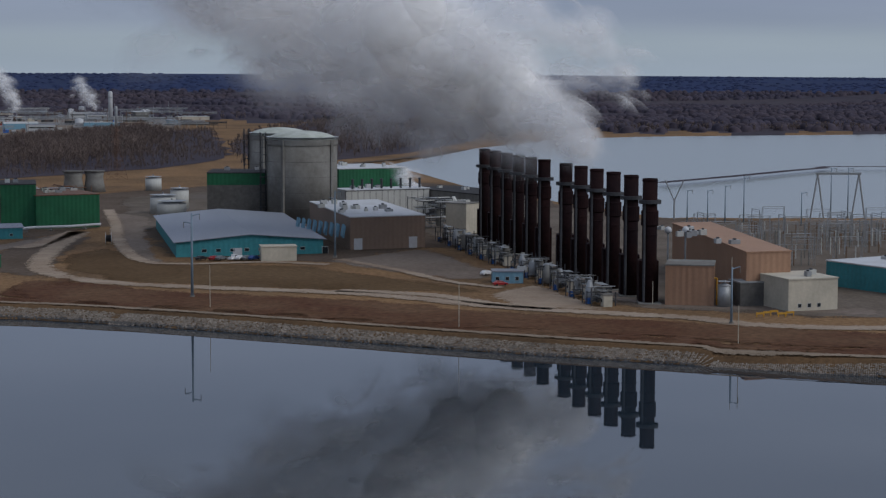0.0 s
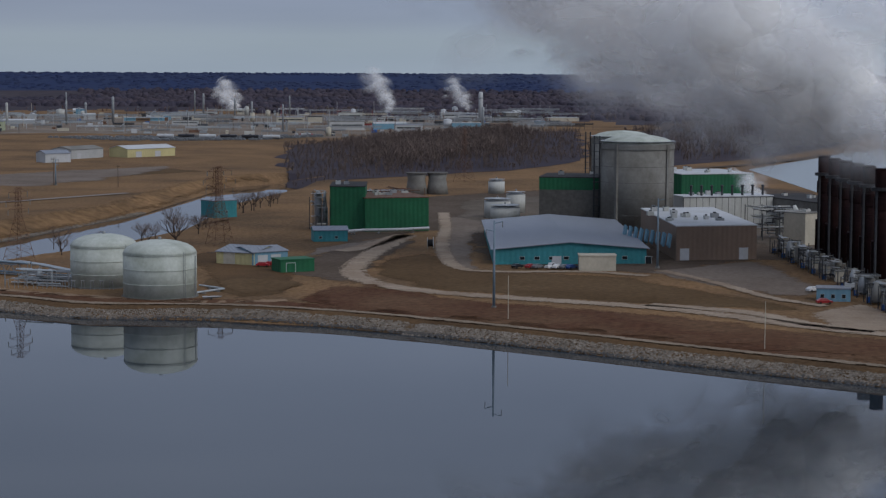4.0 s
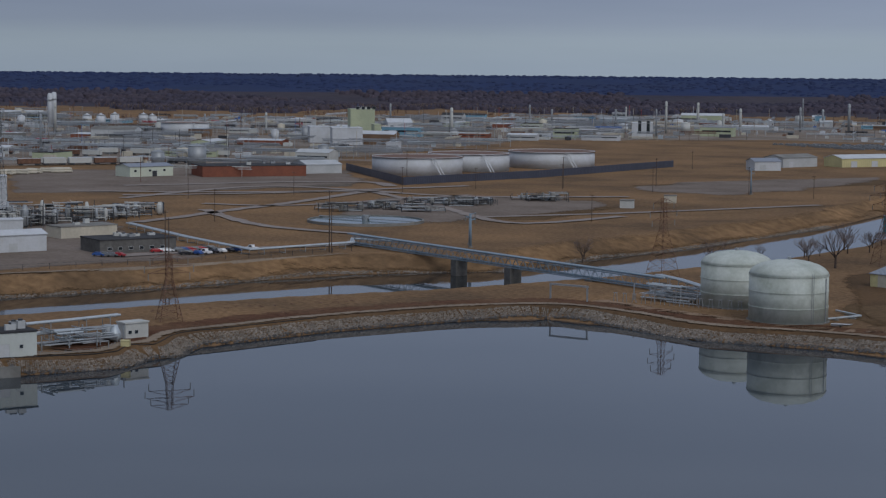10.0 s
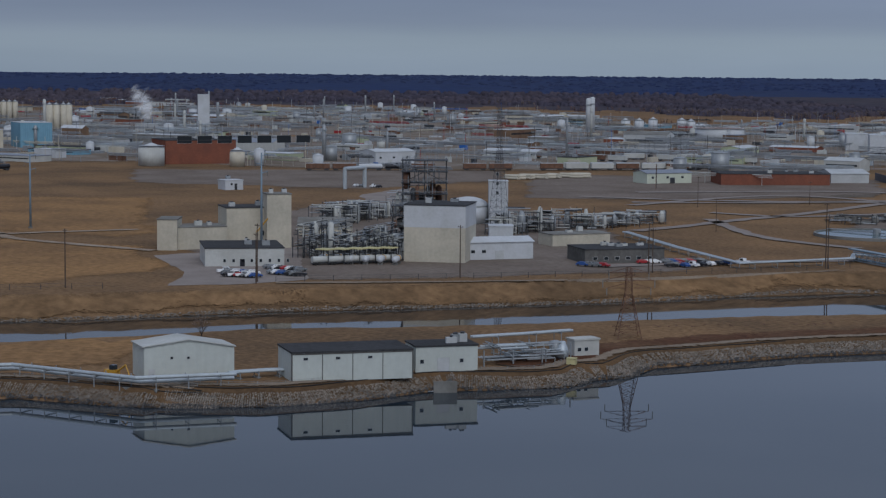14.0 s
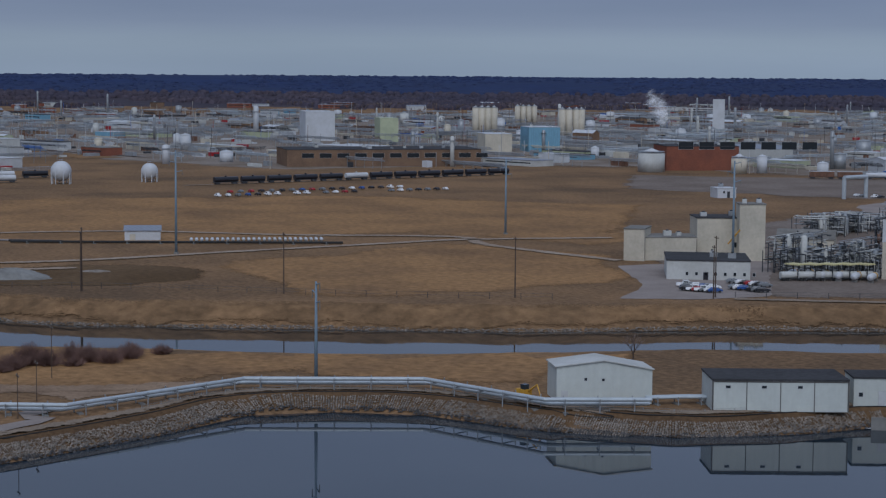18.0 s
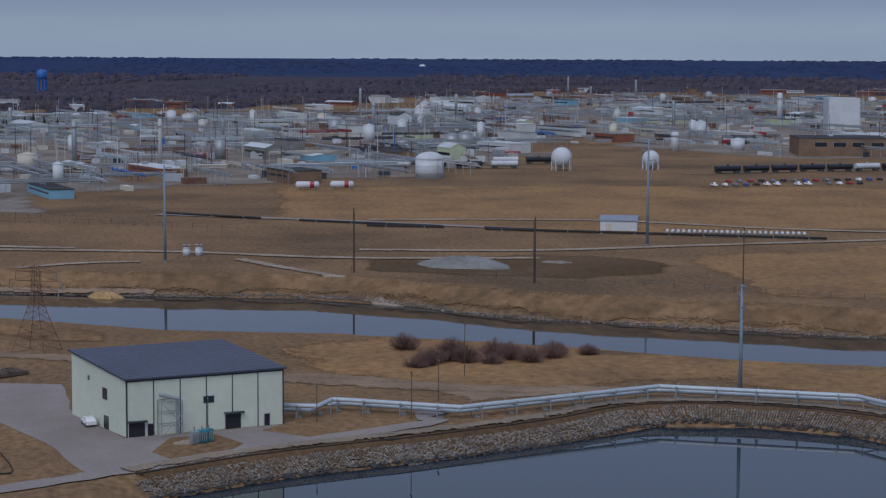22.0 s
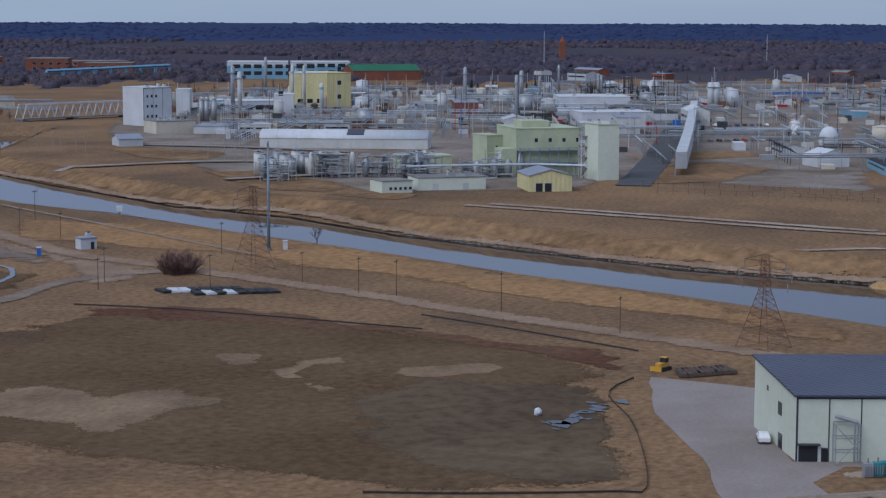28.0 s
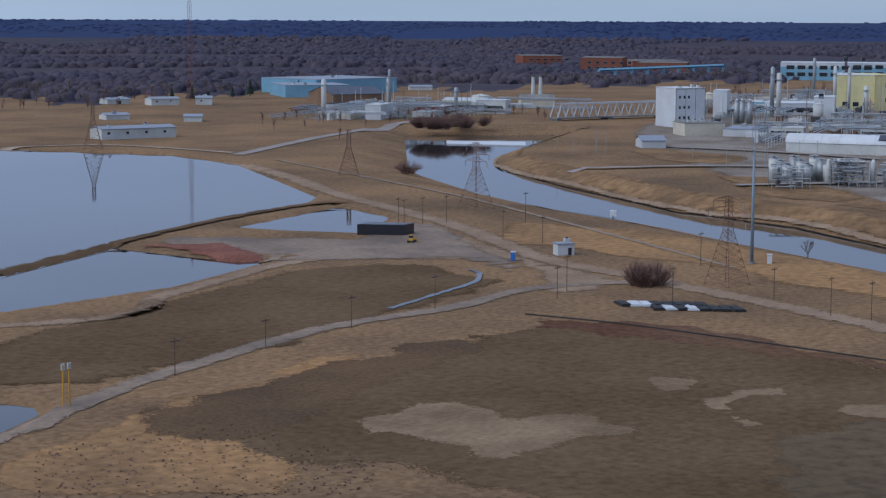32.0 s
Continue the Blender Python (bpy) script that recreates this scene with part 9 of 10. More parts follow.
def works_block(x, y, turn, L, d, h, wall, roof, form, rnd):
    t = thing("works_building", LABELS[wall], "building", x, y, 0, turn, "works buildings")
    g, r = Geo(), Geo()
    if form:
        g.add([(0, 0, 0), (L, 0, 0), (L, d, 0), (0, d, 0), (0, 0, h), (L, 0, h), (L, d, h), (0, d, h), (0, d / 2, h * 1.3), (L, d / 2, h * 1.3)], [(0, 1, 5, 4), (1, 2, 6, 9, 5), (2, 3, 7, 6), (3, 0, 4, 8, 7)])
        r.add([(-0.3, -0.3, h), (L + 0.3, -0.3, h), (L + 0.3, d / 2, h * 1.3 + 0.1), (-0.3, d / 2, h * 1.3 + 0.1), (L + 0.3, d + 0.3, h), (-0.3, d + 0.3, h)], [(0, 1, 2, 3), (3, 2, 4, 5)])
    else:
        g.box(0, 0, 0, L, d, h)
        r.box(-0.2, -0.2, h, L + 0.2, d + 0.2, h + 0.4)
    part("wall", g, wall, t)
    part("roof", r, roof, t)
    if rnd.random() < 0.6:
        k = Geo().box(L * 0.06, -0.08, h * 0.5, L * 0.94, 0.02, h * 0.68)
        part("window_strip", k, "glass", t)
    if not form and rnd.random() < 0.7:
        part("roof_unit", Geo().box(L * 0.2, d * 0.3, h + 0.4, L * 0.2 + 3, d * 0.3 + 2.4, h + 2), "steel", t)


for ri, (poly, blocks, tanks, columns) in enumerate(zip(REGIONS, (56, 44, 66, 86, 66, 26, 12), (16, 14, 24, 26, 22, 12, 2), (18, 6, 12, 16, 10, 8, 4))):
    rnd = random.Random(40 + ri)
    for k in range(blocks):
        x, y = pick(poly, rnd)
        if min(math.hypot(x - a, y - b) for a, b in TAKEN) < 22:
            continue
        TAKEN.append((x, y))
        works_block(x, y, rnd.choice((18, 18, 108, 22)) + rnd.uniform(-2, 2), rnd.uniform(12, 52), rnd.uniform(8, 20), rnd.choice((3.5, 4, 4, 5, 5, 6, 7, 9)), rnd.choice(WALLS), rnd.choice(("white", "concrete", "tar", "grey", "roofgrey", "white")), rnd.random() < 0.3, rnd)
    for k in range(tanks):
        x, y = pick(poly, rnd)
        paint, r, h = rnd.choice(("white", "white", "offwhite", "steel", "cream")), rnd.uniform(2.5, 6), rnd.uniform(6, 13)
        t = thing("works_tank", {"white": "white upright storage tank in the works", "offwhite": "off-white upright storage tank in the works", "steel": "grey steel storage tank in the works", "cream": "cream upright storage tank in the works"}[paint], "tank", x, y, 0, 0, "works tanks")
        smooth(part("shell", Geo().cyl(0, 0, 0, h, r, 18), paint, t))
        part("roof", Geo().lathe(0, 0, [(r + 0.15, h), (r + 0.15, h + 0.2), (0.4, h + 1.2), (0.4, h + 1.6)], 18), paint, t)
    for k in range(columns):
        x, y = pick(poly, rnd)
        t = thing("column", "slim steel distillation column with platforms", "column", x, y, 0, 0, "distillation columns")
        r, h = rnd.uniform(0.8, 1.6), rnd.uniform(16, 34)
        smooth(part("shell", Geo().lathe(0, 0, [(r, 0), (r, h * 0.97), (r * 0.4, h)], 12), rnd.choice(("steel", "offwhite", "steel")), t))
        for z in (0.85,):
            part("platform", Geo().lathe(0, 0, [(r, h * z), (r + 1.1, h * z), (r + 1.1, h * z + 0.2), (r, h * z + 0.2)], 10), "steel", t)
# pipe racks and clutter between the works buildings, too fine to count
def pick_many(poly, n, seed):
    rng = np.random.default_rng(seed)
    lo, hi = np.min(poly, axis=0), np.max(poly, axis=0)
    p = rng.uniform(lo, hi, (n * 6, 2))
    p = p[(signed(list(poly), p[:, 0], p[:, 1]) < -6) & (signed(RIVER, p[:, 0], p[:, 1]) > 45)]
    return [tuple(q) for q in p[:n].tolist()]


for ri, (poly, n) in enumerate(zip(REGIONS, (640, 560, 1100, 1600, 1300, 620, 130))):
    rnd = random.Random(140 + ri)
    for mi, (material, share) in enumerate((("steel", 0.30), ("pipe", 0.10), ("white", 0.11), ("offwhite", 0.12), ("darksteel", 0.13), ("cream", 0.11), ("rust", 0.09), ("deepblue", 0.015), ("carred", 0.025))):
        g = Geo()
        for x, y in pick_many(poly, int(n * share), 200 + 10 * ri + mi):
            a = radians(rnd.choice((18, 18, 108)))
            c, s = math.cos(a), math.sin(a)
            L, h = rnd.uniform(15, 80), rnd.uniform(3, 9)
            if rnd.random() < (0.6 if material in ("steel", "pipe") else 0.1):
                for q in range(3):
                    g.beam((x - s * q, y + c * q, h - q * 0.8), (x + c * L - s * q, y + s * L + c * q, h - q * 0.8), rnd.uniform(0.15, 0.38), 4)
                for q in range(int(L / 9) + 1):
                    g.beam((x + c * 9 * q, y + s * 9 * q, 0), (x + c * 9 * q, y + s * 9 * q, h + 0.8), 0.18, 3)
            elif rnd.random() < 0.45:
                g.beam((x, y, 0), (x, y, rnd.uniform(7, 20)), 0.2, 4)
            else:
                w, v = rnd.uniform(2, 14), rnd.uniform(2, 6)
                g.prism([(x, y), (x + c * w, y + s * w), (x + c * w - s * v, y + s * w + c * v), (x - s * v, y + c * v)], 0, rnd.uniform(1.2, 4.5))
        solo("works_pipework", g, material, "maze of pipe racks and small plant between works buildings", "pipework", kind="stuff")
# yards, grass plots and roads under the works
for ri, poly in enumerate(REGIONS):
    drape("works_ground", list(poly), "works", "patchy brown-grey gravel ground of the works", "ground", 0.13 + 0.03 * ri, step=25, edge=8, seed=ri)
for ri, (poly, n) in enumerate(zip(REGIONS[:6], (10, 10, 12, 14, 16, 6))):
    rnd = random.Random(260 + ri)
    for k, (x, y) in enumerate(pick_many(poly, n, 270 + ri)):
        c, s = math.cos(radians(18)), math.sin(radians(18))
        L, w = rnd.uniform(50, 150), rnd.uniform(20, 45)
        if k % 3 == 2:
            ribbon("works_road", [(x - c * L, y - s * L), (x, y), (x + c * L, y + s * L)], 8, "paving", "pale worn road through the works", lift=0.60 + 0.01 * k, step=12)
        else:
            drape("grass_plot", [(x, y), (x + c * L, y + s * L), (x + c * L - s * w, y + s * L + c * w), (x - s * w, y + c * w)], "turf" if k % 3 else "mud", "plot of worn dry grass in the works", "ground", 0.38 + 0.012 * k, step=12, edge=3, seed=k)

for k, pts in enumerate(([(-777.3, -172.3), (-782.7, -134.6), (-728.8, -70.7), (-692.8, -64.9), (-700.7, -108.2)], [(-880.5, -276.6), (-894.4, -242.8), (-878.4, -197.5), (-822.3, -181.4), (-826.2, -227.1)], [(-689.7, -72.7), (-710.9, -63.3), (-705.2, -33.8), (-678.2, -36.7)], [(-838.6, -178.0), (-842.8, -140.0), (-817.0, -107.1), (-789.0, -126.9)], [(-847.8, 2.3), (-909.3, 23.6), (-875.5, 71.0), (-795.7, 62.3), (-767.4, 25.6)], [(-952.3, -16.7), (-978.1, 25.5), (-959.7, 61.9), (-901.9, 14.7)])):
    drape("grass_plot", pts, "turf", "plot of worn dry grass beside the works", "ground", 0.62 + 0.012 * k, step=6, edge=2, seed=60 + k)
for k, pts in enumerate(([(-756.4, -223.9), (-802.7, -194.0), (-825.8, -154.8), (-811.0, -88.7)], [(-732.4, -131.1), (-765.9, -106.2), (-788.8, -80.0), (-776.4, -35.7)], [(-903.8, -264.0), (-907.2, -211.5), (-894.1, -138.8)])):
    ribbon("works_road", pts, 6, "paving", "pale worn road through the works", lift=0.8, step=8, wobble=0.8)
for k in range(16):
    rnd = random.Random(1800 + k)
    p = Vector((-852.2, -282.1)).lerp(Vector((-811.0, -88.7)), rnd.random()) + Vector((rnd.uniform(-12, 12), rnd.uniform(-12, 12)))
    pole(p.x, p.y, rnd.uniform(9, 14), "slim steel lamp pole in the works yard", "steel", 0.13, 0, group="yard lamps", name="yard_lamp")


# ---- railway and parked vehicles ----
def rail_car(label, tank, paint, name="rail_car"):
    t = thing(name, label, "rail car", 0, 0, -60, 0, "rail cars")
    if tank:
        n = 14
        part("barrel", Geo().beam((-7.5, 0, 2.6), (7.5, 0, 2.6), 1.5, n), paint, t)
        part("dome", Geo().cyl(0, 0, 4.0, 4.7, 0.6, 10), paint, t)
    else:
        part("box", Geo().box(-7.5, -1.5, 1.2, 7.5, 1.5, 4.4), paint, t)
        part("roof", Geo().box(-7.6, -1.55, 4.4, 7.6, 1.55, 4.6), "white", t)
    part("frame", Geo().box(-8, -1.2, 0.9, 8, 1.2, 1.2), "darksteel", t)
    for x in (-5.5, 5.5):
        part("bogie", Geo().box(x - 1.4, -1.1, 0.1, x + 1.4, 1.1, 0.9), "darksteel", t)
    return t


RAIL = [rail_car("black tank rail car on the siding", True, "carblack"), rail_car("white tank rail car on the siding", True, "white"), rail_car("white hopper rail car on the siding", False, "offwhite"), rail_car("rust-brown box rail car on the siding", False, "rust")]
for a, b, n, mix in (((-1013.9, 441.1), (-1062.2, 664.8), 34, (0, 0, 0, 1)), ((-1102.8, 287.6), (-1112.8, 388.0), 10, (1, 0, 2)), ((-968.1, 822.9), (-833.1, 1059.4), 30, (1, 2, 3, 0, 3)), ((-1068.9, 279.3), (-1069.8, 361.1), 10, (1, 1, 0)), ((-1066.6, 1055.0), (-938.8, 1084.6), 12, (2, 2, 3)), ((-600.3, 1670.3), (-465.0, 1682.6), 14, (0, 1)), ((-948.5, 1119.5), (-872.1, 1148.9), 10, (2,)), ((-1083.3, 1116.2), (-980.9, 1163.5), 10, (2, 3)), ((-973.1, 1110.6), (-904.2, 1179.1), 16, (2,)), ((-892.3, 976.5), (-830.9, 1062.5), 16, (2, 2, 1)), ((-1400.1, 134.7), (-1360.8, 207.7), 10, (1, 2))):
    rnd = random.Random(int(abs(a[0])))
    L, turn = toward(a, b)
    n = min(n, int(L / 17))
    for k in range(n):
        if rnd.random() < 0.9:
            copy_thing(RAIL[rnd.choice(mix)], pose(a[0] + (b[0] - a[0]) * (k + 0.5) / n, a[1] + (b[1] - a[1]) * (k + 0.5) / n, 0.3, 0, 0, turn))
    ribbon("rail_bed", [a, b], 5, "gravel", "grey ballasted railway siding", "railway", lift=0.3, step=20)
for k, (a, b, n) in enumerate((((-917.2, 423.5), (-934.8, 568.2), 26), ((-943.7, 443.3), (-959.2, 551.6), 18), ((-1040.3, -2.2), (-1066.9, 38.0), 10), ((-1183.5, -30.1), (-1200.9, 2.3), 8), ((-818.3, 750.6), (-801.0, 757.0), 5), ((-409.2, 583.2), (-404.7, 611.8), 8))):
    car_row(a, b, n, 70 + k)
g = Geo()
rnd = random.Random(5)
for k in range(500):
    p = Vector((-683.6, 1656.7)).lerp(Vector((-440.8, 1785.8)), rnd.random()).lerp(Vector((-512.7, 1575.8)), rnd.random() * 0.6)
    g.box(p.x, p.y, 0.3, p.x + 4.4, p.y + 1.9, 1.6)
    g.box(p.x + 1, p.y + 0.2, 1.6, p.x + 3.4, p.y + 1.7, 2.1)
solo("distant_cars", g, "cargrey", "crowd of parked vehicles in a distant lot", "cars", kind="stuff")


# ---- woods ----
def woods(name, label, spots, material, lo, hi, seed, wide=0.55, twigs=0):
    """Leafless crowns seen from far off: low uneven domes, with a few twigs that stick out."""
    rnd, g = random.Random(seed), Geo()
    zs = height(np.array([p[0] for p in spots]), np.array([p[1] for p in spots]))
    for (x, y), z in zip(spots, zs):
        h = rnd.uniform(lo, hi)
        vs, fs = [], []
        for q, (rr, hh) in enumerate(((1.08, -0.05), (0.88, 0.55), (0.5, 0.87))):
            for k in range(6):
                a = (k + 0.5 * q + rnd.uniform(-0.3, 0.3)) * 1.0472
                w = h * wide * rr * rnd.uniform(0.7, 1.25)
                vs.append((x + math.cos(a) * w, y + math.sin(a) * w, z + h * hh * rnd.uniform(0.88, 1.1)))
        vs.append((x, y, z + h * rnd.uniform(0.92, 1.05)))
        for q in (0, 6):
            fs += [(q + k, q + (k + 1) % 6, q + 6 + (k + 1) % 6, q + 6 + k) for k in range(6)]
        fs += [(12 + k, 12 + (k + 1) % 6, 18) for k in range(6)]
        for k in range(twigs):
            a, r = rnd.uniform(0, 6.28), rnd.uniform(0.1, 0.6) * h
            ux, uy, w, o = math.cos(a), math.sin(a), h * 0.012, len(vs)
            vs += [(x + ux * r * 0.5 - uy * w, y + uy * r * 0.5 + ux * w, z + h * 0.4), (x + ux * r * 0.5 + uy * w, y + uy * r * 0.5 - ux * w, z + h * 0.4), (x + ux * r, y + uy * r, z + h * rnd.uniform(0.85, 1.2))]
            fs += [(o, o + 1, o + 2)]
        g.add(vs, fs)
    smooth(solo(name, g, material, label, "woods", kind="stuff"))


def bare_wood(name, label, spots, material, lo, hi, seed, twigs=46, thick=0.011, rim=None):
    """Leafless trees as trunks with rising limbs and a vase of thin twigs."""
    rnd, g = random.Random(seed), Geo()
    zs = height(np.array([p[0] for p in spots]), np.array([p[1] for p in spots]))
    young = np.clip(-signed(rim, np.array([p[0] for p in spots]), np.array([p[1] for p in spots])) / 70, 0.4, 1) if rim else np.ones(len(spots))
    for (x, y), z, part_grown in zip(spots, zs, young):
        h = rnd.uniform(lo, hi) * part_grown
        lean = (rnd.gauss(0, 0.05) * h, rnd.gauss(0, 0.05) * h)
        vs, fs = [], []

        def blade(p, q, w):
            a = rnd.uniform(0, 3.14)
            ux, uy, o = math.cos(a) * w, math.sin(a) * w, len(vs)
            vs.extend([(p[0] - ux, p[1] - uy, p[2]), (p[0] + ux, p[1] + uy, p[2]), q])
            fs.append((o, o + 1, o + 2))

        for _ in range(3):
            blade((x, y, z - 0.5), (x + lean[0], y + lean[1], z + h * 0.85), h * 0.02)
        for _ in range(twigs):
            a, u = rnd.uniform(0, 6.28), rnd.uniform(0.2, 0.7)
            p = (x + lean[0] * u, y + lean[1] * u, z + h * u)
            r, up = h * rnd.uniform(0.06, 0.34), h * rnd.uniform(0.12, 0.42)
            q = (p[0] + math.cos(a) * r, p[1] + math.sin(a) * r, min(p[2] + up, z + h * rnd.uniform(0.9, 1.08)))
            blade(p, q, h * thick)
            m = tuple((i + j) / 2 for i, j in zip(p, q))
            blade(m, (m[0] + rnd.gauss(0, 0.1) * h, m[1] + rnd.gauss(0, 0.1) * h, m[2] + h * rnd.uniform(0.05, 0.2)), h * thick * 0.7)
        g.add(vs, fs)
    solo(name, g, material, label, "woods", kind="stuff")


def spread(rnd, n, test, box):
    out = []
    while len(out) < n:
        x = np.array([rnd.uniform(box[0], box[1]) for _ in range(4000)])
        y = np.array([rnd.uniform(box[2], box[3]) for _ in range(4000)])
        keep = test(x, y)
        out += list(zip(x[keep].tolist(), y[keep].tolist()))
    return out[:n]


GROVE = [(-284.6, 1072.3), (-259.4, 1112.4), (-173.6, 1261.7), (-158.4, 1410.6), (-238.6, 1995.6), (-363.0, 1928.2), (-430.3, 1567.3)]
drape("grove_floor", GROVE, "wood_floor", "dark floor of the grove", "ground", 0.2, step=30, edge=8)
bare_wood("near_grove", "dense grove of leafless grey-brown trees", spread(random.Random(1), 2900, lambda x, y: signed(GROVE, x, y) < 0, (min(p[0] for p in GROVE), max(p[0] for p in GROVE), min(p[1] for p in GROVE), max(p[1] for p in GROVE))), "twig", 7, 15, 2, rim=GROVE)
BACKWOOD = [(-176.0, 1555.1), (-192.4, 1898.7), (-167.9, 2158.2), (-110.1, 2589.2), (-20.0, 2758.9), (50.0, 2607.4), (29.0, 1712.8), (-36.4, 1462.5), (-74.4, 1370.5), (-128.6, 1231.2)]
drape("grove_floor", BACKWOOD, "wood_floor", "dark floor of the wood by the lake", "ground", 0.2, step=60, edge=12)
bare_wood("lake_wood", "leafless brown wood on the flat land by the lake", spread(random.Random(21), 2600, lambda x, y: signed(BACKWOOD, x, y) < 0, (min(p[0] for p in BACKWOOD), max(p[0] for p in BACKWOOD), min(p[1] for p in BACKWOOD), max(p[1] for p in BACKWOOD))), "twig", 4, 9, 22, 20, 0.03)
seen = lambda x, y: ((np.degrees(np.arctan2(y - 60, x)) % 360 > 62) & (np.degrees(np.arctan2(y - 60, x)) % 360 < 262))


def in_woods(x, y):
    r = np.hypot(x, y - 60)
    return seen(x, y) & (r > WOOD_FROM(x, y)) & (r < 4880) & (signed(LAKE, x, y) > 20) & (np.sin(x / 170 + np.sin(y / 240) * 2) + np.cos(y / 130 + np.sin(x / 300) * 2) > -0.9)


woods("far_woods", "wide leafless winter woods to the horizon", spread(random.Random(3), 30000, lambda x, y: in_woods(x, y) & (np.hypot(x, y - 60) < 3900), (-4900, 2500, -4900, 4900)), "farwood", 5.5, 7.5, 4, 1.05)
woods("far_ridge", "wooded ridge on the horizon, tinted blue for haze", spread(random.Random(4), 12000, lambda x, y: in_woods(x, y) & (np.hypot(x, y - 60) >= 3900), (-4900, 2500, -4900, 4900)), "hazewood", 2.2, 2.8, 4, 2.4)
bare_wood("wood_edge", "front edge of the winter woods", spread(random.Random(5), 5000, lambda x, y: in_woods(x, y) & (np.hypot(x, y - 60) < WOOD_FROM(x, y) + 160), (-4000, 2500, -2500, 4000)), "twig", 7, 10, 6, 16, 0.03)
TOWN = [(-2782.1, 484.2), (-2886.1, 928.3), (-2790.2, 1954.5), (-3320.8, 2293.5), (-3571.6, 576.7)]
rnd = random.Random(77)
for k in range(44):
    x, y = pick([(-1879.0, -379.1), (-1928.8, -104.9), (-2069.9, 177.1), (-2134.8, 524.9), (-2618.8, 599.3), (-2473.6, 173.1), (-2150.0, -462.4)], rnd) if k % 2 else pick([(-2620.7, 465.3), (-2730.2, 973.7), (-2466.8, 1747.9), (-3056.8, 2124.8), (-3226.0, 1120.9), (-3172.0, 529.9)], rnd)
    works_block(x, y, rnd.uniform(0, 90), rnd.uniform(16, 50), rnd.uniform(10, 22), rnd.uniform(4, 8), rnd.choice(("white", "brick", "offwhite", "brownbrick", "grey", "brick")), rnd.choice(("white", "tar", "concrete", "roofgrey")), rnd.random() < 0.5, rnd)
bare_wood("scattered_trees", "scattered leafless trees among the works", spread(random.Random(8), 900, lambda x, y: seen(x, y) & (np.hypot(x, y - 60) > WOOD_FROM(x, y) - 650) & (np.hypot(x, y - 60) < WOOD_FROM(x, y)) & (signed(LAKE, x, y) > 20) & (signed(RIVER, x, y) > 20) & (np.sin(x / 90) + np.cos(y / 70) > 0.7), (-3500, 500, -1500, 3000)), "redtwig", 5, 9, 9, 26, 0.02)
for k in range(26):
    rnd = random.Random(1200 + k)
    p = Vector((-1545.2, -316.0)).lerp(Vector((-1599.8, -249.2)), rnd.random()) if k < 12 else Vector((-1621.7, 0.9)).lerp(Vector((-1631.0, 57.5)), rnd.random()) if k < 20 else Vector((-1102.3, -820.3)).lerp(Vector((-1375.3, -808.7)), rnd.random())
    t = thing("conifer", "dark green conifer near the works", "tree", p.x, p.y + rnd.uniform(-15, 15), 0, 0, "conifers")
    h = rnd.uniform(9, 15)
    part("trunk", Geo().beam((0, 0, 0), (0, 0, h * 0.3), 0.3, 6), "bark", t)
    g = Geo()
    for q in range(7):
        g.lathe(0, 0, [(h * 0.24 * (1 - q / 8), h * (0.12 + 0.115 * q)), (0.1, h * (0.34 + 0.1 * q))], 9)
    for i in range(len(g.v)):
        g.v[i] = (g.v[i][0] * rnd.uniform(0.75, 1.2), g.v[i][1] * rnd.uniform(0.75, 1.2), g.v[i][2] + rnd.uniform(-0.3, 0.3))
    part("crown", g, "conifer", t)


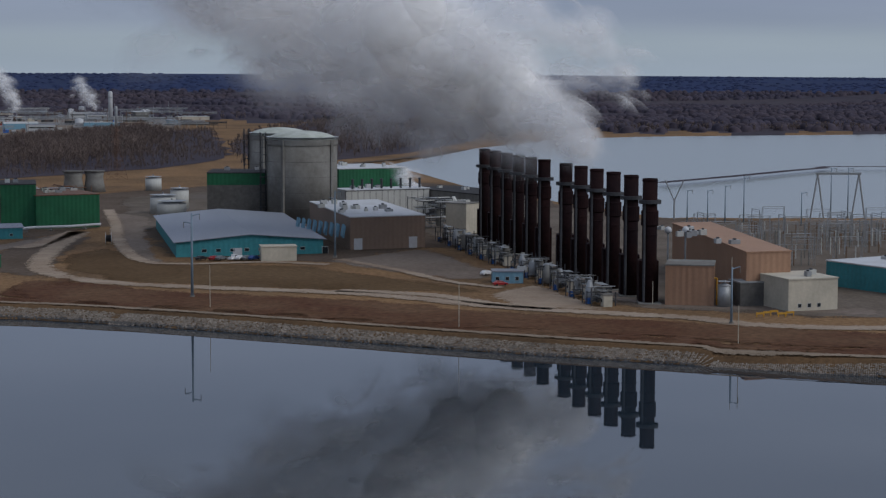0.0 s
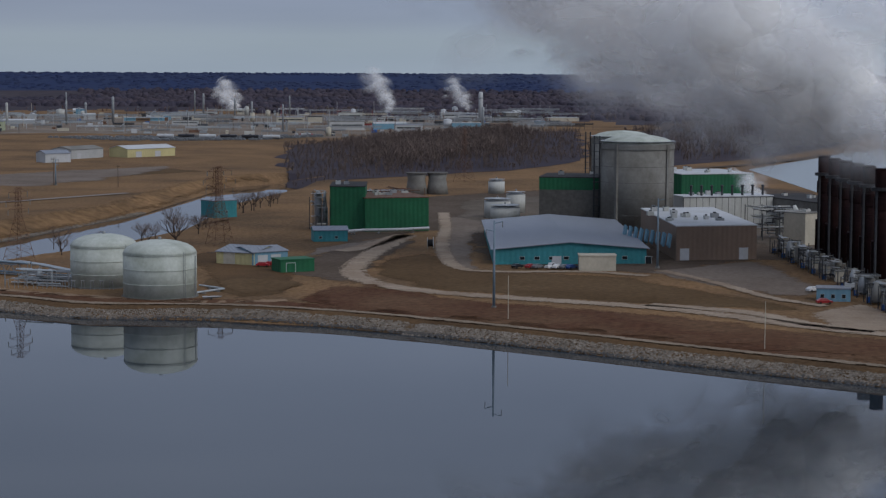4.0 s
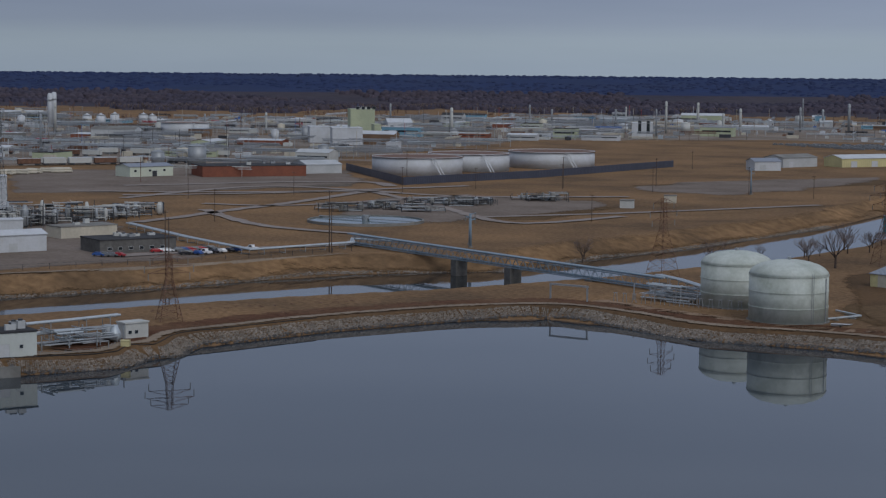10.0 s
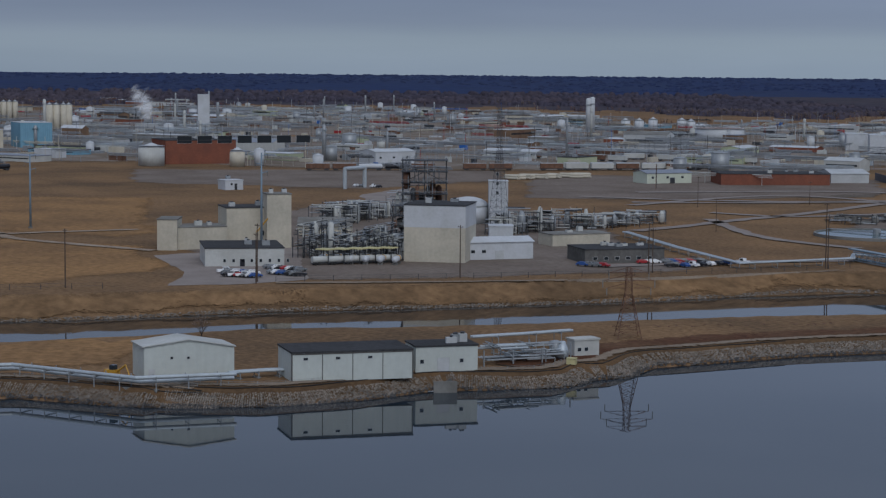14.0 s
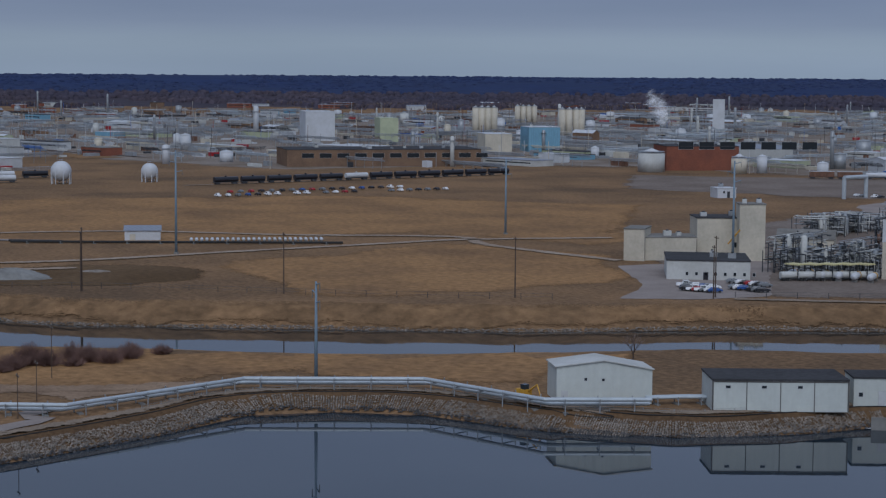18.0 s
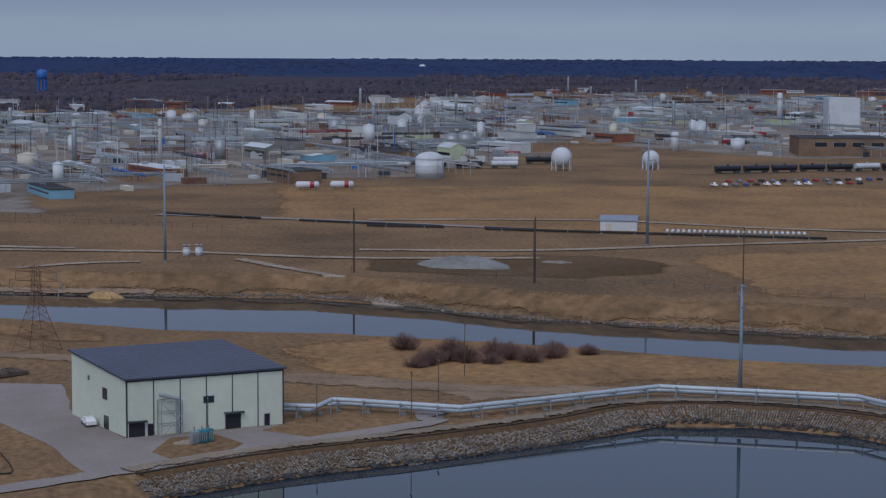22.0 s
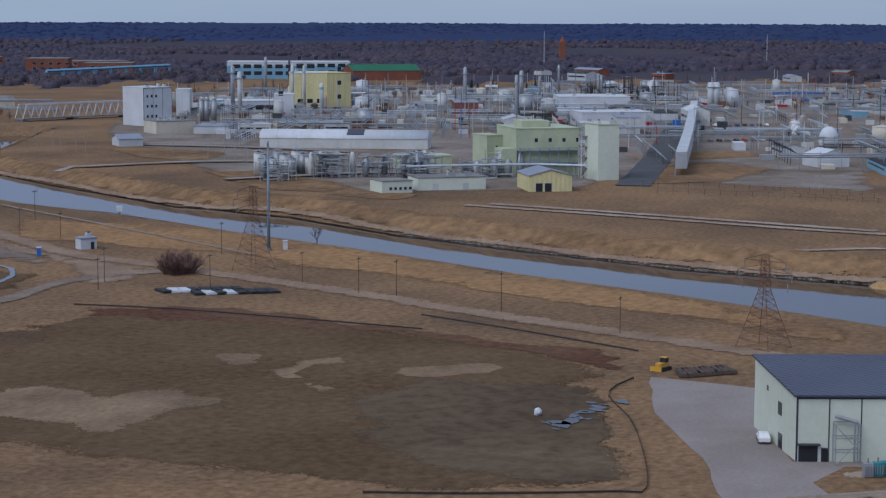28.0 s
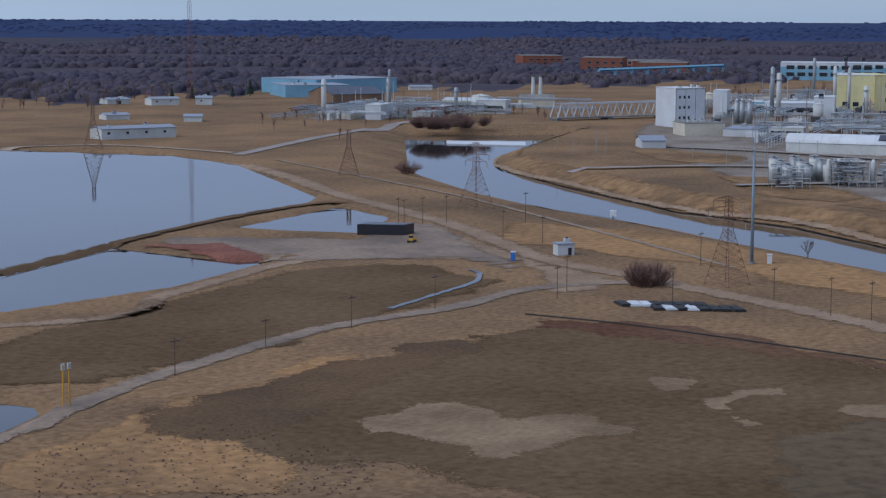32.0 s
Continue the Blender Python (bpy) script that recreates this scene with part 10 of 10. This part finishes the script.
# ---- steam ----
def steam(label, line, seed, puffs, spreading=0.42, core=0):
    """A plume of soft veils along a line of (x, y, z, radius)."""
    rnd = random.Random(seed)
    vs, fs, fade = [], [], []
    for k in range(puffs):
        u = (k + rnd.random()) / puffs * (len(line) - 1)
        i = int(u)
        a, b = line[i], line[min(i + 1, len(line) - 1)]
        c = [p + (q - p) * (u - i) for p, q in zip(a, b)]
        at = Vector((c[0] + rnd.gauss(0, spreading) * c[3], c[1] + rnd.gauss(0, spreading) * c[3], c[2] + rnd.gauss(0, spreading) * c[3]))
        r = c[3] * rnd.uniform(0.45, 1.05)
        up = Vector((0.25 + rnd.gauss(0, 0.3), -0.6 + rnd.gauss(0, 0.3), 0.9 + rnd.gauss(0, 0.3))).normalized()
        p = up.orthogonal().normalized()
        q = up.cross(p)
        o = len(vs)
        vs.append(tuple(at + up * (0.3 * r)))
        fade.append(1.0)
        for rho, f in ((0.35, 0.75), (0.7, 0.28), (1.0, 0.0)):
            for m in range(12):
                w = 0.5236 * m
                k2 = rho * r * rnd.uniform(0.9, 1.1)
                vs.append(tuple(at + p * (math.cos(w) * k2) + q * (math.sin(w) * k2) + up * (0.3 * r * (1 - rho * rho))))
                fade.append(f)
        fs += [(o, o + 1 + m, o + 1 + (m + 1) % 12) for m in range(12)]
        for ring in (1, 13):
            fs += [(o + ring + m, o + ring + 12 + m, o + ring + 12 + (m + 1) % 12, o + ring + (m + 1) % 12) for m in range(12)]
    for k in range(core):
        u = (0.24 + 0.30 * (k + rnd.random()) / core) * (len(line) - 1)
        i = int(u)
        c = [p + (q - p) * (u - i) for p, q in zip(line[i], line[min(i + 1, len(line) - 1)])]
        lump = Geo().ball([c[j] + rnd.gauss(0, 0.22) * c[3] for j in range(3)], c[3] * rnd.uniform(0.32, 0.5), 9, 16, 0.05)
        o = len(vs)
        vs += lump.v
        fs += [tuple(j + o for j in f) for f in lump.f]
        fade += [4.0] * len(lump.v)
    me = bpy.data.meshes.new("steam")
    me.from_pydata(vs, [], fs)
    me.materials.append(M["steam"])
    me.attributes.new("fade", "FLOAT", "POINT").data.foreach_set("value", fade)
    smooth(tagged(new("steam", me), label, "steam", kind="stuff"))


PLUME = [(46, 610, 42, 8), (34, 650, 46, 12), (22, 680, 55, 17), (2, 676, 68, 23), (-22, 672, 82, 28), (-48, 672, 94, 30), (-76, 680, 106, 32), (-104, 690, 118, 34)]
steam("billowing white steam plume over the stacks", PLUME, 3, 440, 0.42, 46)
steam("ragged wisps at the edge of the steam plume", [(58, 606, 58, 6), (50, 625, 66, 10), (36, 640, 82, 14), (-20, 660, 58, 10), (-58, 668, 68, 10), (-78, 672, 82, 14)], 9, 150, 0.5)
steam("low ragged lobe of the steam plume", [(26, 690, 47, 10), (6, 690, 50, 13), (-16, 690, 55, 14), (-38, 690, 62, 14), (-60, 694, 70, 16)], 14, 190, 0.45)
for (x, y), s in (((-531.5, 2393.9), 1.3), ((-784.3, 2555.4), 1.0), ((-468.7, 2583.7), 1.0), ((-1778.0, 1186.3), 0.9), ((-1658.2, 369.9), 0.5), ((-11.0, 884.6), 0.45), ((-1077.0, 37.8), 0.28), ((-781.0, 2519.8), 0.8)):
    steam("small white steam plume from the works", [(x, y, 8 * s, 4 * s), (x - 5 * s, y, 22 * s, 9 * s), (x - 20 * s, y, 38 * s, 13 * s)], int(abs(x)), 70)
